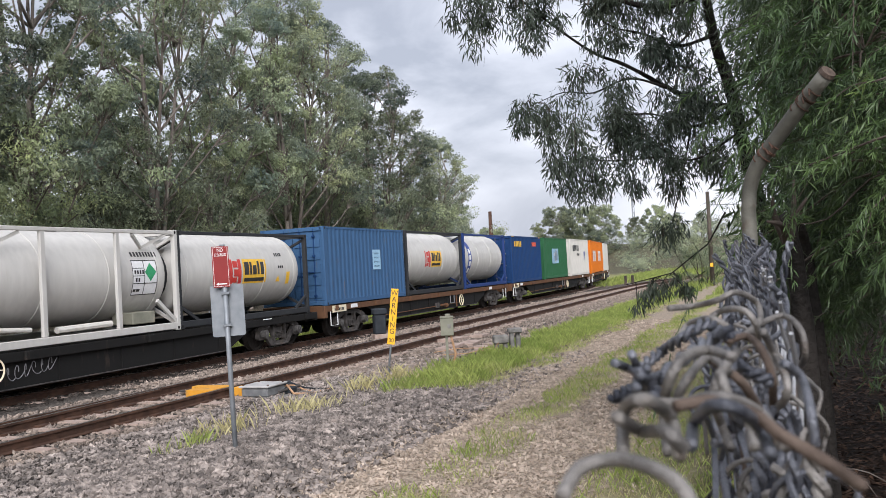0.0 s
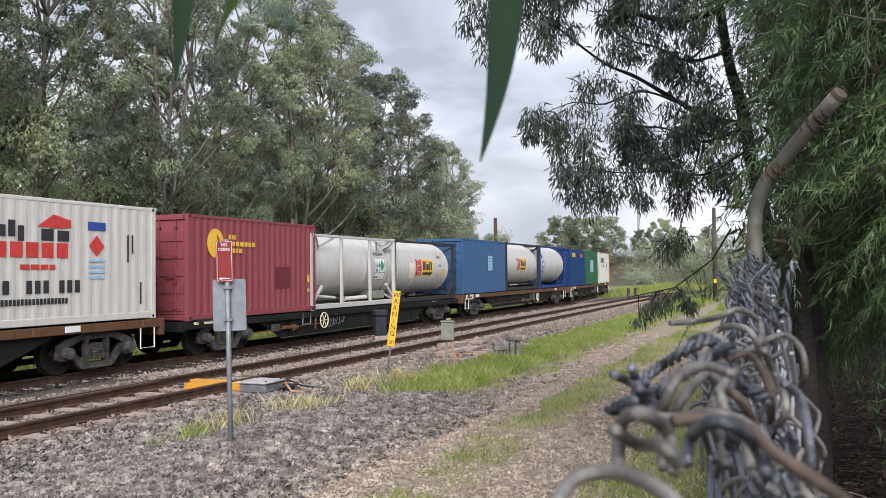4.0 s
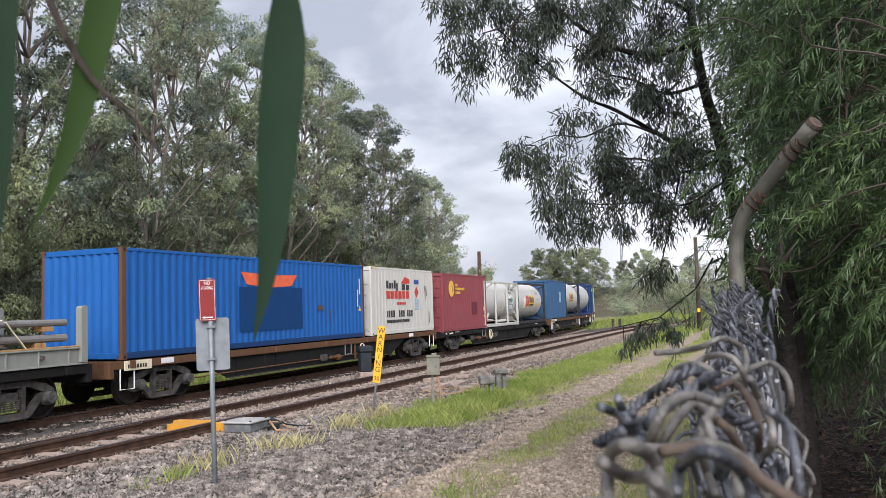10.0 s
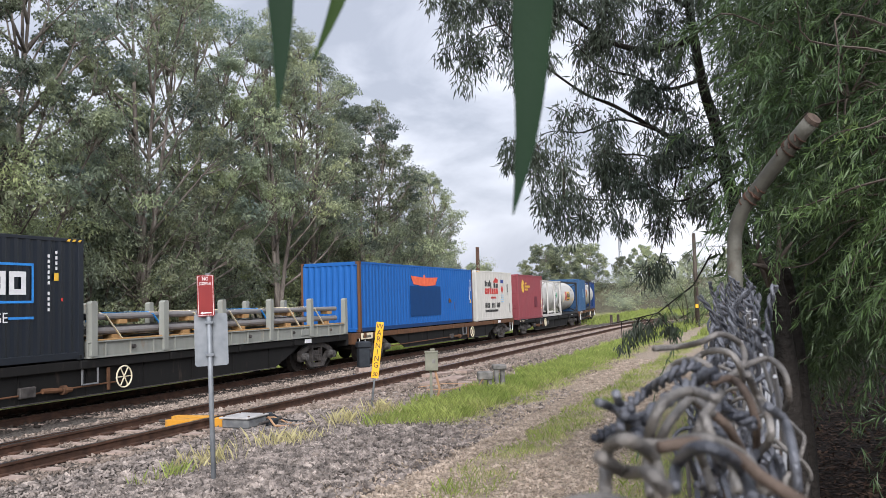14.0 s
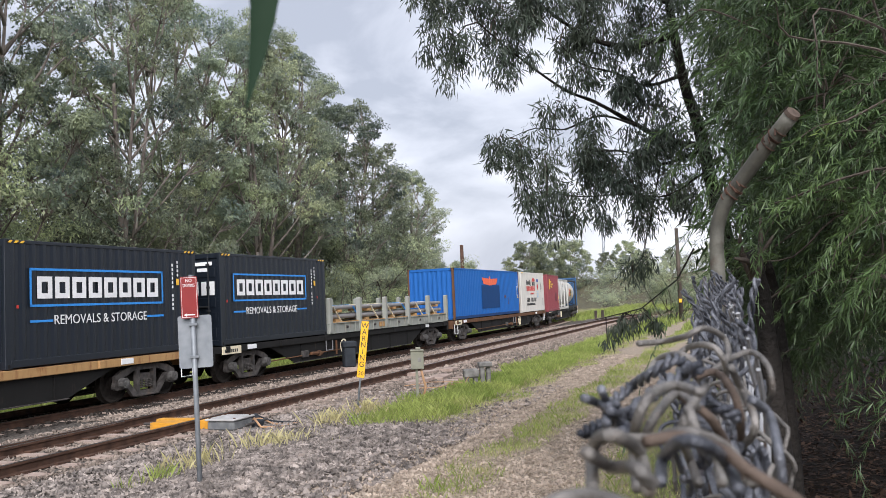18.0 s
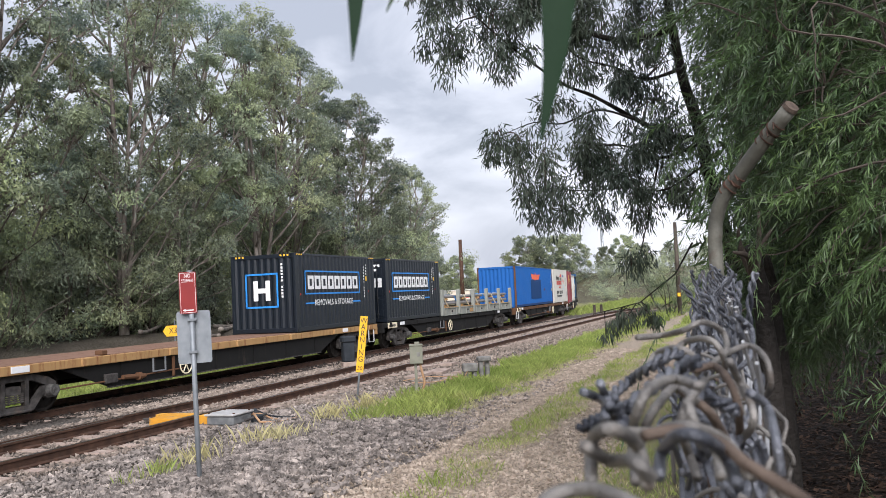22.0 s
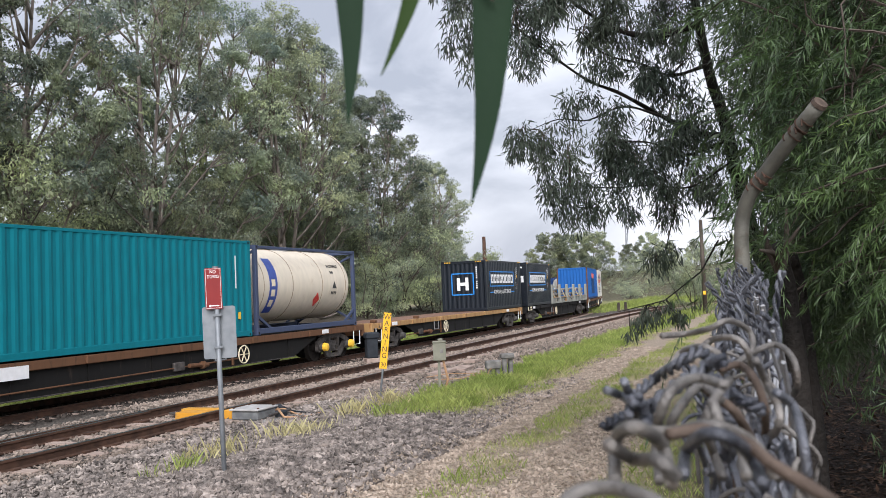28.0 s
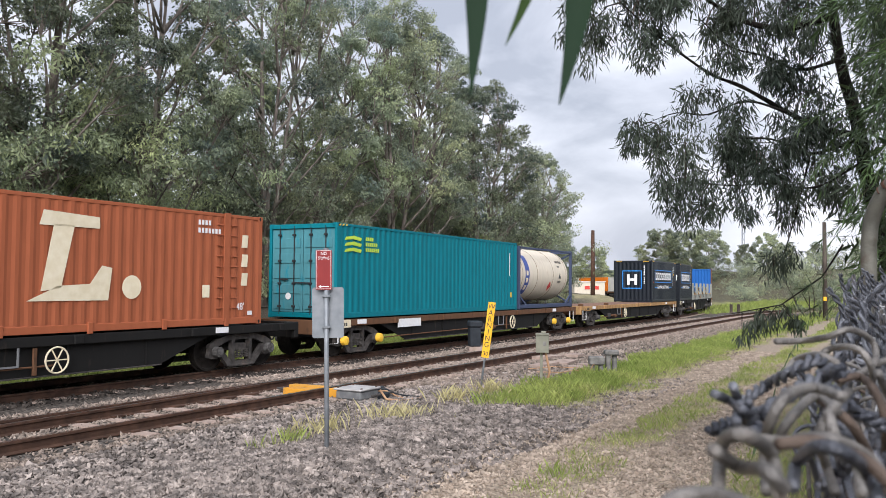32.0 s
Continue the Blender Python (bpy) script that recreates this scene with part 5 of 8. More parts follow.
c = load(shipping_container("black storage shipping container with blue framed brand", L20, BLACK, bars=FRAME_DARK), -64.96, L20)
storage_brand(c, False)
for y, z, w in ((-0.9, 2.25, 0.7), (-0.75, 2.08, 0.3)):
    part("code", Shape().box(-L20 / 2 + 0.018, -L20 / 2 + 0.026, y - 0.05, y + w, z, z + 0.1, 0.001), DECAL_WHITE, c)
for i in range(3):
    part("code", Shape().box(-L20 / 2 + 0.018, -L20 / 2 + 0.026, -1.02 + 0.27 * i, -0.85 + 0.27 * i, 1.42, 1.8, 0.001), DECAL_WHITE, c)

wagon("flat wagon with tan side sill and bare brown deck", -71.95, -91.0, DECK_TAN, deck="solid", hand=-2.42)
c = load(shipping_container("black storage shipping container with square emblem on its end", L20, BLACK, ends=("wall", "doors"), bars=FRAME_DARK), -72.11, L20)
storage_brand(c, True)
ex = -L20 / 2 - 0.002
for a0, a1, b0, b1 in ((-0.57, 0.67, 0.83, 0.89), (-0.57, 0.67, 1.91, 1.97), (-0.57, -0.51, 0.83, 1.97), (0.61, 0.67, 0.83, 1.97)):
    part("emblem_border", Shape().box(ex - 0.006, ex, a0, a1, b0, b1, 0.001), DECAL_BLUE, c)
for a0, a1, b0, b1 in ((-0.27, -0.10, 1.07, 1.73), (0.19, 0.36, 1.07, 1.73), (-0.10, 0.19, 1.32, 1.48)):
    part("emblem", Shape().box(ex - 0.006, ex, a0, a1, b0, b1, 0.001), DECAL_WHITE, c)
for i in range(11):
    if i != 4:
        part("code", Shape().box(ex - 0.006, ex, -0.76, -0.69, 1.15 + 0.105 * i, 1.22 + 0.105 * i, 0.001), DECAL_WHITE, c)
for i in range(3):
    for y in (-1.0, 0.7):
        part("hazard_stripe", Shape().box(ex - 0.004, ex + 0.002, y + 0.13 * i, y + 0.13 * i + 0.07, 2.5, 2.56, 0.001), DECAL_YELLOW, c)
bx = -9.45 + 2.2
for x in (-5.3, -9.2):
    part("deck_lock", Shape().box(x, x + 0.2, -1.16, -0.95, DECK - 0.01, DECK + 0.1, 0.02), WAGON_BROWN, TRAIN[-1][0])

wagon("dark flat wagon with brown sill and yellow axle caps", -91.6, -111.35, WAGON_BROWN)
YELLOW_WAGON = TRAIN[-1][0]
c = load(tank_container("stained cream tank container in a grey-blue frame", FRAME_BLUE, CREAM), -92.2, L20)
tank_label(c, "band", [rect(-2.2, 0.62, 0.42, 1.62)], DECAL_NAVY, label="navy band with white marks")
tank_label(c, "band_mark", [rect(-2.1, z, 0.2, 0.2) for z in (0.8, 1.1, 1.4)], DECAL_CREAM, 1.134)
tank_label(c, "code", code_bars(1.45, 2.0, 0.1, (0.5,) * 9) + code_bars(1.5, 1.8, 0.08, (1, 1.4)) + code_bars(1.5, 1.1, 0.1, (0.6, 0.6, 0.6, 0.6)), DECAL_BLACK, 1.132)
tank_label(c, "hazard_placard", [diamond(0.62, 0.95, 0.2)], DECAL_RED, 1.132)
tank_label(c, "warning_triangle", [[(1.55, 1.3), (1.85, 1.3), (1.7, 1.55)]], DECAL_BLACK, 1.132)
c = load(shipping_container("teal forty-foot shipping container with lime logo", L40, TEAL, height=2.69, bars=FRAME_DARK, leaf=TEAL_FADED), -98.50, L40)
for i in range(3):
    side_sign(c, "logo_wave", [[(-5.75, 2.22 - 0.17 * i), (-5.35, 2.26 - 0.17 * i), (-4.95, 2.22 - 0.17 * i), (-4.9, 2.31 - 0.17 * i), (-5.3, 2.36 - 0.17 * i), (-5.68, 2.31 - 0.17 * i)]], DECAL_LIME)
    side_sign(c, "logo_line", code_bars(-4.7, 2.24 - 0.16 * i, 0.11, (0.7,) * (4, 6, 7)[i], 0.25), DECAL_LIME)
side_sign(c, "code", [rect(5.35, 1.35, 0.05, 0.9)], DECAL_WHITE)
side_sign(c, "small_sticker", [rect(5.45, 0.5, 0.12, 0.2)], DECAL_YELLOW)
hazard_chevrons(c, L40, 2.69, False)
part("round_sticker", Shape().tube([(-L40 / 2 + 0.012, 0.5, 0.62), (-L40 / 2 + 0.02, 0.5, 0.62)], 0.1, 14), DECAL_WHITE, c)
side_sign(c, "sill_board", [rect(-2.9, -0.35, 1.4, 0.26)], DECAL_WHITE)

wagon("long dark flat wagon with heavy bogies", -112.3, -131.5, WAGON_DARK)
c = load(shipping_container("terracotta red forty-eight-foot shipping container with cream emblem", 14.63, TERRA, height=2.59, ends=("doors", "wall"), press=0.018), -113.78, 14.63)
L2 = 14.63 / 2
# big cream emblem of plain strokes, a dot either side
side_sign(c, "emblem", [[(L2 - 6.26, 0.62), (L2 - 4.50, 0.62), (L2 - 4.42, 1.26), (L2 - 4.66, 1.30), (L2 - 4.93, 0.94), (L2 - 5.66, 0.90), (L2 - 5.80, 0.82)], [(L2 - 5.98, 0.80), (L2 - 5.56, 0.86), (L2 - 5.30, 2.05), (L2 - 5.74, 2.05)], [(L2 - 6.04, 2.02), (L2 - 4.73, 2.02), (L2 - 4.74, 2.24), (L2 - 5.96, 2.30)]], DECAL_CREAM, "large cream painted emblem")
side_sign(c, "emblem_dot", [disc(L2 - 3.93, 0.88, 0.24, 22)], DECAL_CREAM)
side_sign(c, "emblem_dot", [disc(L2 - 7.28, 0.86, 0.26, 22)], DECAL_CREAM)
for z in (1.82, 1.36, 0.92):
    side_sign(c, "brand_mark", [rect(L2 - 0.74, z, 0.2, 0.30, 0.03)], DECAL_CREAM)
side_sign(c, "code", code_bars(L2 - 2.13, 2.28, 0.11, (0.6,) * 4) + code_bars(L2 - 2.13, 2.10, 0.11, (0.6,) * 7), DECAL_WHITE)
side_sign(c, "data_plate", [rect(L2 - 1.98, 0.65, 0.22, 0.28)], DECAL_CREAM)
write("lettering", "48'", 0.24, DECAL_WHITE, c, L2 - 0.75, -1.226, 0.42, 0, 0.9)
side_sign(c, "small_sticker", [rect(L2 - 0.5, 0.22, 0.16, 0.1)], DECAL_WHITE)
part("side_stiffener", Shape().box(L2 - 1.32, L2 - 1.12, -1.24, -1.21, 0.1, 2.6, 0.006), TERRA, c)
for z in [0.4 + 0.24 * i for i in range(9)]:
    part("ladder_rung", Shape().tube([(L2 - 1.55, -1.235, z), (L2 - 1.35, -1.235, z)], 0.014, 6), TERRA, c)
    part("ladder_rung", Shape().tube([(L2 - 1.09, -1.235, z), (L2 - 0.89, -1.235, z)], 0.014, 6), TERRA, c)
for i in range(8):
    x = L2 - 1.2 - 1.85 * i
    part("rail_bracket", Shape().box(x - 0.06, x + 0.06, -1.245, -1.2, -0.02, 0.2, 0.008), TERRA, c)

# yellow axle caps on the brown-sill wagon
for b in YELLOW_WAGON.children:
    if b.name.startswith("bogie"):
        for a in (-0.88, 0.88):
            part("axle_cap", Shape().tube([(a, -1.31, 0.46), (a, -1.29, 0.46), (a, -1.17, 0.46)], [0.06, 0.125, 0.14], 14), DECAL_YELLOW, b, "yellow axle cap")
# scrawled white tag on the black side girder
scrawl = Shape()
random.seed(11)
for k in range(6):
    x = -2.15 + 0.2 * k
    loop = [(x + 0.10 * math.cos(a) * (0.6 + 0.3 * (k % 2)) + 0.03 * a, -1.106, 0.48 + 0.13 * math.sin(a * (1 + 0.15 * (k % 3))) + 0.02 * k) for a in (0.5 * q for q in range(12))]
    scrawl.tube(loop, 0.010, 4)
part("graffiti_tag", scrawl, CHALK, GRAFFITI_WAGON, "chalky grey graffiti scrawl")


# ---- plants ----
def frame_axes(d):
    """Two directions across each of the given ones."""
    up = np.where(np.abs(d[:, 2:3]) > 0.95, np.array([[1.0, 0, 0]]), np.array([[0, 0, 1.0]]))
    a = np.cross(d, up)
    a /= np.linalg.norm(a, axis=1, keepdims=True) + 1e-9
    return a, np.cross(a, d)


def leaf_cloud(centres, radii, per, length, width, rng, droop=0.9, spread_=0.8, fold=0.25, squash=0.75):
    """Lance-shaped leaves about clump centres: four-sided blades, hanging by droop."""
    c = np.repeat(centres, per, 0)
    r = np.repeat(radii, per)[:, None]
    off = rng.normal(0, 1, (len(c), 3))
    off /= np.linalg.norm(off, axis=1, keepdims=True) + 1e-9
    off *= rng.uniform(0, 1, (len(c), 1)) ** 0.42
    off[:, 2] *= squash
    p = c + off * r
    d = rng.normal(0, spread_, (len(c), 3)) + 0.5 * off
    d[:, 2] -= droop
    d /= np.linalg.norm(d, axis=1, keepdims=True) + 1e-9
    a, b = frame_axes(d)
    w = rng.uniform(0, 2 * math.pi, (len(c), 1))
    side = np.cos(w) * a + np.sin(w) * b
    nrm = np.cross(side, d)
    L = length * rng.uniform(0.6, 1.35, (len(c), 1))
    Wd = width * rng.uniform(0.7, 1.3, (len(c), 1))
    v = np.stack([p, p + d * L * 0.42 + side * Wd / 2 + nrm * Wd * fold, p + d * L + nrm * L * 0.10, p + d * L * 0.42 - side * Wd / 2 + nrm * Wd * fold], 1)
    n = len(c)
    return v.reshape(-1, 3), (np.arange(n)[:, None] * 4 + np.arange(4)[None])


def dome_leaves(centres, radii, per, length, width, rng, low=-0.45):
    """Broad leaves laid on the rounded tops of foliage tufts."""
    n = len(centres) * per
    c, r = np.repeat(centres, per, 0), np.repeat(radii, per)[:, None]
    z, a = rng.uniform(low, 1, n), rng.uniform(0, 2 * math.pi, n)
    h = np.sqrt(np.maximum(0, 1 - z * z))
    out = np.stack([h * np.cos(a), h * np.sin(a), z * 0.85], -1)
    p = c + out * r * rng.uniform(0.45, 1.12, (n, 1)) ** 0.8
    nrm = out * 0.8 + (0, 0, 0.45) + rng.normal(0, 0.5, (n, 3))
    nrm /= np.linalg.norm(nrm, axis=1, keepdims=True) + 1e-9
    d = rng.normal(0, 0.8, (n, 3)) + out * 0.6 - (0, 0, 0.9)
    d -= nrm * np.sum(d * nrm, 1, keepdims=True)
    d /= np.linalg.norm(d, axis=1, keepdims=True) + 1e-9
    side = np.cross(nrm, d)
    L, W = length * rng.uniform(0.6, 1.35, (n, 1)), width * rng.uniform(0.6, 1.3, (n, 1))
    v = np.stack([p - d * L / 2, p + side * W / 2, p + d * L / 2 - nrm * L * 0.12, p - side * W / 2], 1)
    return v.reshape(-1, 3), (np.arange(n)[:, None] * 4 + np.arange(4)[None])


def bough(start, way, length, r0, rng, lift=0.25, steps=6, wander=0.22):
    """A bent, tapering branch: its points and radii."""
    pts, rad, d = [Vector(start)], [r0], Vector(way).normalized()
    for i in range(steps):
        d = (d + Vector(rng.normal(0, wander, 3)) + Vector((0, 0, lift * 0.3))).normalized()
        pts.append(pts[-1] + d * length / steps)
        rad.append(r0 * (1 - 0.8 * (i + 1) / steps))
    return pts, rad


def smooth_line(pts, n=5):
    """Points along a rounded line through a few."""
    out = []
    P = [Vector(p) for p in pts]
    P = [2 * P[0] - P[1]] + P + [2 * P[-1] - P[-2]]
    for i in range(1, len(P) - 2):
        for k in range(n):
            t = k / n
            a, b, c, d = P[i - 1], P[i], P[i + 1], P[i + 2]
            out.append(0.5 * ((2 * b) + (c - a) * t + (2 * a - 5 * b + 4 * c - d) * t * t + (3 * b - a - 3 * c + d) * t**3))
    out.append(P[-2])
    return out


def gum_tree(tall, wide, seed, leaf_mat, bark, clear=0.14, masses=44, tufts=15, leaves=66, leaf=(0.152, 0.064), label="tall eucalypt with olive foliage and pale limbs"):
    """Two or three forked stems with rising pale limbs, each ending in a rounded mass of leafy tufts with gaps between the masses."""
    rng = np.random.default_rng(seed)
    t = empty("tree", label, "tree", "trees along the railway")
    r0 = 0.0115 * tall
    stems = []
    for i in range(3):
        a = 2.1 * i + rng.uniform(-0.4, 0.4)
        out = wide * rng.uniform(0.16, 0.34) * (0.35 if i == 0 else 1)
        line = smooth_line([(0, 0, -0.5), (0.1 * math.cos(a), 0.1 * math.sin(a), tall * 0.08), (out * 0.45 * math.cos(a), out * 0.45 * math.sin(a), tall * 0.30), (out * math.cos(a + 0.2), out * math.sin(a + 0.2), tall * 0.58), (out * 1.25 * math.cos(a + 0.3), out * 1.25 * math.sin(a + 0.3), tall * (0.86 - 0.07 * i))], 4)
        n = len(line)
        part("trunk" if i == 0 else "stem", Shape().tube(line, [r0 * (1.25 if i == 0 else 0.85) * (1 - 0.84 * k / (n - 1)) for k in range(n)], 8), bark, t, smooth=True)
        stems += line[3:]
    centres, radii, hearts, girths = [], [], [], []
    for i in range(masses):
        k = clear + (0.97 - clear) * (i + rng.uniform(0.1, 0.9)) / masses
        girth = np.interp(k, (0.15, 0.35, 0.55, 0.8, 1.0), (0.90, 1.0, 1.0, 0.82, 0.32))
        a = 2.4 * i + rng.uniform(-0.4, 0.4)
        out = wide * girth * math.sqrt(rng.uniform(0.06, 0.86))
        mass_r = wide * rng.uniform(0.19, 0.31) * (0.8 + 0.2 * girth)
        c = Vector((out * math.cos(a), out * math.sin(a), tall * k - mass_r * 0.35))
        low = [p for p in stems if p.z < c.z - 0.16 * tall] or stems[:1]
        hub = min(low, key=lambda p: (p - c).length)
        mid = hub.lerp(c, 0.55) + Vector((rng.normal(0, 0.25), rng.normal(0, 0.25), -0.25 + rng.normal(0, 0.2)))
        line = smooth_line([hub, mid, c], 4)
        limb = Shape().tube(line, [r0 * 0.34 * (1 - 0.09 * j) for j in range(len(line))], 5)
        for j in range(tufts):
            q = rng.normal(0, 1, 3)
            q /= np.linalg.norm(q)
            e = c + Vector(q * (1, 1, 0.78)) * mass_r * float(rng.uniform(0.45, 1.0))
            if j % 3 == 0:
                limb.tube([line[-3], line[-3].lerp(e, 0.6) - Vector((0, 0, 0.12)), e], [r0 * 0.12, r0 * 0.08, r0 * 0.03], 4, False)
            centres.append(tuple(e))
            radii.append(mass_r * rng.uniform(0.24, 0.40))
        part("limb", limb, bark, t, smooth=True)
        hearts.append(tuple(c))
        girths.append(mass_r * 0.62)
    v, f = dome_leaves(np.array(centres), np.array(radii), leaves, leaf[0], leaf[1], rng, -0.35)
    # broader leaves fill the heart of each mass, so that it stays dark inside
    v2, f2 = leaf_cloud(np.array(hearts), np.array(girths), 70, leaf[0] * 1.7, leaf[1] * 2.2, rng, 0.6)
    v, f = np.concatenate([v, v2]), np.concatenate([f, f2 + len(v)])
    ob = new("crown", bulk("crown", v, f, leaf_mat))
    ob.parent = t
    return t


def bush(tall, wide, seed, leaf_mat, label, leaves=150, leaf=(0.122, 0.041)):
    """Stems from the ground with clumps of leaves down to the grass."""
    rng = np.random.default_rng(seed)
    t = empty("bush", label, "bush", "undergrowth along the railway")
    centres = []
    for i in range(7):
        a = i * 0.9 + rng.uniform(-0.3, 0.3)
        p, r = bough((0.2 * math.cos(a), 0.2 * math.sin(a), -0.2), (math.cos(a) * wide * 0.4, math.sin(a) * wide * 0.4, tall * rng.uniform(0.6, 1.0)), tall * rng.uniform(0.8, 1.05), 0.05, rng, 0.2)
        part("stem", Shape().tube(p, r, 5), BARK_DARK, t)
        centres += [tuple(q) for q in p[1:]]
    n = int(70 * wide * tall / 18)
    c = np.array(centres)
    c = c[rng.integers(0, len(c), n)] + rng.normal(0, 0.22, (n, 3)) * wide * (1, 1, 0.8)
    c[:, 2] = np.abs(c[:, 2])
    v, f = dome_leaves(c, rng.uniform(0.35, 0.7, n), leaves, leaf[0], leaf[1], rng)
    ob = new("crown", bulk("crown", v, f, leaf_mat))
    ob.parent = t
    return t


def set_at(thing, x, y, turn, size=1.0, sink=0.0):
    thing.matrix_basis = pose(x, y, float(height(np.array(x), np.array(y))) - sink, 0, 0, turn) @ Matrix.Scale(size, 4)
    return thing


def beside(s, off):
    """A place off metres to the left of the main track, s metres along it."""
    a, b = main_track(s - 0.5), main_track(s + 0.5)
    d = (b - a).normalized()
    p = main_track(s) + Vector((-d.y, d.x, 0)) * off
    return p.x, p.y


TREE_KINDS = [gum_tree(18, 5.2, 3, LEAF_OLIVE, BARK), gum_tree(18, 4.8, 8, LEAF_DEEP, BARK, 0.30), gum_tree(17, 5.6, 15, LEAF_OLIVE, BARK, 0.18), gum_tree(18, 4.8, 23, LEAF_OLIVE, BARK, 0.31)]
used = [False] * 4
rng = np.random.default_rng(4)
rows_of_trees = [(-33, 12.5, 0.95), (-26.5, 12.0, 1.0), (-20.5, 13.0, 1.06), (-16, 11.6, 0.95), (-10, 13.0, 1.06), (-4, 11.8, 0.98), (1.5, 13.0, 1.06), (7, 11.6, 1.0), (12.5, 12.6, 1.0), (18, 11.4, 0.92), (23.5, 12.0, 0.76), (29, 10.6, 0.68), (31.5, 11.0, 0.52),
                 (20, 18, 0.8), (-41, 14, 1.0), (-31, 19, 0.45), (-20, 20, 0.58), (1, 19, 0.6), (11, 18, 0.55)]
for i, (s, off, size) in enumerate(rows_of_trees):
    k = (i * 3 + i // 4) % 4 if not -1 < s < 16 else 1 + 2 * (i % 2)
    x, y = beside(s, off)
    size *= rng.uniform(0.96, 1.04)
    turn = float(rng.uniform(0, 360))
    if not used[k]:
        used[k] = True
        set_at(TREE_KINDS[k], x, y, turn, size)
    else:
        z = float(height(np.array(x), np.array(y)))
        copy_thing(TREE_KINDS[k], pose(x, y, z, 0, 0, turn) @ Matrix.Scale(size / TREE_KINDS[k].scale[0], 4))

BUSHES = [bush(4.4, 4.2, 31, LEAF_BUSH, "dense dark green bush under the trees"), bush(3.6, 3.8, 37, LEAF_OLIVE, "olive green bush under the trees")]
for i, (s, off, size) in enumerate([(-34, 8.8, 1.15), (-30, 9.5, 1.0), (-25.5, 8.8, 1.1), (-21, 10.0, 0.9), (-16.5, 9.8, 0.85), (-12, 10.4, 0.75), (-3, 11.4, 0.7), (2, 10.5, 0.7), (8, 11.0, 0.9), (13, 9.4, 0.9), (18, 9.8, 1.0), (23, 9.0, 1.0), (27, 8.6, 0.8), (-29, 10.6, 1.0), (-37, 10.5, 1.3), (-28, 13.5, 1.2), (-14, 14, 1.1), (0, 14.5, 1.2), (12, 14, 1.2), (20, 13, 1.1), (-38, 16, 1.5), (-31, 17, 1.5), (-24, 16, 1.4), (-18, 17, 1.4), (-11, 17, 1.5), (-5, 17, 1.4), (2, 17.5, 1.5), (8, 17, 1.4), (14, 17, 1.4), (-8, 13, 1.0), (-20, 13, 1.1), (5, 13, 1.0), (25, 14, 1.2), (31, 13, 1.1), (-26, 22, 1.7), (-16, 23, 1.7), (-6, 23, 1.7), (4, 23, 1.7), (14, 22, 1.6), (-36, 12, 1.3), (-32.5, 13.5, 1.4), (-29, 12, 1.2), (-23, 12.2, 1.2), (-18.5, 11.8, 1.0)]):
    if 0.5 < s < 12 and off < 14:  # an open stretch, with bare trunks over a bank of litter
        continue
    b = BUSHES[i % 2]
    x, y = beside(s, off)
    if i < 2:
        set_at(b, x, y, 40 * i, size, 0.1)
    else:
        copy_thing(b, pose(x, y, float(height(np.array(x), np.array(y))) - 0.1, 0, 0, 77 * i) @ Matrix.Scale(size * (1.5 if off > 12.5 else 1.28 if s < 24 else 1.0) / b.scale[0], 4))

# a taller second row of undergrowth, close under the crowns
for i in range(17):
    s = -37 + 3.6 * i
    x, y = beside(s, 13.4 + 1.2 * math.sin(2.4 * i) + (4.5 if 0 < s < 12 else 0))
    copy_thing(BUSHES[(i + 1) % 2 if i % 3 else 1], pose(x, y, float(height(np.array(x), np.array(y))) - 0.1, 0, 0, 131 * i) @ Matrix.Scale((1.75 + 0.3 * math.sin(1.7 * i)) / BUSHES[(i + 1) % 2 if i % 3 else 1].scale[0], 4))

# fallen limbs and a flowering weed on the bank under the bare trunks
for s, off, turn, ln, thick in ((1.0, 9.6, 96, 4.2, 0.10), (2.6, 10.6, 70, 3.0, 0.08), (-1.5, 8.8, 120, 2.6, 0.07), (9.0, 10.0, 84, 3.4, 0.08), (-4.0, 10.4, 100, 3.2, 0.09)):
    x, y = beside(s, off)
    log = empty("fallen_log", "pale fallen limb lying on the leaf litter", "log", "fallen logs under the trees")
    log.matrix_basis = pose(x, y, float(height(np.array(x), np.array(y))) + 0.12, 0, 0, turn)
    part("stem", Shape().tube(smooth_line([(-ln / 2, 0, 0.05), (0, 0.15, 0.0), (ln / 2, -0.1, 0.22)], 5), [thick * (1.2 - 0.06 * k) for k in range(11)], 8), BARK, log, smooth=True)
    part("snag", Shape().tube([(ln * 0.1, 0.1, 0.0), (ln * 0.22, 0.4, 0.35)], [thick * 0.5, thick * 0.2], 6), BARK, log)
YELLOW_WEED = bush(1.0, 1.0, 57, DECAL_YELLOW, "low weed covered in yellow flowers", 30, (0.07, 0.06))
set_at(YELLOW_WEED, *beside(-0.6, 6.4), 20, 0.55)

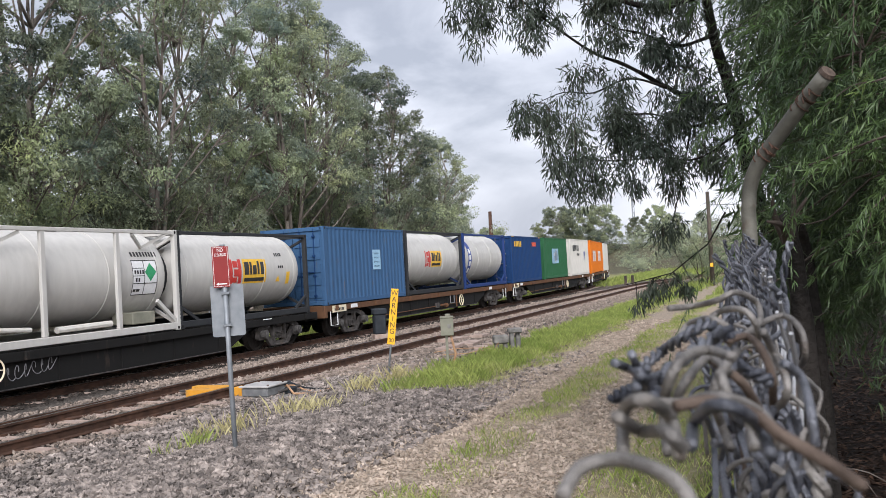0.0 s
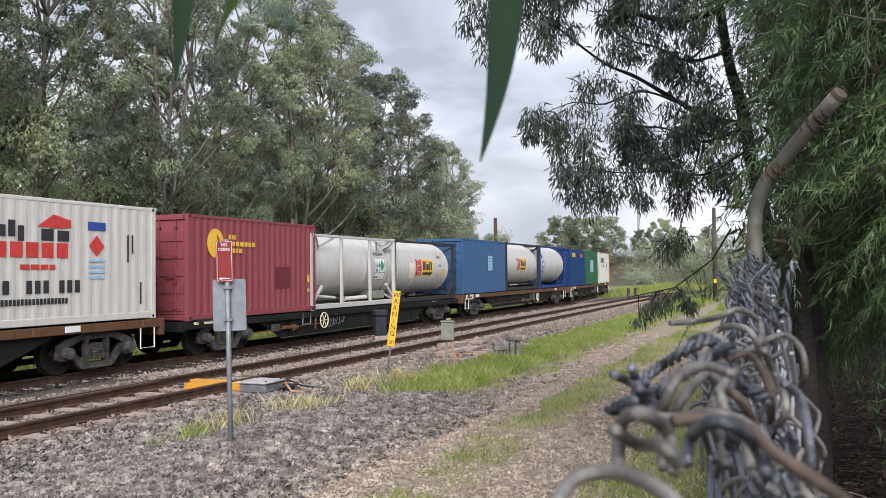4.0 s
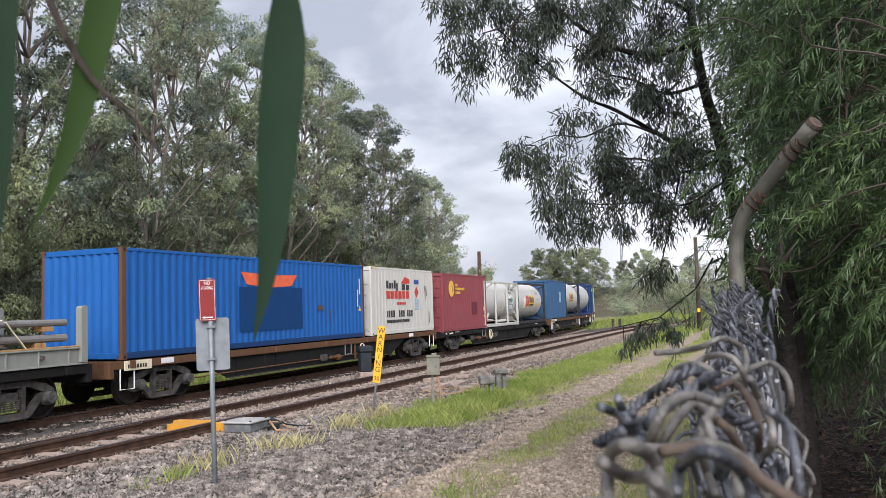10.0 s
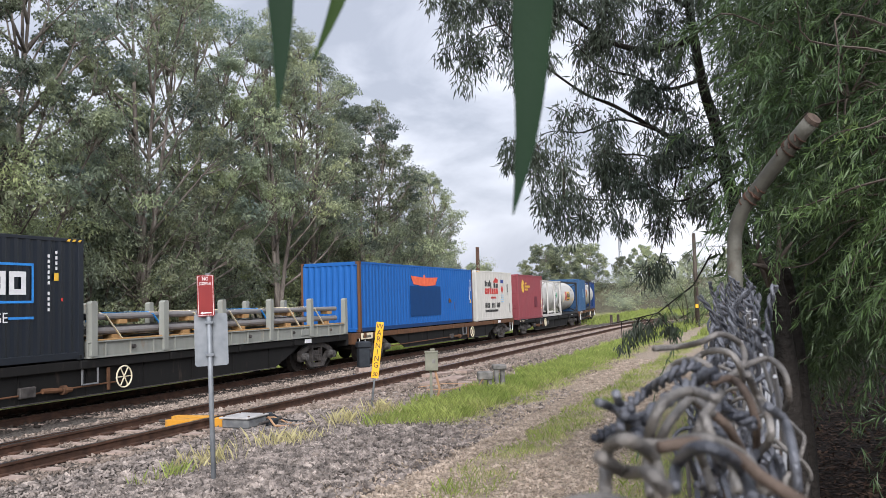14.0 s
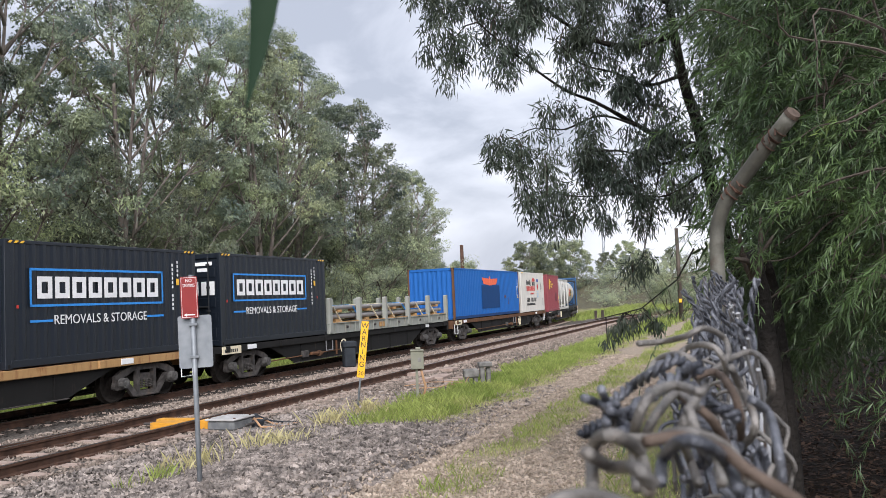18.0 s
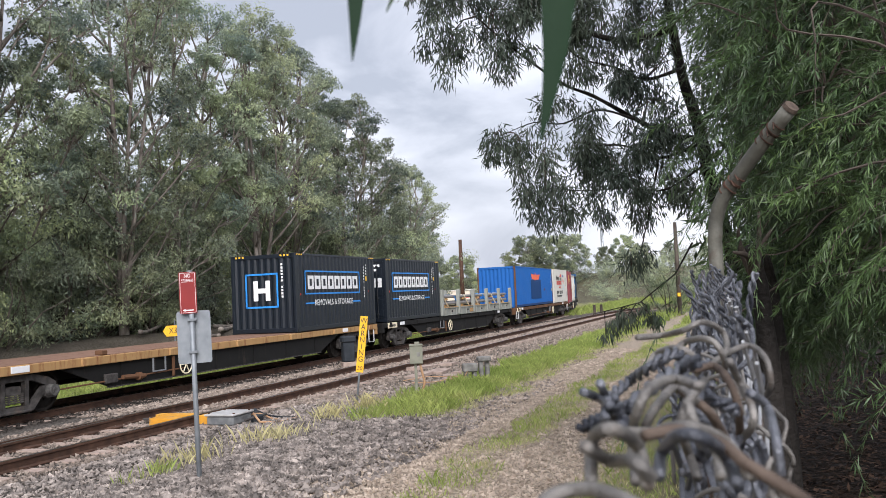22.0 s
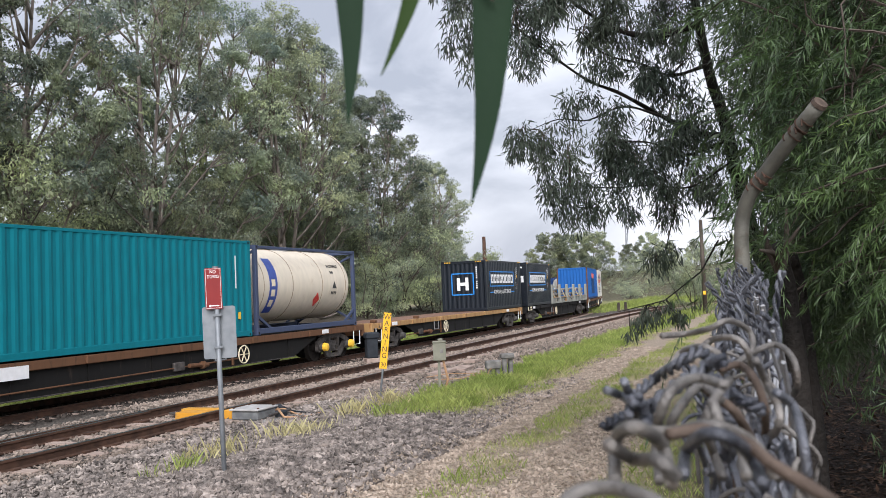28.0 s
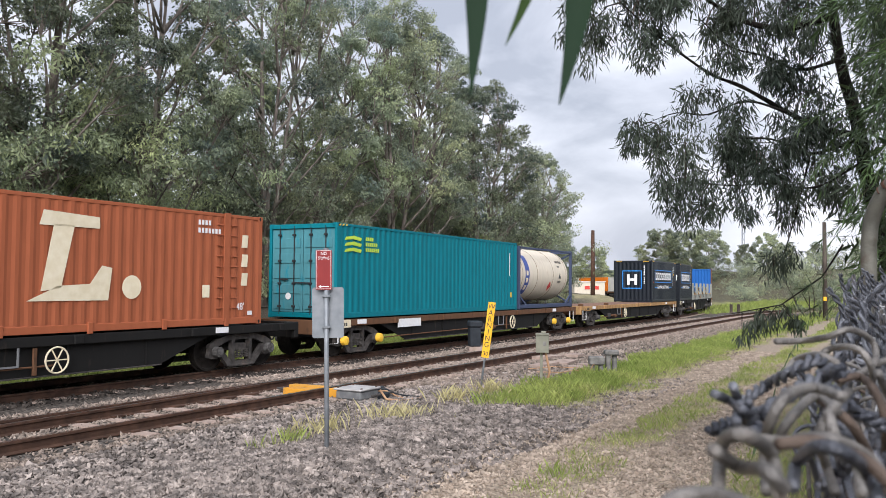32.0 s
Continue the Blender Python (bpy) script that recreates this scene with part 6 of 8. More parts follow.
# far trees and the scrubby rise beyond the curve
FAR_TREE = gum_tree(13, 5.4, 41, LEAF_OLIVE, BARK, 0.3, 30, 22, 52, (0.25, 0.105), "distant round-crowned gum tree")
set_at(FAR_TREE, 3.0, 172, 0, 1.0)
for x, y, size, turn in ((7.6, 176, 0.9, 70), (12.6, 178, 0.84, 150), (20.5, 186, 0.5, 20), (25.5, 190, 0.66, 200), (30, 196, 0.5, 90), (38, 205, 0.5, 10), (-10.6, 178, 0.82, 120), (-15.2, 182, 0.5, 250), (-19, 172, 1.05, 30), (-28, 168, 1.1, 210), (48, 205, 0.6, 300), (60, 200, 0.8, 45), (-22, 150, 0.8, 80), (-26, 140, 0.85, 170)):
    copy_thing(FAR_TREE, pose(x, y, float(height(np.array(x), np.array(y))), 0, 0, turn) @ Matrix.Scale(size / FAR_TREE.scale[0], 4))
FAR_BUSH = bush(3.0, 4.5, 51, LEAF_OLIVE, "low scrub on the far rise", 30, (0.26, 0.10))
set_at(FAR_BUSH, 22, 130, 0, 1.0, 0.1)
rng = np.random.default_rng(6)
for i in range(60):
    x, y = 12 + rng.uniform(0, 46), 118 + rng.uniform(0, 60)
    copy_thing(FAR_BUSH, pose(x, y, float(height(np.array(x), np.array(y))) - 0.2, 0, 0, rng.uniform(0, 360)) @ Matrix.Scale(rng.uniform(0.5, 1.05), 4))
for i in range(22):
    x, y = -30 + 4.6 * i, 168 + 1.4 * i + rng.uniform(-5, 5)
    copy_thing(FAR_BUSH, pose(x, y, float(height(np.array(x), np.array(y))) - 0.3, 0, 0, rng.uniform(0, 360)) @ Matrix.Scale(rng.uniform(1.1, 1.9), 4))
for i in range(9):
    x, y = 17.5 + i * 1.6 + rng.uniform(-1, 1), 62 + i * 3.5 + rng.uniform(-2, 2)
    copy_thing(FAR_BUSH, pose(x + 2, y, float(height(np.array(x), np.array(y))) - 0.2, 0, 0, rng.uniform(0, 360)) @ Matrix.Scale(rng.uniform(0.7, 1.2), 4))


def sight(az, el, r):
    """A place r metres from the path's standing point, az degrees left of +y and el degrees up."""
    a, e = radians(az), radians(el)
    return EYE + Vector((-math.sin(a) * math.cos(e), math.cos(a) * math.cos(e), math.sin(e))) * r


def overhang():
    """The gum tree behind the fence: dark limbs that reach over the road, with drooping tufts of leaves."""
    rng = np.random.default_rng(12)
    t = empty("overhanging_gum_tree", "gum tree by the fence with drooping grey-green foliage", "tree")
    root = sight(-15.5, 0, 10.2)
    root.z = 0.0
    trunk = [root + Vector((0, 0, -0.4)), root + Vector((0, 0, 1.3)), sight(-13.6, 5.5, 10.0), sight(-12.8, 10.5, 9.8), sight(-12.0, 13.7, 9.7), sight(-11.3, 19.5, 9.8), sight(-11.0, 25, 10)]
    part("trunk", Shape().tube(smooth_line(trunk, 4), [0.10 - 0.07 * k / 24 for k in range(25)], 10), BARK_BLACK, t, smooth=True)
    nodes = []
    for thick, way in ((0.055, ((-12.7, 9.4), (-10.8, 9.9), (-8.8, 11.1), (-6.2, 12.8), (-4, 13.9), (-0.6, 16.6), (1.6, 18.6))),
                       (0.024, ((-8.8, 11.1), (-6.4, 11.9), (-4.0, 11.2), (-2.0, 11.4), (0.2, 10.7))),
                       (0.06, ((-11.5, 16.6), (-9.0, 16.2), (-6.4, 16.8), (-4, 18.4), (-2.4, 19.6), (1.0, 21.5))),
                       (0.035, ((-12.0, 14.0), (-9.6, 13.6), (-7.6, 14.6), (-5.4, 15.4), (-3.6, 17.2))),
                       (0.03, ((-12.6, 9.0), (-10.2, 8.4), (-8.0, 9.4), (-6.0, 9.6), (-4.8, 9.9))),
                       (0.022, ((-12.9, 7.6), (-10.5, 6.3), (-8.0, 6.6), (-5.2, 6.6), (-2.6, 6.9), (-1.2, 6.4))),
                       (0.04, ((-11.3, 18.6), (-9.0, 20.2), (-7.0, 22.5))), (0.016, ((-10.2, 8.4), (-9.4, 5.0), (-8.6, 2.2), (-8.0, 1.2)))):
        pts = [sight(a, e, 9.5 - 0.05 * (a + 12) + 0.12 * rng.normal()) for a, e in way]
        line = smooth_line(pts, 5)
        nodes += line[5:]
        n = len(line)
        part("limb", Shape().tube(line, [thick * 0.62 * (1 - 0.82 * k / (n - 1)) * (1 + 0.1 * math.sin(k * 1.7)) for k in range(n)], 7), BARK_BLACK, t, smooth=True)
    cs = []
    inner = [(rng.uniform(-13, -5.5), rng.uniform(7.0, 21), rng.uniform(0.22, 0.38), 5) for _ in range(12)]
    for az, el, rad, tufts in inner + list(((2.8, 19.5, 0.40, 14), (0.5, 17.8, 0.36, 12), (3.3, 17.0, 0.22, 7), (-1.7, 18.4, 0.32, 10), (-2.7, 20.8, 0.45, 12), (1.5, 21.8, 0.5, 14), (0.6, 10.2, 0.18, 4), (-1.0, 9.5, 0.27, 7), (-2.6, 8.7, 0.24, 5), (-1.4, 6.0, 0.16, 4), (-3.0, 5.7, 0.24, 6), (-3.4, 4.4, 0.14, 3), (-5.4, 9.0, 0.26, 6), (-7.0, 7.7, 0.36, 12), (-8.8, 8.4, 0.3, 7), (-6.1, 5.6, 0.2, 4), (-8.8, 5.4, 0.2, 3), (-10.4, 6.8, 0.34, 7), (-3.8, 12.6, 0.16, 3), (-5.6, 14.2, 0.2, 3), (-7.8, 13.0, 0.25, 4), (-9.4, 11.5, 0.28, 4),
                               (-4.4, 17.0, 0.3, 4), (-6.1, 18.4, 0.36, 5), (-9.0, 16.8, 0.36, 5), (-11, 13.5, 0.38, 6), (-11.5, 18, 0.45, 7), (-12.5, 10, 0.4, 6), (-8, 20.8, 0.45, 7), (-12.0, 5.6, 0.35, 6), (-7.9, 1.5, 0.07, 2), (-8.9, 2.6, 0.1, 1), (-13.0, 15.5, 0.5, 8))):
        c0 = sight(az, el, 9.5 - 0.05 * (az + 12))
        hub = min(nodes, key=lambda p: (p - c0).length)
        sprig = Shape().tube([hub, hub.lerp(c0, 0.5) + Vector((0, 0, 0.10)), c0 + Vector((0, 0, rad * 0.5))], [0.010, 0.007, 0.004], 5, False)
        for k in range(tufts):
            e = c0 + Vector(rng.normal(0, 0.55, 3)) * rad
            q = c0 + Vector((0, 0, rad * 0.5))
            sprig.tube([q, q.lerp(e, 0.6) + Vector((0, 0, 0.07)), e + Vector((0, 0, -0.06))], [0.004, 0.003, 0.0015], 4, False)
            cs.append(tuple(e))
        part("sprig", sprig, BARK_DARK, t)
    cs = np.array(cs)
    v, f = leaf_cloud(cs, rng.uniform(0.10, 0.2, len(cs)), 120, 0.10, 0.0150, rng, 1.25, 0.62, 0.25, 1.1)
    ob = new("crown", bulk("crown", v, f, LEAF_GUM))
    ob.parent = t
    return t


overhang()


def low_twig():
    rng = np.random.default_rng(19)
    t = empty("hanging_branch", "thin drooping branch with two tufts of leaves over the road", "branch")
    a, b, c = sight(-10.8, 0.7, 5.2), sight(-8.4, -1.1, 5.2), sight(-5.3, -1.75, 5.2)
    s = Shape().tube([a + (a - b) * 0.5 + Vector((0, 0, 0.1)), a, b, c], [0.006, 0.005, 0.004, 0.002], 5)
    cs = []
    for k in range(16):
        q = b.lerp(c, rng.uniform(-0.1, 1.0))
        e = q + Vector((rng.normal(0, 0.06), rng.normal(0, 0.06), -rng.uniform(0.02, 0.14)))
        part("twiglet", Shape().tube([q, e], [0.003, 0.0015], 4), BARK_BLACK, t)
        cs.append(tuple(e))
    part("twig", s, BARK_BLACK, t)
    v, f = leaf_cloud(np.array(cs), np.full(len(cs), 0.045), 26, 0.07, 0.010, rng, 1.8, 0.5)
    ob = new("leaves", bulk("leaves", v, f, LEAF_GUM))
    ob.parent = t


low_twig()


def sprays(centres, per, length, leaf, rng):
    """Arching twigs with narrow leaves set along both sides: the twigs' points, and the leaves' vertices and faces."""
    twigs, v = [], []
    for c in centres:
        d = np.array((-0.75 + rng.normal(0, 0.5), -0.35 + rng.normal(0, 0.45), rng.normal(0.05, 0.35)))
        d /= np.linalg.norm(d)
        ln = length * rng.uniform(0.6, 1.4)
        k = np.linspace(0, 1, 6)[:, None]
        line = np.array(c) + d * ln * k - np.array((0, 0, 1.0)) * ln * 0.55 * k**2
        twigs.append(line)
        u = rng.uniform(0.08, 1.0, per)
        p = np.stack([np.interp(u, k[:, 0], line[:, q]) for q in range(3)], -1)
        way = d * 0.9 - np.stack([0 * u, 0 * u, 1.1 * u], -1) + rng.normal(0, 0.7, (per, 3)) - (0, 0, 0.15)
        way /= np.linalg.norm(way, axis=1, keepdims=True)
        a, b = frame_axes(way)
        w = rng.normal(0, 0.7, (per, 1))
        side = np.cos(w) * a + np.sin(w) * b
        nrm = np.cross(side, way)
        L, W = leaf * rng.uniform(0.6, 1.35, (per, 1)), leaf * 0.105 * rng.uniform(0.7, 1.25, (per, 1))
        v.append(np.stack([p, p + way * L * 0.45 + side * W / 2 + nrm * W * 0.2, p + way * L - nrm * L * 0.08, p + way * L * 0.45 - side * W / 2 + nrm * W * 0.2], 1))
    v = np.concatenate(v)
    return twigs, v.reshape(-1, 3), np.arange(len(v))[:, None] * 4 + np.arange(4)[None]


def wattle_thicket():
    """The dense thicket behind the fence: growth coloured darker for shade at the back, sprays of leaves in a lighter,
    lit tone before it.
    """
    # the third entry is foliage added to make a shaded hollow dark
    for n, (az0, az1, el0, el1, r0, r1, count, seed, per, ln) in enumerate((
            (-14.8, -25.5, -3.2, 21, 4.2, 6.5, 380, 61, 90, 0.082), (-15.0, -40, -2.5, 30, 6.5, 12.0, 560, 64, 110, 0.16), (-15.7, -18.4, -5.0, -1.0, 4.4, 6.0, 70, 65, 110, 0.07))):
        rng = np.random.default_rng(seed)
        t = empty("wattle_tree", ("dark green thicket of narrow-leaved wattle behind the fence", "deep shaded trees behind the thicket", "low wattle growth added to darken the hollow behind the dead trunk")[n], "tree", "thicket behind the fence")
        az, el, r = rng.uniform(az1, az0, count), rng.uniform(el0, el1, count), rng.uniform(r0, r1, count)
        c = np.array([tuple(sight(*q)) for q in zip(az, el, r)])
        c[:, 2] = np.maximum(c[:, 2], 0.4)
        stems = []
        for k in range(2):
            base = sight(rng.uniform(-33, -26), 0, rng.uniform(6.2, max(r1, 7.0)))
            base.z = -0.3
            p, q = bough(base, (rng.normal(0, 0.1), rng.normal(0, 0.1), 1), 4.5, 0.035, rng, 0.8, 8, 0.05)
            part("stem", Shape().tube(p, q, 7), BARK_DARK, t, smooth=True)
            stems += p[2:]
        for q in c[::9]:
            e = Vector(q)
            s0 = min(stems, key=lambda p: (p - e).length)
            part("twig", Shape().tube([s0, s0.lerp(e, 0.5) + Vector((0, 0, 0.1)), e], [0.011, 0.007, 0.003], 4), BARK_DARK, t)
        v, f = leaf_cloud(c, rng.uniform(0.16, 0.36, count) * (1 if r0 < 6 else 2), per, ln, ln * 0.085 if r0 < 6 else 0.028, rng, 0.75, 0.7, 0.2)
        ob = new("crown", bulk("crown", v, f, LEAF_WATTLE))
        ob.parent = t
    for n, (az0, az1, el0, el1, r0, r1, count, seed, per, ln, leaf) in enumerate((
            (-17.0, -30, 2.0, 23, 3.7, 5.4, 680, 62, 74, 0.40, 0.057), (-20.0, -30, 2.0, 16, 2.9, 3.8, 184, 63, 60, 0.30, 0.046), (-18.6, -28, 0.3, 4.0, 4.0, 5.2, 160, 67, 70, 0.30, 0.053))):
        rng = np.random.default_rng(seed)
        t = empty("wattle_tree", ("wattle with arching sprays of narrow green leaves", "fresh green wattle branches reaching over the fence", "low wattle sprays over the leaf litter")[n], "tree", "thicket behind the fence")
        hubs = []
        for k in range(7):
            base = sight(rng.uniform(-34, -27), 0, rng.uniform(r1, r1 + 1.2))
            base.z = -0.2
            tip = sight(rng.uniform(az1, az0 - 1.5), rng.uniform(el0 + 2, el1), rng.uniform(r0, r1))
            line = smooth_line([base, base.lerp(tip, 0.45) + Vector((0, 0, 0.35)), tip], 6)
            part("stem", Shape().tube(line, [0.013 - 0.0008 * j for j in range(13)], 6), BARK_DARK, t, smooth=True)
            hubs += line[4:]
        # sprays gather in bunches, with dark hollows left between them
        m = count // 8
        az, el, r = rng.uniform(az1, az0, m), rng.uniform(el0, el1, m), rng.uniform(r0, r1, m)
        c = np.repeat(np.array([tuple(sight(*q)) for q in zip(az, el, r)]), 8, 0) + rng.normal(0, 0.2, (m * 8, 3)) * (1, 1, 1.2)
        c[:, 2] = np.maximum(c[:, 2], 0.35)
        twigs, v, f = sprays(c, per, ln, leaf, rng)
        for q, line in enumerate(twigs):
            if q % 4 == 0:
                e = Vector(line[0])
                h = min(hubs, key=lambda p: (p - e).length)
                pts = smooth_line([h, h.lerp(e, 0.5) + Vector((0, 0, 0.06))] + [Vector(x) for x in line[::2]], 3)
                part("twig", Shape().tube(pts, [0.006 * (1 - 0.85 * j / (len(pts) - 1)) for j in range(len(pts))], 4), BARK_DARK, t)
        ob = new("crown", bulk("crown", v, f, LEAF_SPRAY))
        ob.parent = t


wattle_thicket()


def canopy():
    """The crowns that meet overhead behind the fence and shade the litter."""
    rng = np.random.default_rng(66)
    t = empty("canopy_tree", "spreading wattle crown above the fence", "tree", "thicket behind the fence")
    y = rng.uniform(3.5, 19, 900)
    x = 1.1 + 0.36 * y + rng.uniform(0, 8.0, 900)
    c = np.stack([x, y, rng.uniform(4.2, 6.6, 900)], -1)
    p, q = bough((6.6, 6.5, -0.3), (0, 0, 1), 5.5, 0.16, rng, 0.8, 8, 0.06)
    part("trunk", Shape().tube(p, q, 9), BARK_DARK, t, smooth=True)
    for k in range(12):
        e = Vector(c[k * 50])
        part("limb", Shape().tube([p[-3], p[-3].lerp(e, 0.5) + Vector((0, 0, 0.4)), e], [0.07, 0.04, 0.015], 6), BARK_DARK, t, smooth=True)
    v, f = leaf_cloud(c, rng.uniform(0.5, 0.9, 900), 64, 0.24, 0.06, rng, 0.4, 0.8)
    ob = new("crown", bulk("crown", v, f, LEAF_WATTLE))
    ob.parent = t


canopy()


def grass(name, n, inside, tall, mat, label, seed, thick=0.006):
    rng = np.random.default_rng(seed)
    x, y = inside(rng, n)
    n = len(x)
    a = rng.uniform(0, 2 * math.pi, n)
    h = tall * rng.uniform(0.4, 1.3, n) * np.where((near_off(x, y) > 5.0) & (y < 45), 0.5, 1.0) * (1 + 0.35 * wobble(x, y, 0.45, 4))
    lean = rng.normal(0, 0.35, (n, 2)) * h[:, None]
    z = height(x, y) - 0.01
    w = thick * rng.uniform(0.7, 1.4, n)
    dx, dy = np.cos(a) * w, np.sin(a) * w
    v = np.stack([np.stack([x - dx, y - dy, z], -1), np.stack([x + dx, y + dy, z], -1), np.stack([x + lean[:, 0] * 0.4 + dx * 0.7, y + lean[:, 1] * 0.4 + dy * 0.7, z + h * 0.6], -1), np.stack([x + lean[:, 0], y + lean[:, 1], z + h], -1)], 1)
    f = np.arange(n)[:, None] * 4 + np.array([[0, 1, 2, 3]])
    return tagged(new(name, bulk(name, v.reshape(-1, 3), f, mat)), label, "grass", kind="stuff")


def lawn(x0, x1, y0, y1, keep, power=1.35):
    def f(rng, n):
        y = y0 + (y1 - y0) * rng.uniform(0, 1, n) ** power
        x = rng.uniform(x0, x1, n) + (y - 18) * 0.277
        k = keep(x, y) > rng.uniform(0, 1, n)
        return x[k], y[k]
    return f


grass("grass", 290000, lawn(-3.2, 4.4, 7.0, 45.0, lambda x, y: (zones(x, y)[0] > 0.25) * zones(x, y)[0] * (1 - 0.9 * zones(x, y)[1])), 0.20, GRASS, "fresh green grass along the track", 71, 0.0022)
grass("dry_grass", 150000, lawn(-3.2, 4.4, 7.0, 40.0, lambda x, y: (zones(x, y)[0] > 0.12) * zones(x, y)[0] * (0.1 + 0.9 * zones(x, y)[1])), 0.12, DRY_GRASS, "straw-coloured dry grass on the verges", 72, 0.0022)
grass("grass", 60000, lawn(-14.0, 24.0, 45.0, 130.0, lambda x, y: (zones(x, y)[0] > 0.25) * 1.0), 0.32, GRASS, "long grass in the far field", 73, 0.03)
grass("grass", 150000, lawn(-24.0, -10.0, 2.0, 80.0, lambda x, y: (main_off(x, y) < -2.6) * (main_off(x, y) > -7.0) * 1.0, 1.0), 0.2, GRASS, "green grass beyond the main line", 74, 0.012)


def wisps(rng, n):
    """Tall dry stalks in a few bunches at the edge of the ballast."""
    at = np.array([(-3.95, 12.7, 0.25), (-3.7, 13.2, 0.2), (-3.2, 16.1, 0.3), (-2.9, 16.6, 0.22), (-4.5, 11.2, 0.2), (-3.5, 15.3, 0.15)])
    q = at[rng.integers(0, len(at), n)]
    return q[:, 0] + rng.normal(0, 1, n) * q[:, 2], q[:, 1] + rng.normal(0, 1, n) * q[:, 2]


grass("dry_grass", 700, wisps, 0.24, DRY_GRASS, "tall dry grass stalks at the edge of the ballast", 76, 0.0014)


def leaf_litter():
    rng = np.random.default_rng(81)
    n = 46000
    y = 1.5 + 22 * rng.uniform(0, 1, n) ** 1.5
    x = 0.2 + 0.245 * y + rng.uniform(0, 1, n) * (2.5 + 0.4 * y)
    p = np.stack([x, y, height(x, y) + rng.uniform(0, 0.03, n)], -1)
    d = rng.normal(0, 1, (n, 3)) * (1, 1, 0.25)
    d /= np.linalg.norm(d, axis=1, keepdims=True)
    a, b = frame_axes(d)
    L, w = rng.uniform(0.05, 0.17, (n, 1)), rng.uniform(0.010, 0.030, (n, 1))
    v = np.stack([p, p + d * L * 0.5 + a * w + b * 0.005, p + d * L, p + d * L * 0.5 - a * w + b * 0.005], 1)
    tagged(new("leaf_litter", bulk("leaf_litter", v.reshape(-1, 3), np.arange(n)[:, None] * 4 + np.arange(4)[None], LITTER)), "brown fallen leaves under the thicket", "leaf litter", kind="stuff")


leaf_litter()

# dry fallen twigs over the litter
rng = np.random.default_rng(83)
BRUSH = empty("fallen_brush", "dry grey-brown twigs fallen over the leaf litter", "brushwood")
for k in range(34):
    q = sight(rng.uniform(-24, -17.2), 0, rng.uniform(3.4, 8.0))
    q.z = float(height(np.array(q.x), np.array(q.y))) + 0.02
    turn, ln = rng.uniform(0, 2 * math.pi), rng.uniform(0.5, 1.3)
    d = Vector((math.cos(turn), math.sin(turn), rng.uniform(0.0, 0.55))) * ln
    part("twig", Shape().tube(smooth_line([q, q + d * 0.5 + Vector((0, 0, 0.12)), q + d + Vector((0, 0, -0.02))], 4), [0.007 - 0.0006 * j for j in range(9)], 5), BARK, BRUSH)


# ---- trackside things ----
def on_ground(az, r):
    p = sight(az, 0, r)
    p.z = float(height(np.array(p.x), np.array(p.y)))
    return p


def facing(p, turn=0.0):
    """A pose at p whose -y side looks at the standing point."""
    return pose(p.x, p.y, p.z, 0, 0, math.degrees(math.atan2(-p.x, p.y)) + turn)


def plate(w, h, th, r, z0=0.0, n=5):
    """A flat board with rounded corners, standing on z0 and centred on x."""
    out = []
    for cx, cz, a0 in ((w / 2 - r, z0 + r, -90), (w / 2 - r, z0 + h - r, 0), (-w / 2 + r, z0 + h - r, 90), (-w / 2 + r, z0 + r, 180)):
        for k in range(n + 1):
            a = radians(a0 + 90 * k / n)
            out.append((cx + r * math.cos(a), cz + r * math.sin(a)))
    return Shape().prism(out, "y", -th / 2, th / 2)


# no stopping sign
p = on_ground(21.36, 10.3)
SIGN = empty("no_stopping_sign", "red no stopping sign above a grey sign back", "sign")
p.z -= 0.05
SIGN.matrix_basis = facing(p) @ pose(0, 0, 0, 0, -1.0, 0)
part("post", Shape().tube([(0, 0.03, -0.4), (0, 0.03, 2.47)], 0.030, 14), GALV, SIGN, smooth=True)
part("post_cap", Shape().tube([(0, 0.03, 2.47), (0, 0.03, 2.50)], 0.033, 14), GALV, SIGN)
red = part("red_plate", plate(0.195, 0.49, 0.004, 0.015, 1.99), SIGN_RED, SIGN, "red plate with white words and arrow")
red.matrix_basis = pose(-0.03, 0, 0)
border = Shape()
for x0, x1, z0, z1 in ((-0.085, 0.085, 2.0, 2.004), (-0.085, 0.085, 2.466, 2.47), (-0.087, -0.083, 2.0, 2.47), (0.083, 0.087, 2.0, 2.47)):
    border.box(x0, x1, -0.0045, -0.002, z0, z1, 0.0005)
part("border", border, DECAL_WHITE, red)
write("lettering", "NO", 0.058, DECAL_WHITE, red, 0, -0.003, 2.432, 0, 0.8)
write("lettering", "STOPPING", 0.052, DECAL_WHITE, red, 0, -0.003, 2.375, 0, 0.56)
arrow = Shape().prism([(-0.065, 2.03), (-0.035, 2.048), (-0.035, 2.036), (0.06, 2.036), (0.06, 2.024), (-0.035, 2.024), (-0.035, 2.012)], "y", -0.005, -0.002)
part("arrow", arrow, DECAL_WHITE, red)
back_plate = part("grey_sign_back", plate(0.385, 0.62, 0.004, 0.03, 1.40), GALV, SIGN, "plain grey back of a second sign")
back_plate.matrix_basis = pose(0.02, 0.075, 0)
for z in (1.52, 1.9):
    part("bracket", Shape().box(-0.05, 0.05, -0.008, 0.066, z, z + 0.03, 0.003), GALV, SIGN)

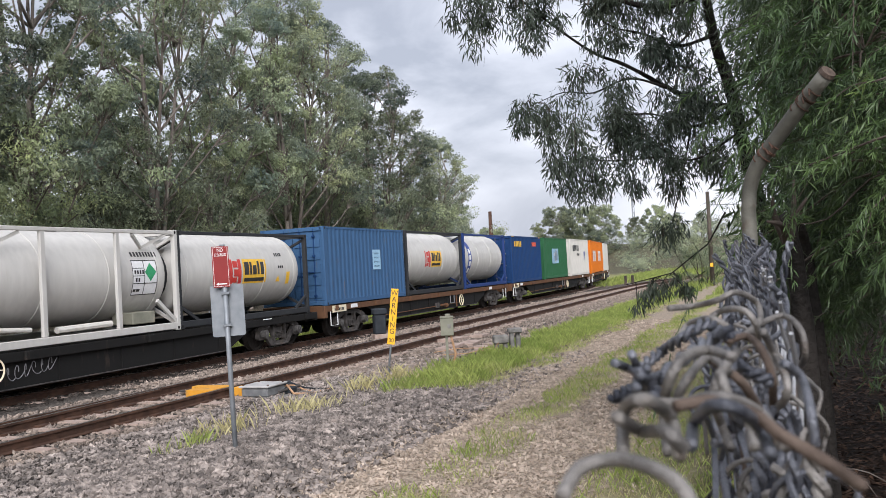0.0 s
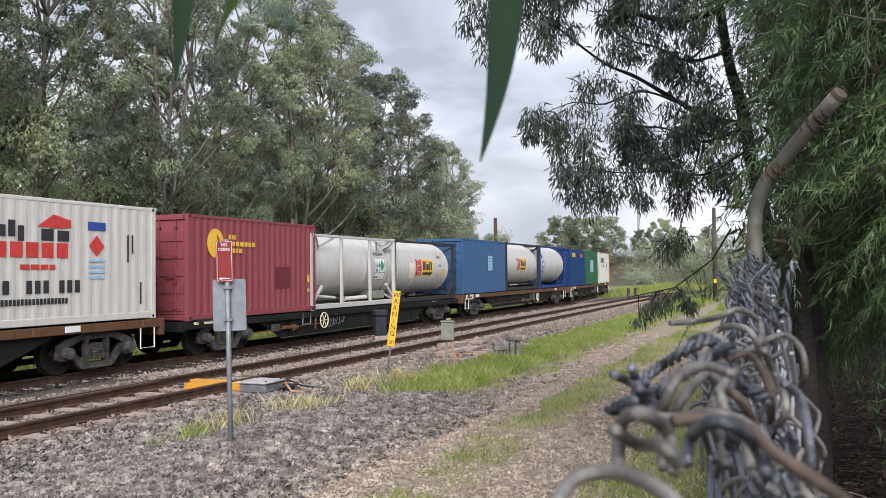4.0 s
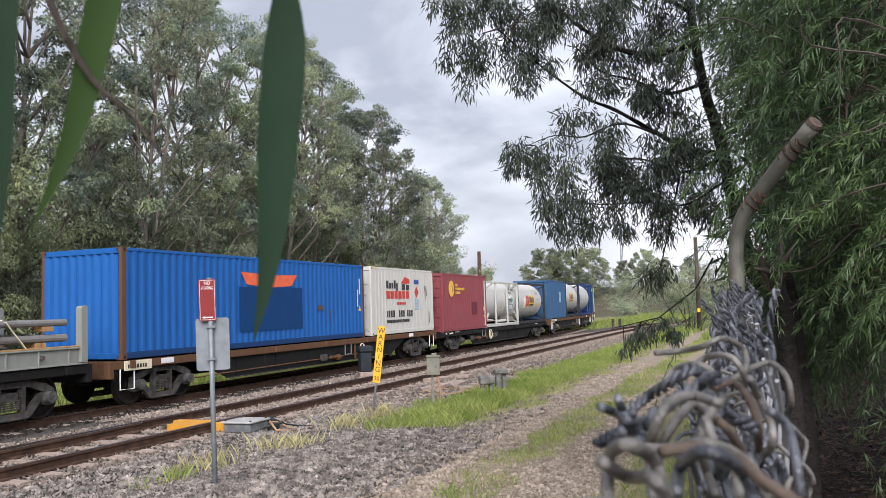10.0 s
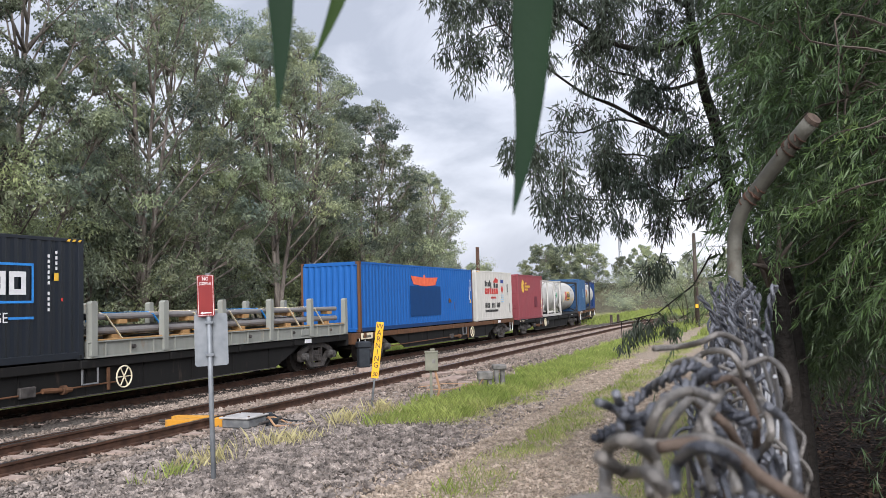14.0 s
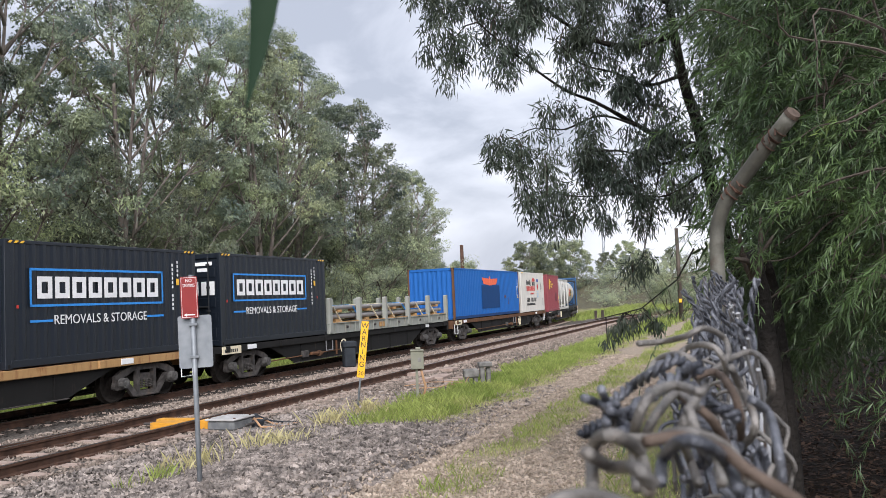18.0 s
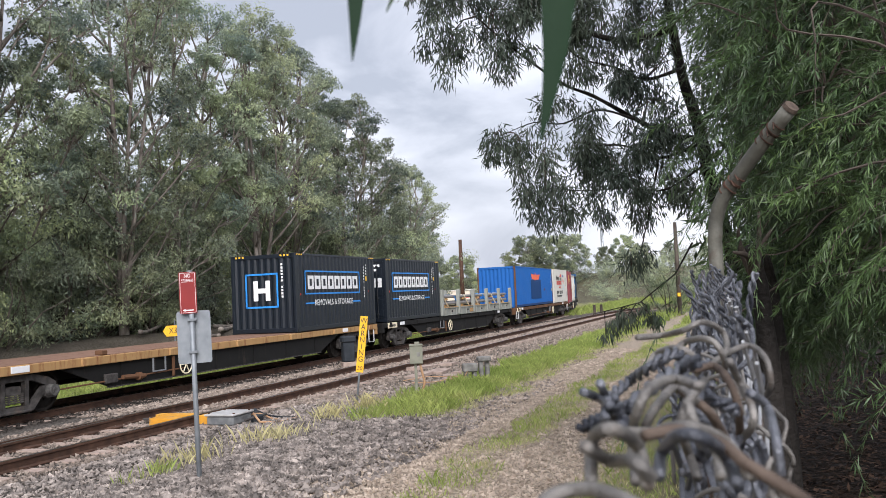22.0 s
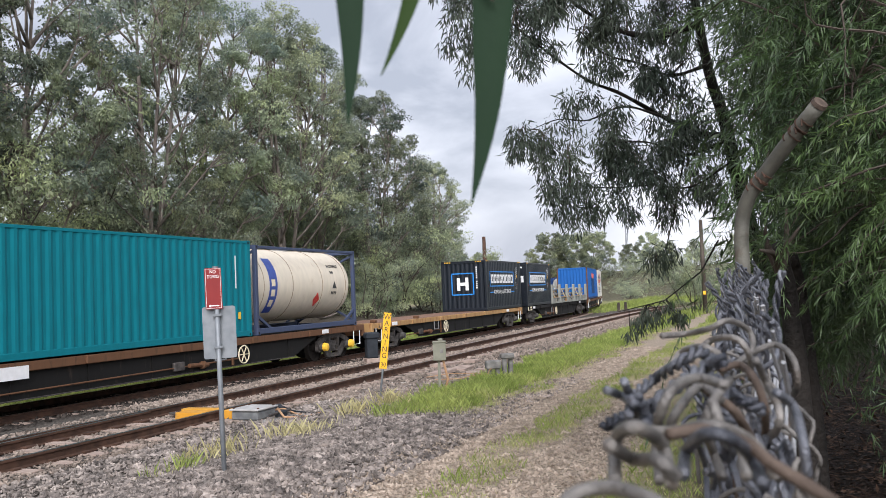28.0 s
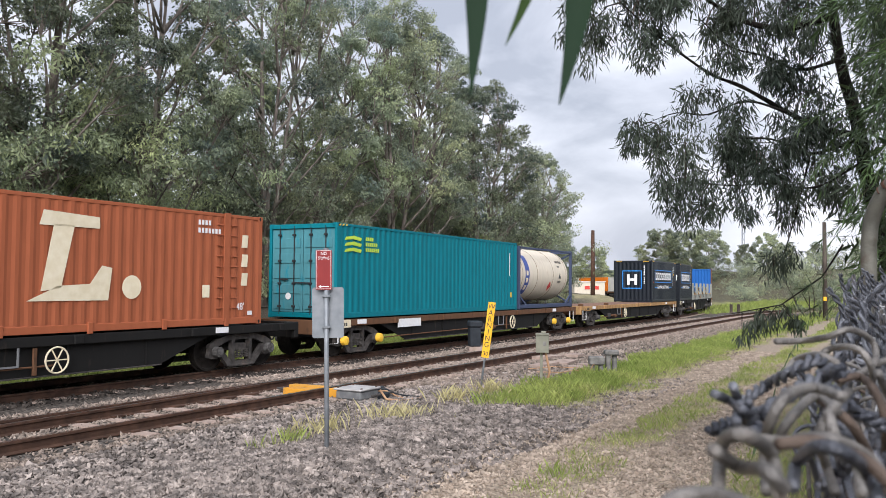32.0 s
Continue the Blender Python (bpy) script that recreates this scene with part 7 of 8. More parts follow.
# warning sign
p = on_ground(10.95, 17.0)
WARN = empty("warning_sign", "narrow yellow warning sign leaning on a thin grey post", "sign")
p.z += 0.14
WARN.matrix_basis = facing(p) @ pose(0, 0, 0, 0, 7.2, 0)
part("post", Shape().tube([(0, 0.02, -0.4), (0, 0.02, 1.65)], 0.022, 10), GALV, WARN, smooth=True)
yb = part("yellow_board", plate(0.15, 1.13, 0.006, 0.008, 0.56), SIGN_YELLOW, WARN)
for i, ch in enumerate("WARNING"):
    write("lettering", ch, 0.155, DECAL_BLACK, yb, 0, -0.005, 1.60 - 0.13 * i, 0, 0.9)
write("lettering", "30", 0.12, DECAL_BLACK, yb, 0, -0.005, 0.64, 0, 0.9)

# cabinet on a post, with a conduit
p = on_ground(6.85, 18.2)
CAB = empty("junction_box", "beige-grey junction box on a post with orange conduit", "junction box")
CAB.matrix_basis = facing(p)
part("post", Shape().box(-0.04, 0.02, -0.02, 0.04, -0.4, 0.75, 0.006), BOX_GREY, CAB)
cb = part("box", Shape().box(-0.13, 0.15, -0.10, 0.12, 0.72, 1.10, 0.012), BOX_GREY, CAB)
part("lid", Shape().box(-0.14, 0.16, -0.11, 0.13, 1.10, 1.14, 0.012).box(-0.02, 0.09, -0.03, 0.06, 1.14, 1.19, 0.01), BOX_GREY, CAB)
part("label_plate", Shape().box(0.02, 0.09, -0.105, -0.099, 0.88, 0.97, 0.001), CONC_GREY, cb)
part("conduit", Shape().tube([(0.08, 0.0, 0.74), (0.13, 0.0, 0.5), (0.17, 0.0, 0.32), (0.12, 0.02, 0.12), (0.02, 0.04, -0.05)], 0.026, 8), HOSE, CAB, "faded orange conduit", True)

# dark bin-like cover on a concrete foot between the tracks
p = on_ground(11.45, 26.7)
BIN = empty("signal_cover", "dark square equipment cover on a concrete foot", "equipment cover")
BIN.matrix_basis = facing(p, 14)
part("foot", Shape().box(-0.2, 0.22, -0.2, 0.2, -0.3, 0.17, 0.015), CONCRETE, BIN)
part("body", Shape().box(-0.17, 0.19, -0.18, 0.18, 0.17, 0.78, 0.03), DARK_PLASTIC, BIN)
part("lid", Shape().box(-0.2, 0.24, -0.21, 0.21, 0.78, 0.98, 0.04), DARK_PLASTIC, BIN)

# concrete marker posts in the grass
p = on_ground(3.22, 20.6)
MARK = empty("concrete_posts", "short concrete trough posts with trailing grey cable", "concrete post")
MARK.matrix_basis = facing(p, 10) @ Matrix.Scale(0.86, 4)
for x in (-0.17, 0.07):
    part("leg", Shape().box(x, x + 0.11, -0.12, 0.12, -0.3, 0.30, 0.02), CONC_GREY, MARK)
part("cap", Shape().box(-0.21, 0.22, -0.16, 0.16, 0.30, 0.54, 0.035), CONC_GREY, MARK)
for x, y, h in ((0.30, 0.12, 0.62), (0.50, 0.2, 0.66), (0.36, 0.42, 0.5)):
    part("post", Shape().box(x, x + 0.13, y, y + 0.15, -0.3, h, 0.025), CONC_GREY, MARK)
part("post_cap", Shape().box(0.27, 0.66, 0.08, 0.40, 0.56, 0.70, 0.03), CONC_GREY, MARK)
part("cable", Shape().tube([(-1.7, -0.3, 0.12), (-1.0, -0.2, 0.10), (-0.6, -0.1, 0.16), (-0.25, -0.15, 0.08), (-0.12, -0.15, 0.3), (0.1, -0.14, 0.5)], 0.014, 6), HOSE, MARK, smooth=True)
part("cable", Shape().tube([(-1.9, 0.1, 0.16), (-1.2, 0.2, 0.22), (-0.5, 0.1, 0.2), (0.0, -0.12, 0.12)], 0.012, 6), HOSE, MARK, smooth=True)

# broken pinkish slabs and trough lids beside the siding
for k, (x, y, w, d, turn) in enumerate(((-2.75, 24.6, 1.5, 0.5, 74), (-2.15, 23.2, 1.3, 0.45, 82), (-2.6, 22.2, 1.1, 0.4, 66), (-1.75, 21.9, 0.9, 0.4, 95), (-1.45, 22.9, 0.8, 0.4, 60), (-2.05, 25.4, 1.0, 0.45, 79))):
    slab = empty("trough_slab", "flat pinkish concrete slab lying on the ballast", "concrete slab", "trough slabs by the siding")
    slab.matrix_basis = pose(x, y, float(height(np.array(x), np.array(y))) + 0.05, 1.5 * math.sin(k * 2.0), 2.0 * math.cos(k * 1.3), turn)
    part("lid", Shape().prism([(-w / 2, -d / 2), (w / 2 - 0.06, -d / 2 + 0.03), (w / 2, d / 2), (-w / 2 + 0.04, d / 2 - 0.02)], "z", -0.05, 0.03), CONCRETE, slab)

# low posts by the far crossing
for az, r in ((-5.4, 66.0), (-5.85, 66.5)):
    p = on_ground(az, r)
    k = empty("stub_post", "short dark weathered post by the track", "post", "stub posts by the track")
    k.matrix_basis = facing(p)
    part("shaft", Shape().box(-0.11, 0.11, -0.1, 0.1, -0.3, 0.85, 0.03), BARK_DARK, k)

# point machine on the near track
ny = 15.2
nx = float(np.interp(ny, NEAR_Y, NEAR_X))
POINT = empty("point_machine", "grey point machine with yellow rod covers beside the near rail", "point machine")
POINT.matrix_basis = pose(nx, ny, NEAR_Z - 0.165, 0, 0, 90 - 15.5)
part("base_plate", Shape().box(-0.42, 0.5, -1.95, -0.85, -0.10, 0.0, 0.02), CONC_GREY, POINT)
part("case", Shape().box(-0.36, 0.24, -1.68, -1.12, 0.0, 0.17, 0.03), BOX_DARK, POINT)
part("case_lid", Shape().box(-0.39, 0.27, -1.71, -1.09, 0.17, 0.205, 0.015), LID_GREY, POINT)
for k, (x0, x1) in enumerate(((0.34, 0.9), (0.28, 0.75), (0.40, 1.05))):
    part("loose_cable", Shape().tube(smooth_line([(x0, -1.45 - 0.14 * k, 0.10), (x0 + 0.12, -1.62 - 0.12 * k, 0.16 - 0.05 * k), (0.5 * (x0 + x1), -1.85 - 0.1 * k, 0.0), (x1, -1.80 - 0.2 * k, -0.04), (x1 + 0.25, -1.6 - 0.1 * k, -0.05)], 4), 0.016, 6), HOSE if k == 1 else DARK_PLASTIC, POINT, smooth=True)
part("cable_gland", Shape().box(0.30, 0.52, -1.74, -1.60, -0.05, 0.10, 0.02).tube([(0.41, -1.67, 0.10), (0.41, -1.67, 0.15)], 0.06, 10), DARK_PLASTIC, POINT)
for x, y in ((-0.3, -1.66), (0.18, -1.66), (-0.3, -1.14), (0.18, -1.14)):
    part("lid_bolt", Shape().tube([(x, y, 0.2), (x, y, 0.222)], 0.022, 6), RAIL_SIDE, POINT)
part("motor", Shape().tube([(0.3, -1.5, 0.09), (0.62, -1.5, 0.09)], 0.085, 12).box(0.34, 0.56, -1.6, -1.4, -0.02, 0.08, 0.02), DARK_PLASTIC, POINT)
part("junction", Shape().box(0.05, 0.25, -1.92, -1.76, 0.0, 0.12, 0.02), DARK_PLASTIC, POINT)
part("crank_rod", Shape().tube([(-0.2, -1.82, 0.08), (0.45, -1.85, 0.1)], 0.024, 8), BOGIE, POINT)
part("detector_rod", Shape().tube([(-0.05, -1.12, 0.06), (-0.05, 0.5, 0.06)], 0.025, 8), BOGIE, POINT)
part("yellow_cover", Shape().prism([(-0.52, -0.62), (-0.16, -0.62), (-0.16, -0.02), (-0.52, -0.02)], "z", 0.0, 0.15), YELLOW_PAINT, POINT, "yellow rod cover between the rails")
part("yellow_cover", Shape().prism([(0.0, -0.62), (0.27, -0.62), (0.23, 0.30), (0.04, 0.30)], "z", 0.0, 0.135), YELLOW_PAINT, POINT, "yellow rod cover between the rails")
part("yellow_cover", Shape().box(-0.2, 0.06, -1.06, -0.84, 0.0, 0.16, 0.01), YELLOW_PAINT, POINT, "yellow rod cover outside the rail")
part("cable", Shape().tube([(0.1, -1.8, 0.16), (0.0, -2.0, 0.02), (0.3, -2.15, -0.03), (0.9, -2.2, -0.04), (1.3, -2.0, -0.05)], 0.022, 6), HOSE, POINT, "orange cable on the ballast", True)
for k in range(7):
    part("slide_chair", Shape().box(-0.9 - 0.62 * k, -0.68 - 0.62 * k, 0.42, 0.62, 0.0, 0.045, 0.01), RAIL_SIDE, POINT)

# speed board across the main line
p = on_ground(22.7, 36.0)
p.z += 0.42
BOARD = empty("speed_board", "yellow arrow-ended speed board on a thin post", "sign")
BOARD.matrix_basis = facing(p)
part("post", Shape().tube([(0.05, 0.03, -0.9), (0.05, 0.03, 1.15)], 0.025, 8), GALV, BOARD)
part("board", Shape().prism([(-0.42, 0.72), (-0.28, 0.50), (0.42, 0.50), (0.42, 0.94), (-0.28, 0.94)], "y", -0.006, 0.006), SIGN_YELLOW, BOARD)
write("lettering", "X35", 0.34, DECAL_BLACK, BOARD, 0.05, -0.01, 0.72, 0, 0.8)

# far poles
for az, r, top in ((3.45, 106.0, 3.75), (-10.95, 60.0, 4.1)):
    p = on_ground(az, r)
    k = empty("timber_pole", "weathered brown timber pole standing alone" if az > 0 else "dark timber pole with cross wires beside the track", "pole")
    k.matrix_basis = pose(p.x, p.y, p.z)
    h = EYE.z + r * math.tan(radians(top)) - p.z
    part("shaft", Shape().tube([(0, 0, -0.5), (0, 0, h * 0.5), (0, 0, h)], [0.30 if az > 0 else 0.15, 0.27 if az > 0 else 0.14, 0.22 if az > 0 else 0.12], 10), RAIL_SIDE if az > 0 else BARK_DARK, k, smooth=True)
    if az < 0:
        part("marker_plate", Shape().box(-0.14, 0.06, -0.2, -0.16, h * 0.2, h * 0.24, 0.01), SIGN_YELLOW, k)
        part("wire", Shape().tube([(0.1, 0, h * 0.86), (6, 0.5, h * 0.82), (14, 1.0, h * 0.86)], 0.012, 4, False), WAGON_DARK, k)

# a hut and a thin mast, far off
p = on_ground(3.75, 150.0)
HUT = empty("site_hut", "low cream hut with red marks, far beyond the track", "hut")
HUT.matrix_basis = facing(p, 12)
part("wall", Shape().box(-2.7, 2.7, -1.2, 1.2, 0.2, 3.0, 0.05), CREAM, HUT)
part("roof", Shape().box(-2.85, 2.85, -1.35, 1.35, 3.0, 3.15, 0.04), WHITE, HUT)
part("base", Shape().box(-2.6, 2.6, -1.1, 1.1, -0.6, 0.2, 0.03), WAGON_DARK, HUT)
for x in (-0.9, 0.7):
    part("sign_board", Shape().box(x, x + 0.9, -1.23, -1.19, 1.7, 2.3, 0.01), DECAL_RED, HUT)
p = on_ground(-6.15, 190.0)
MAST = empty("lattice_mast", "thin grey mast on the skyline", "mast")
MAST.matrix_basis = pose(p.x, p.y, p.z)
h = EYE.z + 190.0 * math.tan(radians(5.5)) - p.z
for x, y in ((-0.3, -0.3), (0.3, -0.3), (0.0, 0.35)):
    part("leg", Shape().tube([(x, y, -1), (x * 0.6, y * 0.6, h)], 0.07, 5), GALV, MAST)
for k in range(12):
    w = 0.3 - 0.12 * k / 12
    part("brace", Shape().bar((-w, -w, h * k / 12), (w, -w, h * (k + 1) / 12), 0.06, 0.06), GALV, MAST)
p = on_ground(-10.2, 62.0)
copy_thing(BUSHES[0], pose(p.x, p.y, p.z - 0.2, 0, 0, 60) @ Matrix.Scale(0.95 / BUSHES[0].scale[0], 4))

# ---- the fence ----
FENCE_X, FENCE_SLOPE = 0.03, 0.2304


def fence_at(d, z):
    """A place on the fence d metres along it from beside the standing point."""
    c = 1 / math.sqrt(1 + FENCE_SLOPE**2)
    return Vector((FENCE_X + FENCE_SLOPE * c * d, c * d, z))


FENCE = empty("chain_link_fence", "old chain-link fence with a ragged bent-over top and cranked pipe post", "fence")
pb = sight(-13.4, 1.6, 2.75)
foot = Vector((pb.x, pb.y, -0.3))
crank = [foot, Vector((pb.x, pb.y, 1.6)), pb, sight(-13.45, 3.0, 2.75), sight(-13.6, 4.2, 2.75), sight(-14.1, 5.5, 2.73), sight(-14.96, 6.6, 2.71), sight(-16.86, 8.91, 2.65), sight(-18.45, 10.68, 2.60)]
part("cranked_post", Shape().tube(smooth_line(crank, 3), 0.0222, 16), PIPE, FENCE, "dull galvanised pipe post bent at the top", True)
part("pipe_end", Shape().tube([crank[-1], crank[-1] + (crank[-1] - crank[-2]).normalized() * 0.012], [0.0235, 0.0215], 14), WIRE_RUST, FENCE, "rusty open pipe end")
for k, (m, q) in enumerate(((0.2, 5), (0.5, 5), (0.9, 6), (0.15, 7))):
    c0 = crank[q].lerp(crank[q + 1], m)
    d = (crank[q + 1] - crank[q]).normalized()
    a = d.cross(Vector((0, 0, 1))).normalized()
    b = a.cross(d)
    coil = [c0 + d * 0.004 * w + 0.0240 * (math.cos(w) * a + math.sin(w) * b) for w in (0.5 * j for j in range(0, 26))]
    coil.append(coil[-1] + b * -0.03 + a * 0.02)
    part("wire_tie", Shape().tube(coil, 0.0023, 6), RAIL_SIDE, FENCE, "brown weathered wire tie")

rng = np.random.default_rng(91)
TOP = 2.0


def strand(points, r=0.0018, rust=False):
    return Shape().tube(points, r, 6), (WIRE_RUST if rust else WIRE)


# the mesh: zigzag wires that hook into each other, from the post towards the standing point
pitch, cell = 0.055, 0.058
count = int(2.2 / pitch)
for i in range(count):
    d0 = 0.60 + i * pitch
    pts, z, k = [], TOP + 0.02 - 0.05 * max(0, 1.0 - d0), 0
    low = 1.1 if d0 > 1 else 1.5
    while z > low:
        e = 1 if k % 2 else -1
        p = fence_at(d0 + e * pitch * 0.52, z) + Vector((0.004 * e, 0, 0))
        pts.append(p + Vector(rng.normal(0, 0.0025, 3)))
        z -= cell
        k += 1
    part("mesh_wire", Shape().tube(pts, 0.0015, 6), WIRE_PALE, FENCE)

left = Vector((-1, 0.23, 0)).normalized()
along = Vector((FENCE_SLOPE, 1, 0)).normalized()
up = Vector((0, 0, 1))


def twist(line, r, gap, turns):
    """Two wires wound round each other along a line."""
    P, out = [Vector(p) for p in line], []
    n = len(P)
    for ph in (0, math.pi):
        pts, ref = [], Vector((0.3, 0.2, 1))
        for i, p in enumerate(P):
            d = (P[min(i + 1, n - 1)] - P[max(i - 1, 0)]).normalized()
            a = d.cross(ref).normalized()
            b = a.cross(d)
            w = ph + turns * 2 * math.pi * i / (n - 1)
            pts.append(p + gap * (math.cos(w) * a + math.sin(w) * b))
        out.append(Shape().tube(pts, r, 6))
    return out


# a torn flap of the mesh that hangs on the road side
for i in range(30):
    d0 = 0.46 + i * 0.05
    pts, z, k = [], TOP - 0.045 + 0.02 * d0, 0
    while z > TOP - 0.12 - 0.24 * d0:
        e = 1 if k % 2 else -1
        pts.append(fence_at(d0 + e * 0.026, z) + left * (0.046 + 0.012 * math.sin(2.3 * i) + 0.004 * e) + Vector(rng.normal(0, 0.003, 3)))
        z -= 0.03
        k += 1
    if len(pts) > 2:
        s, m = strand(pts, 0.0019)
        part("mesh_wire", s, m, FENCE)

# twisted barbs along the top, in a thick row near the post
for i in range(46):
    k = i / 45
    d0 = 0.78 + 1.85 * k
    base = fence_at(d0, TOP - 0.045 + 0.055 * k + rng.normal(0, 0.012)) + left * d0 * rng.uniform(-0.012, 0.058 - 0.045 * k)
    tilt = (up + left * rng.uniform(-0.14, 0.3) + along * rng.uniform(-0.5, 0.4)).normalized()
    ln = rng.uniform(0.045, 0.085) * (0.8 + 0.5 * k)
    line = smooth_line([base - up * 0.02, base + tilt * ln * 0.5 + left * rng.normal(0, 0.007), base + tilt * ln + left * rng.normal(0, 0.008)], 11)
    for s in twist(line, 0.0025, 0.0029, ln * 32):
        part("twisted_barb", s, WIRE, FENCE)

# upright twisted ends inside the tangle, below the loops
for i in range(34):
    d0 = 0.40 + 0.5 * (i / 33)
    base = fence_at(d0, TOP - 0.14 + rng.uniform(0, 0.06)) + left * d0 * rng.uniform(0.01, 0.085)
    tilt = (up + left * rng.uniform(-0.3, 0.3) + along * rng.uniform(-0.3, 0.3)).normalized()
    ln = rng.uniform(0.04, 0.075)
    line = smooth_line([base, base + tilt * ln * 0.5 + left * rng.normal(0, 0.004), base + tilt * ln], 9)
    for s in twist(line, 0.0021, 0.0023, ln * 38):
        part("twisted_wire", s, WIRE if i % 3 else WIRE_LOOP, FENCE)

# smaller loops bent over among them
for i in range(26):
    k = i / 25
    d0 = 0.42 + 0.55 * k
    c0 = fence_at(d0, TOP - 0.07 + 0.045 * k - rng.uniform(0, 0.04)) + left * d0 * rng.uniform(0.0, 0.08)
    rad = rng.uniform(0.014, 0.024) * (0.5 + 0.9 * d0)
    ax1 = (left * rng.uniform(0.5, 1) + along * rng.normal(0, 0.5)).normalized()
    ax2 = (up + along * rng.normal(0, 0.4) + left * rng.normal(0, 0.25)).normalized()
    a0, span = rng.uniform(2.6, 4.0), rng.uniform(2.8, 4.4)
    pts = [c0 + rad * (math.cos(a0 - span * j / 10) * ax1 + math.sin(a0 - span * j / 10) * ax2) + along * 0.012 * j / 10 for j in range(11)]
    pts = [pts[0] - up * 0.035 + left * rng.normal(0, 0.006)] + pts + [pts[-1] - up * rng.uniform(0.015, 0.045) + left * rng.normal(0, 0.006)]
    part("bent_wire", Shape().tube(smooth_line(pts, 3), 0.0017, 7), (WIRE_LOOP, WIRE, WIRE_LOOP, WIRE_RUST)[i % 4 if i % 8 != 3 else 0], FENCE, smooth=True)

# the larger bent wires: metres along the fence, out over the road, and up
def bent(kind, *bends):
    line = smooth_line([fence_at(d, z) + left * s for d, s, z in bends], 7)
    if kind == "twisted":
        for s in twist(line, 0.0019, 0.0021, sum((a - b).length for a, b in zip(line, line[1:])) * 55):
            part("twisted_wire", s, WIRE, FENCE, smooth=True)
    else:
        part("bent_wire", Shape().tube(line, 0.0022, 8), {"grey": WIRE_LOOP, "dark": WIRE, "rusty": WIRE_RUST}[kind], FENCE, smooth=True)


bent("grey", (0.610, 0.082, 2.013), (0.630, 0.066, 2.013), (0.600, 0.049, 2.018), (0.602, 0.036, 2.023), (0.632, 0.023, 2.014), (0.610, 0.022, 2.002), (0.592, 0.033, 1.994))
bent("grey", (0.549, 0.073, 1.994), (0.569, 0.067, 2.004), (0.539, 0.052, 2.010), (0.540, 0.041, 2.003), (0.569, 0.041, 1.986), (0.546, 0.044, 1.972))
bent("twisted", (0.506, 0.090, 1.986), (0.527, 0.080, 1.992), (0.497, 0.066, 2.002), (0.500, 0.053, 2.010), (0.530, 0.045, 2.002))
bent("rusty", (0.491, 0.041, 2.001), (0.510, 0.030, 2.001), (0.478, 0.023, 1.996), (0.477, 0.019, 1.981), (0.504, 0.019, 1.959))
bent("rusty", (0.410, 0.060, 2.003), (0.429, 0.052, 2.000), (0.398, 0.042, 1.998), (0.398, 0.033, 1.990), (0.426, 0.026, 1.972))
bent("grey", (0.611, 0.023, 2.000), (0.630, 0.006, 2.004), (0.598, -0.003, 1.997), (0.597, -0.005, 1.980), (0.626, -0.001, 1.967), (0.606, 0.008, 1.968))
bent("grey", (0.491, 0.022, 2.006), (0.509, 0.016, 1.990), (0.476, 0.012, 1.981), (0.476, 0.013, 1.971), (0.504, 0.019, 1.959))
bent("dark", (0.410, 0.015, 1.998), (0.427, 0.007, 1.989), (0.394, 0.006, 1.980), (0.392, 0.005, 1.964))
bent("grey", (0.351, 0.036, 2.008), (0.370, 0.047, 2.009), (0.338, 0.055, 2.009), (0.337, 0.061, 1.998), (0.365, 0.066, 1.981), (0.341, 0.063, 1.971))
bent("grey", (0.390, 0.039, 1.997), (0.409, 0.048, 2.001), (0.377, 0.055, 1.997), (0.376, 0.061, 1.987), (0.403, 0.067, 1.970))
bent("twisted", (0.403, 0.093, 1.983), (0.423, 0.086, 1.984), (0.395, 0.072, 1.992), (0.398, 0.059, 2.002), (0.430, 0.047, 2.008), (0.410, 0.037, 2.013))
bent("dark", (0.386, 0.089, 2.002), (0.405, 0.085, 1.997), (0.375, 0.075, 1.997))
bent("dark", (0.387, 0.081, 2.006), (0.405, 0.081, 1.996), (0.374, 0.078, 1.992))
bent("twisted", (0.377, 0.075, 2.000), (0.395, 0.073, 1.989), (0.364, 0.070, 1.988))
bent("grey", (0.254, 0.068, 1.990), (0.275, 0.070, 1.999), (0.245, 0.062, 2.008), (0.247, 0.057, 2.007), (0.277, 0.055, 1.997), (0.254, 0.051, 1.990))
bent("grey", (0.246, 0.068, 2.003), (0.265, 0.063, 1.995), (0.235, 0.053, 2.001), (0.236, 0.048, 1.996))
bent("grey", (0.317, 0.065, 1.995), (0.336, 0.055, 1.992), (0.306, 0.045, 1.999), (0.308, 0.036, 1.998), (0.337, 0.027, 1.988), (0.314, 0.019, 1.980))
bent("dark", (0.276, 0.049, 1.988), (0.296, 0.049, 1.992), (0.267, 0.041, 2.003), (0.268, 0.033, 2.001), (0.297, 0.028, 1.990), (0.275, 0.025, 1.986))
bent("grey", (0.384, 0.040, 1.964), (0.404, 0.044, 1.971), (0.376, 0.046, 1.988), (0.379, 0.041, 1.999), (0.410, 0.035, 2.004))
bent("grey", (0.345, 0.030, 1.973), (0.366, 0.032, 1.982), (0.336, 0.038, 1.994), (0.339, 0.041, 2.004))
bent("twisted", (0.423, 0.047, 1.958), (0.443, 0.040, 1.960), (0.415, 0.035, 1.979), (0.418, 0.040, 1.990), (0.450, 0.037, 1.999))
bent("grey", (0.590, 0.062, 1.997), (0.611, 0.049, 2.009), (0.580, 0.032, 2.012), (0.580, 0.024, 2.000), (0.609, 0.024, 1.982))
bent("dark", (0.743, 0.011, 2.022), (0.760, -0.002, 2.008), (0.728, 0.002, 1.988), (0.728, 0.013, 1.977))
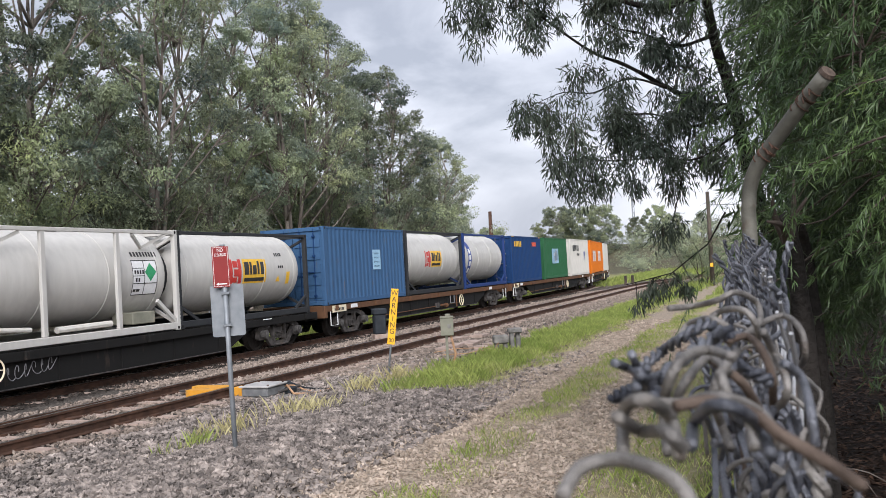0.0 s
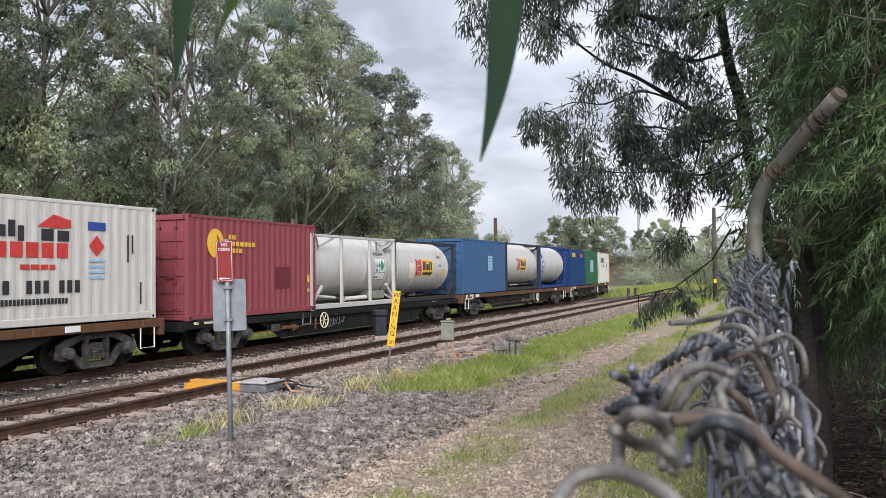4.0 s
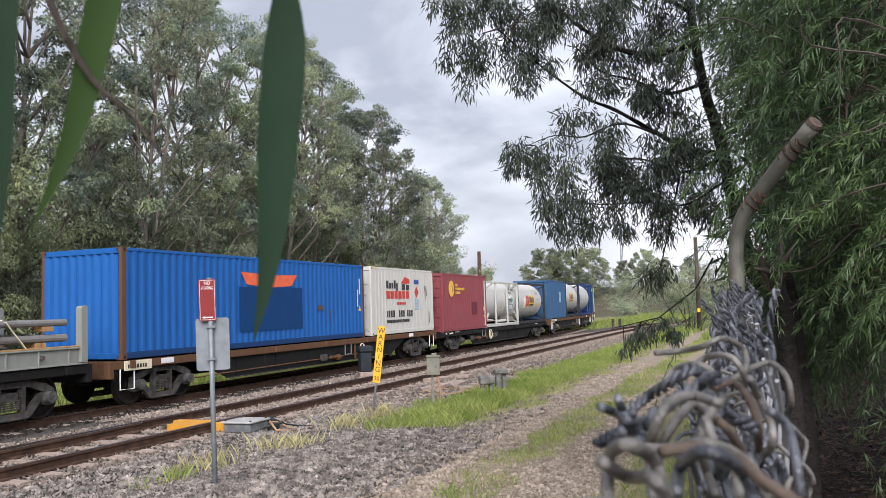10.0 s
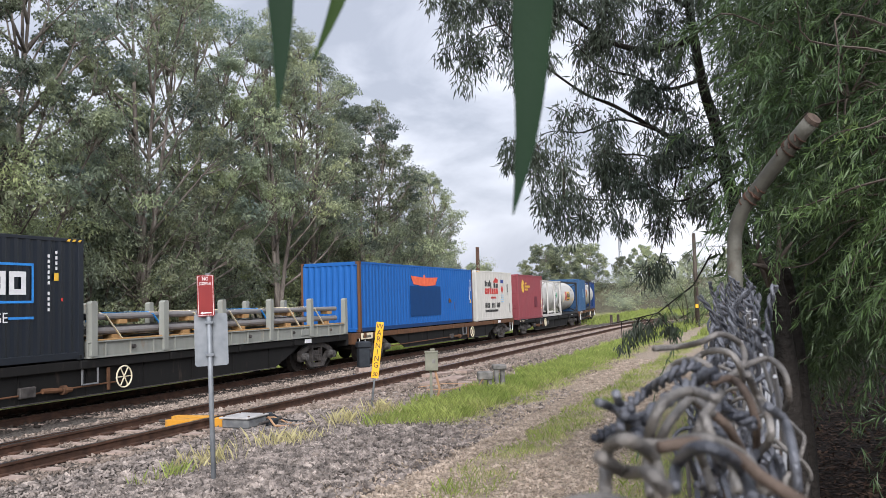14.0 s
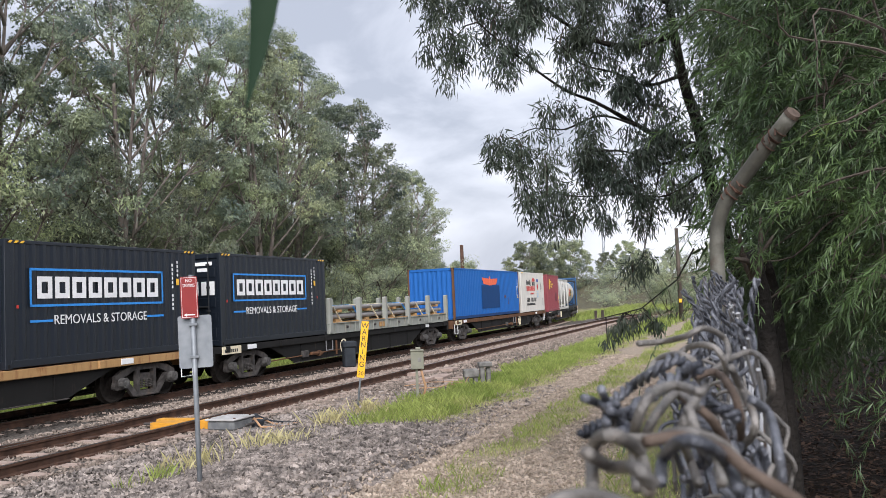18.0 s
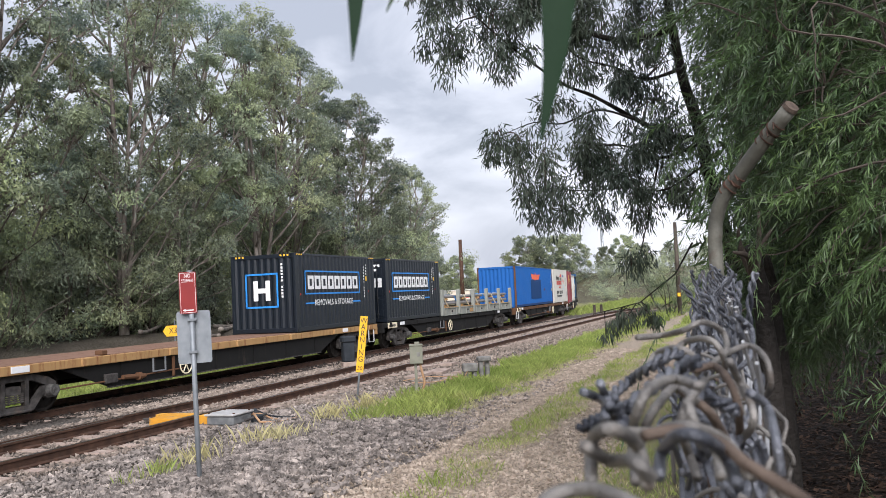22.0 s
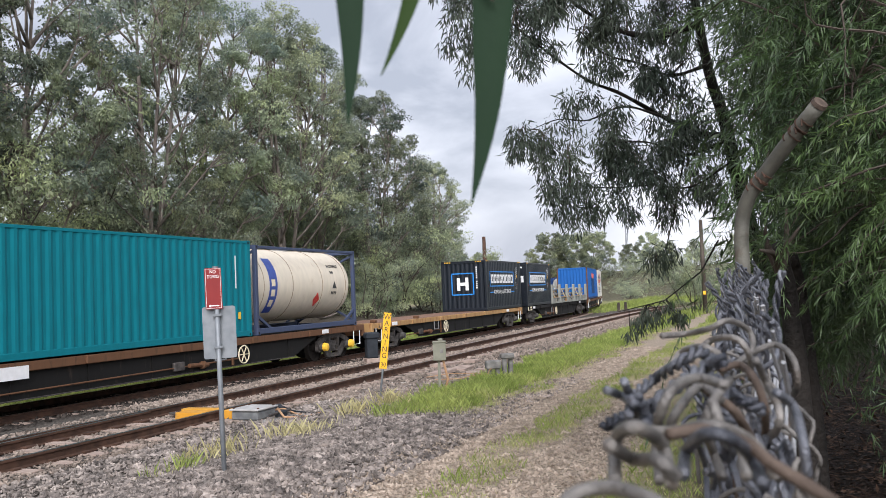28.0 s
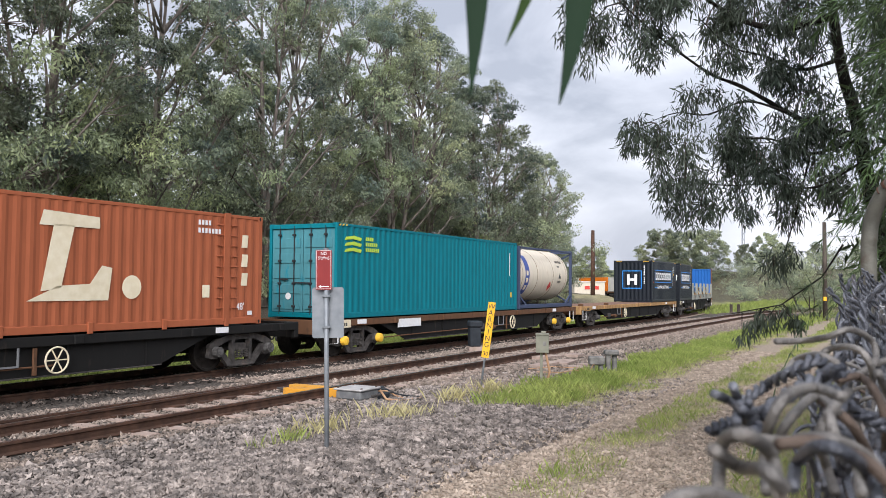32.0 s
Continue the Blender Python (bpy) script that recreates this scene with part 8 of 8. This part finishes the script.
bent("twisted", (0.460, 0.050, 2.003), (0.479, 0.043, 1.996), (0.447, 0.032, 1.990), (0.447, 0.020, 1.984))
bent("rusty", (0.288, 0.054, 1.999), (0.299, 0.044, 1.999), (0.300, 0.038, 1.997), (0.290, 0.029, 1.996), (0.278, 0.022, 1.992), (0.274, 0.010, 1.985), (0.279, -0.001, 1.976))
bent("grey", (0.219, 0.080, 1.986), (0.231, 0.077, 1.991), (0.234, 0.069, 1.993), (0.226, 0.059, 1.994), (0.216, 0.049, 1.992), (0.212, 0.045, 1.987))

# the dark trunk behind the fence, with dead limbs
TRUNK = empty("dead_trunk", "dark rough trunk stump with dead limbs behind the fence", "tree trunk")
for k, (a0, a1, r0, thick) in enumerate(((-16.6, -15.6, 3.7, 0.058), (-17.3, -16.4, 4.1, 0.042))):
    b0 = sight(a0, 0, r0)
    tr = [Vector((b0.x + 0.02, b0.y, -0.3)), Vector((b0.x, b0.y, 0.6)), Vector((b0.x - 0.01, b0.y, 1.35)), sight(a0 * 0.4 + a1 * 0.6, -1.2, r0), sight(a1, 2.2 - 0.6 * k, r0 - 0.1)]
    part("stem", Shape().tube(smooth_line(tr, 5), [thick * (1.15 - 0.7 * j / 20) * (1 + 0.08 * math.sin(2.1 * j)) for j in range(21)], 11), BARK_BLACK, TRUNK, smooth=True)
hub = sight(-15.6, 0.4, 3.5)
for e in (sight(-14.9, 3.4, 3.4), sight(-16.9, 3.2, 3.4), sight(-14.5, 1.9, 3.3), sight(-16.2, 4.4, 3.5)):
    part("dead_limb", Shape().tube(smooth_line([hub, hub.lerp(e, 0.5) + Vector(rng.normal(0, 0.025, 3)), e], 4), [0.02 - 0.0019 * j for j in range(9)], 6), BARK_DARK, TRUNK, smooth=True)

# ---- leaves that hang close to the lens ----
SWAY = []


def lance_leaf(length, width, bend, material, parent):
    """A long sickle-shaped leaf with its tip at the origin, hanging down from a thin stalk."""
    n, v, f = 18, [], []
    for th in (0.0, 0.0006):
        for i in range(n + 1):
            k = i / n
            w = 0.5 * width * (math.sin(math.pi / 2 * min(1, k / 0.66 + 0.015)) ** 0.9) * (1 - 0.9 * max(0, (k - 0.72) / 0.28) ** 1.6)
            cx = bend * (1 - (1 - k) ** 2) + 0.0008 * math.sin(9 * k)
            for u in (-1, 0, 1):
                v.append((cx + u * w, th + 0.22 * w * (1 - abs(u)), length * k))
    m = 3 * (n + 1)
    for i in range(n):
        for u in (0, 1):
            q = (3 * i + u, 3 * i + u + 1, 3 * i + u + 4, 3 * i + u + 3)
            f += [q, tuple(m + j for j in q)[::-1]]
    return part("leaf", Shape().put(v, f), material, parent, smooth=True)


LEAF_A = empty("hanging_leaf", "long green sickle leaf hanging close by on a twig", "leaf", "hanging leaves")
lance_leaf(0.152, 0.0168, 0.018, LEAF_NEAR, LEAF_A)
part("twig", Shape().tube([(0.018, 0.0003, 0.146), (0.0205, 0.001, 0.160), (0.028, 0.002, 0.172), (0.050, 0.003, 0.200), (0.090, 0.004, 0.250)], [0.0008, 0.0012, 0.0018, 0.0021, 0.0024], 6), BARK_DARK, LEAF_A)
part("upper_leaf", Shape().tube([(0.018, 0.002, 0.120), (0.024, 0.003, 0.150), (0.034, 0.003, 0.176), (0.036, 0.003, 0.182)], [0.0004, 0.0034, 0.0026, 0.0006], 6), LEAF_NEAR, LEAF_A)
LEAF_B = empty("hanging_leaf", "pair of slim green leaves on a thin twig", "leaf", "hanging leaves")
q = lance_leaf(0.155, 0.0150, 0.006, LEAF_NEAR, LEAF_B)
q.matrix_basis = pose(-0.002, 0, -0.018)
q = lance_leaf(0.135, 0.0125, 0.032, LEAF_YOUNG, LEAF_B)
q.matrix_basis = pose(0.012, 0.004, 0.002)
part("twig", Shape().tube(smooth_line([(0.058, 0.002, 0.030), (0.048, 0.002, 0.044), (0.034, 0.002, 0.058), (0.022, 0.001, 0.082), (0.014, 0, 0.12), (0.010, 0, 0.17)], 3), [0.0006 + 0.0001 * k for k in range(16)], 6), BARK_DARK, LEAF_B)
SWAY.append((LEAF_A, [(t, pose(x, y, z, 0, b, c)) for t, x, y, z, b, c in (
    (0.0, -0.1173, 0.2675, 2.2035, 0.0, 23.7), (0.5, -0.1123, 0.2738, 2.1961, 1.5, 22.3), (1.0, -0.1145, 0.2837, 2.1736, 2.0, 22.0),
    (1.5, -0.1168, 0.3017, 2.1150, 1.1, 21.2), (2.0, 0.0425, 0.3260, 2.0791, -0.5, -7.4), (2.5, 0.0136, 0.3293, 2.0673, -1.8, -2.4),
    (3.0, 0.0023, 0.3285, 2.0816, -1.9, -0.4), (3.5, -0.0315, 0.3258, 2.0920, -0.7, 5.5), (5.5, 0.0084, 0.3268, 2.0948, 0.1, -1.5),
    (6.0, -0.0167, 0.3290, 2.0699, -1.4, 2.9), (6.5, -0.0073, 0.3283, 2.0828, -2.0, 1.3), (7.0, -0.0203, 0.3280, 2.0797, -1.2, 3.5),
    (7.5, -0.0334, 0.3249, 2.0971, 0.4, 5.9), (8.0, -0.0440, 0.3241, 2.0935, 1.7, 7.7), (8.5, -0.0288, 0.3259, 2.0934, 1.9, 5.1),
    (9.0, -0.0238, 0.3274, 2.0836, 0.8, 4.2), (9.5, -0.0618, 0.3233, 2.0739, -0.9, 10.8), (10.0, -0.1061, 0.3123, 2.0401, -1.9, 18.8),
    (10.5, -0.0994, 0.3088, 1.9893, -1.7, 17.8), (11.0, -0.0487, 0.3201, 1.9861, -0.3, 8.7), (11.5, -0.0443, 0.3268, 2.0372, 1.3, 7.7),
    (12.0, -0.0330, 0.3283, 2.0479, 2.0, 5.7), (12.5, 0.0174, 0.3294, 2.0590, 1.4, -3.0), (13.0, 0.0069, 0.3288, 2.0771, -0.2, -1.2),
    (13.5, -0.0203, 0.3265, 2.0936, -1.6, 3.6), (14.0, -0.0053, 0.3282, 2.0839, -1.9, 0.9), (14.5, -0.0430, 0.3247, 2.0905, -0.9, 7.5),
    (16.5, -0.0813, 0.3171, 2.0915, 0.4, 14.4), (17.0, -0.0581, 0.3185, 2.1138, -1.2, 10.3), (17.5, -0.0990, 0.3070, 2.1197, -2.0, 17.9),
    (18.0, -0.0977, 0.3058, 2.1265, -1.5, 17.7), (18.5, -0.1310, 0.2948, 2.1197, 0.1, 24.0), (19.0, -0.1723, 0.2754, 2.1079, 1.5, 32.0),
    (19.5, -0.1464, 0.2786, 2.1491, 2.0, 27.7), (20.0, -0.0911, 0.3121, 2.1068, 1.1, 16.3), (20.5, -0.0387, 0.3244, 2.0966, -0.6, 6.8),
    (21.0, -0.0429, 0.3221, 2.1073, -1.8, 7.6), (21.5, -0.0153, 0.3274, 2.0882, -1.8, 2.7), (22.0, 0.0135, 0.3246, 2.1081, -0.6, -2.4),
    (22.5, 0.0194, 0.3252, 2.1025, 1.0, -3.4), (23.0, -0.0270, 0.3250, 2.1008, 2.0, 4.8), (23.5, -0.0825, 0.3060, 2.1421, 1.6, 15.1),
    (24.0, -0.0468, 0.3170, 2.1290, 0.1, 8.4), (24.5, -0.0293, 0.3237, 2.1070, -1.4, 5.2), (25.0, -0.0263, 0.3251, 2.1002, -2.0, 4.6),
    (25.5, -0.0195, 0.3249, 2.1041, -1.2, 3.4), (27.5, 0.0048, 0.3237, 2.1137, 0.7, -0.8), (28.0, -0.0238, 0.3273, 2.0849, -0.9, 4.2),
    (28.5, -0.0282, 0.3247, 2.1017, -1.9, 5.0), (29.0, -0.0235, 0.3258, 2.0971, -1.6, 4.1), (29.5, -0.0454, 0.3180, 2.1254, -0.2, 8.1),
    (30.0, -0.0395, 0.3209, 2.1163, 1.3, 7.0), (30.5, -0.0502, 0.3157, 2.1321, 2.0, 9.0), (31.0, -0.0615, 0.3096, 2.1462, 1.3, 11.2),
    (31.5, -0.0745, 0.3092, 2.1380, -0.3, 13.5), (32.0, -0.0321, 0.3209, 2.1199, -1.7, 5.7),
)]))
SWAY.append((LEAF_B, [(t, pose(x, y, z, 0, b, c)) for t, x, y, z, b, c in (
    (0.0, -0.1569, 0.2364, 2.2185, 0.0, 33.6), (0.5, -0.1536, 0.2426, 2.2126, 1.5, 32.3), (1.0, -0.1579, 0.2520, 2.1930, 2.0, 32.1),
    (1.5, -0.1653, 0.2707, 2.1412, 1.1, 31.4), (2.0, -0.1415, 0.2863, 2.1330, -0.5, 26.3), (2.5, -0.1471, 0.2873, 2.1187, -1.8, 27.1),
    (3.0, -0.1355, 0.2901, 2.1298, -1.9, 25.0), (3.5, -0.1422, 0.2853, 2.1352, -0.7, 26.5), (5.5, -0.0744, 0.3092, 2.1381, 0.1, 13.5),
    (6.0, -0.0904, 0.3111, 2.1128, -1.4, 16.2), (6.5, -0.0836, 0.3105, 2.1242, -2.0, 15.1), (7.0, -0.0983, 0.3073, 2.1195, -1.2, 17.7),
    (7.5, -0.1116, 0.2990, 2.1338, 0.4, 20.5), (8.0, -0.1233, 0.2958, 2.1287, 1.7, 22.6), (8.5, -0.1124, 0.3002, 2.1282, 1.9, 20.5),
    (9.0, -0.1106, 0.3033, 2.1183, 0.8, 20.0), (9.5, -0.1470, 0.2893, 2.1101, -0.9, 26.9), (10.0, -0.1853, 0.2714, 2.0800, -1.9, 34.3),
    (10.5, -0.1848, 0.2730, 2.0355, -1.7, 34.1), (11.0, -0.1498, 0.2937, 2.0358, -0.3, 27.0), (11.5, -0.1423, 0.2954, 2.0868, 1.3, 25.7),
    (12.0, -0.1291, 0.2998, 2.0984, 2.0, 23.3), (12.5, -0.0794, 0.3142, 2.1120, 1.4, 14.2), (13.0, -0.0848, 0.3088, 2.1298, -0.2, 15.4),
    (13.5, -0.1061, 0.2973, 2.1462, -1.6, 19.6), (14.0, -0.0908, 0.3038, 2.1416, -1.9, 16.6), (14.5, -0.1207, 0.2910, 2.1484, -0.9, 22.5),
    (16.5, -0.1521, 0.2738, 2.1538, 0.4, 29.0), (17.0, -0.1319, 0.2749, 2.1761, -1.2, 25.6), (17.5, -0.1613, 0.2582, 2.1773, -2.0, 32.0),
    (18.0, -0.1586, 0.2567, 2.1836, -1.5, 31.7), (18.5, -0.1826, 0.2447, 2.1753, 0.1, 36.7), (19.0, -0.2120, 0.2269, 2.1616, 1.5, 43.1),
    (19.5, -0.1902, 0.2281, 2.1938, 2.0, 39.8), (20.0, -0.1565, 0.2670, 2.1646, 1.1, 30.4), (20.5, -0.1173, 0.2889, 2.1579, -0.6, 22.1),
    (21.0, -0.1213, 0.2852, 2.1633, -1.8, 23.0), (21.5, -0.0909, 0.3031, 2.1437, -1.8, 16.7), (22.0, -0.0541, 0.3072, 2.1578, -0.6, 10.0),
    (22.5, -0.0393, 0.3129, 2.1473, 1.0, 7.2), (23.0, -0.0747, 0.3091, 2.1382, 2.0, 13.6), (23.5, -0.1240, 0.2797, 2.1737, 1.6, 23.9),
    (24.0, -0.0955, 0.2939, 2.1657, 0.1, 18.0), (24.5, -0.0828, 0.3039, 2.1483, -1.4, 15.2), (25.0, -0.0825, 0.3054, 2.1439, -2.0, 15.1),
    (25.5, -0.0738, 0.3063, 2.1483, -1.2, 13.5), (27.5, -0.0409, 0.3083, 2.1605, 0.7, 7.6), (28.0, -0.0674, 0.3120, 2.1338, -0.9, 12.2),
    (28.5, -0.0703, 0.3079, 2.1458, -1.9, 12.9), (29.0, -0.0649, 0.3113, 2.1382, -1.6, 11.8), (29.5, -0.0836, 0.2994, 2.1608, -0.2, 15.6),
    (30.0, -0.0769, 0.3051, 2.1496, 1.3, 14.1), (30.5, -0.0851, 0.2989, 2.1610, 2.0, 15.9), (31.0, -0.0937, 0.2923, 2.1710, 1.3, 17.8),
    (31.5, -0.1052, 0.2928, 2.1601, -0.3, 19.8), (32.0, -0.0635, 0.3108, 2.1409, -1.7, 11.5),
)]))



# ---- sleepers and their clips ----
def sleeper_mesh():
    s = Shape()
    s.prism([(-0.13, -0.2), (0.13, -0.2), (0.11, 0.0), (-0.11, 0.0)], "y", -1.22, 1.22)
    return s.mesh("sleeper", CONCRETE)


def clip_mesh():
    s = Shape()
    s.box(-0.06, 0.06, -0.13, -0.06, -0.004, 0.028, 0.006).box(-0.06, 0.06, 0.06, 0.13, -0.004, 0.028, 0.006).box(-0.09, 0.09, -0.15, 0.15, -0.008, 0.004, 0.003)
    return s.mesh("fastening", RAIL_SIDE)


SLEEPER, CLIP = sleeper_mesh(), clip_mesh()
for k in range(13, 150):
    u = (k + 0.5) * 0.61
    # the siding runs straight here: solve its line for the distance along it
    y = (u + 0.267 * 5.75 + 0.267 * 0.277 * 18) / (0.9636 + 0.267 * 0.277)
    x = float(np.interp(y, NEAR_Y, NEAR_X))
    ob = new("sleeper", SLEEPER)
    ob.parent = TRACK_NEAR
    ob.matrix_basis = pose(x, y, NEAR_Z - 0.152 + 0.006 * math.sin(k * 2.1), 0, 0, 90 - 15.48 + 0.6 * math.sin(k * 1.7))
    if k < 70:
        for o in (-0.753, 0.753):
            c = new("fastening", CLIP)
            c.parent = TRACK_NEAR
            c.matrix_basis = pose(x, y, NEAR_Z - 0.15, 0, 0, 90 - 15.48) @ pose(0, o, 0)
for k in range(150):
    s_ = -34 + 0.61 * k
    a, b = main_track(s_ - 0.3), main_track(s_ + 0.3)
    ob = new("sleeper", SLEEPER)
    ob.parent = TRACK_MAIN
    m = (a + b) / 2
    ob.matrix_basis = pose(m.x, m.y, -0.158, 0, 0, math.degrees(math.atan2(b.y - a.y, b.x - a.x)))


def motions():
    """The train runs along its track, its wheels roll, and the hanging leaves sway."""
    def wagon_pose(mid, t):
        s = travelled(t) + mid
        a, b = main_track(s - 7.3), main_track(s + 7.3)
        m = (a + b) / 2
        return pose(m.x, m.y, 0, 0, 0, math.degrees(math.atan2(b.y - a.y, b.x - a.x)))

    times = [0.0, 0.5] + [float(t) for t in range(1, 32)] + [31.5, 32.0]
    for w, mid in TRAIN:
        walk(w, [(t, wagon_pose(mid, t)) for t in times])
    for thing, n, ahead, z in LOADS:
        walk(thing, [(t, wagon_pose(TRAIN[n][1], t) @ pose(ahead, 0, z)) for t in times])
    for ws, x in WHEELSETS:
        walk(ws, [(0.2 * k, pose(x, 0, 0.46, 0, math.degrees((travelled(0.2 * k) - travelled(0)) / 0.46), 0)) for k in range(161)])
    for thing, rows in SWAY:
        walk(thing, rows)


motions()
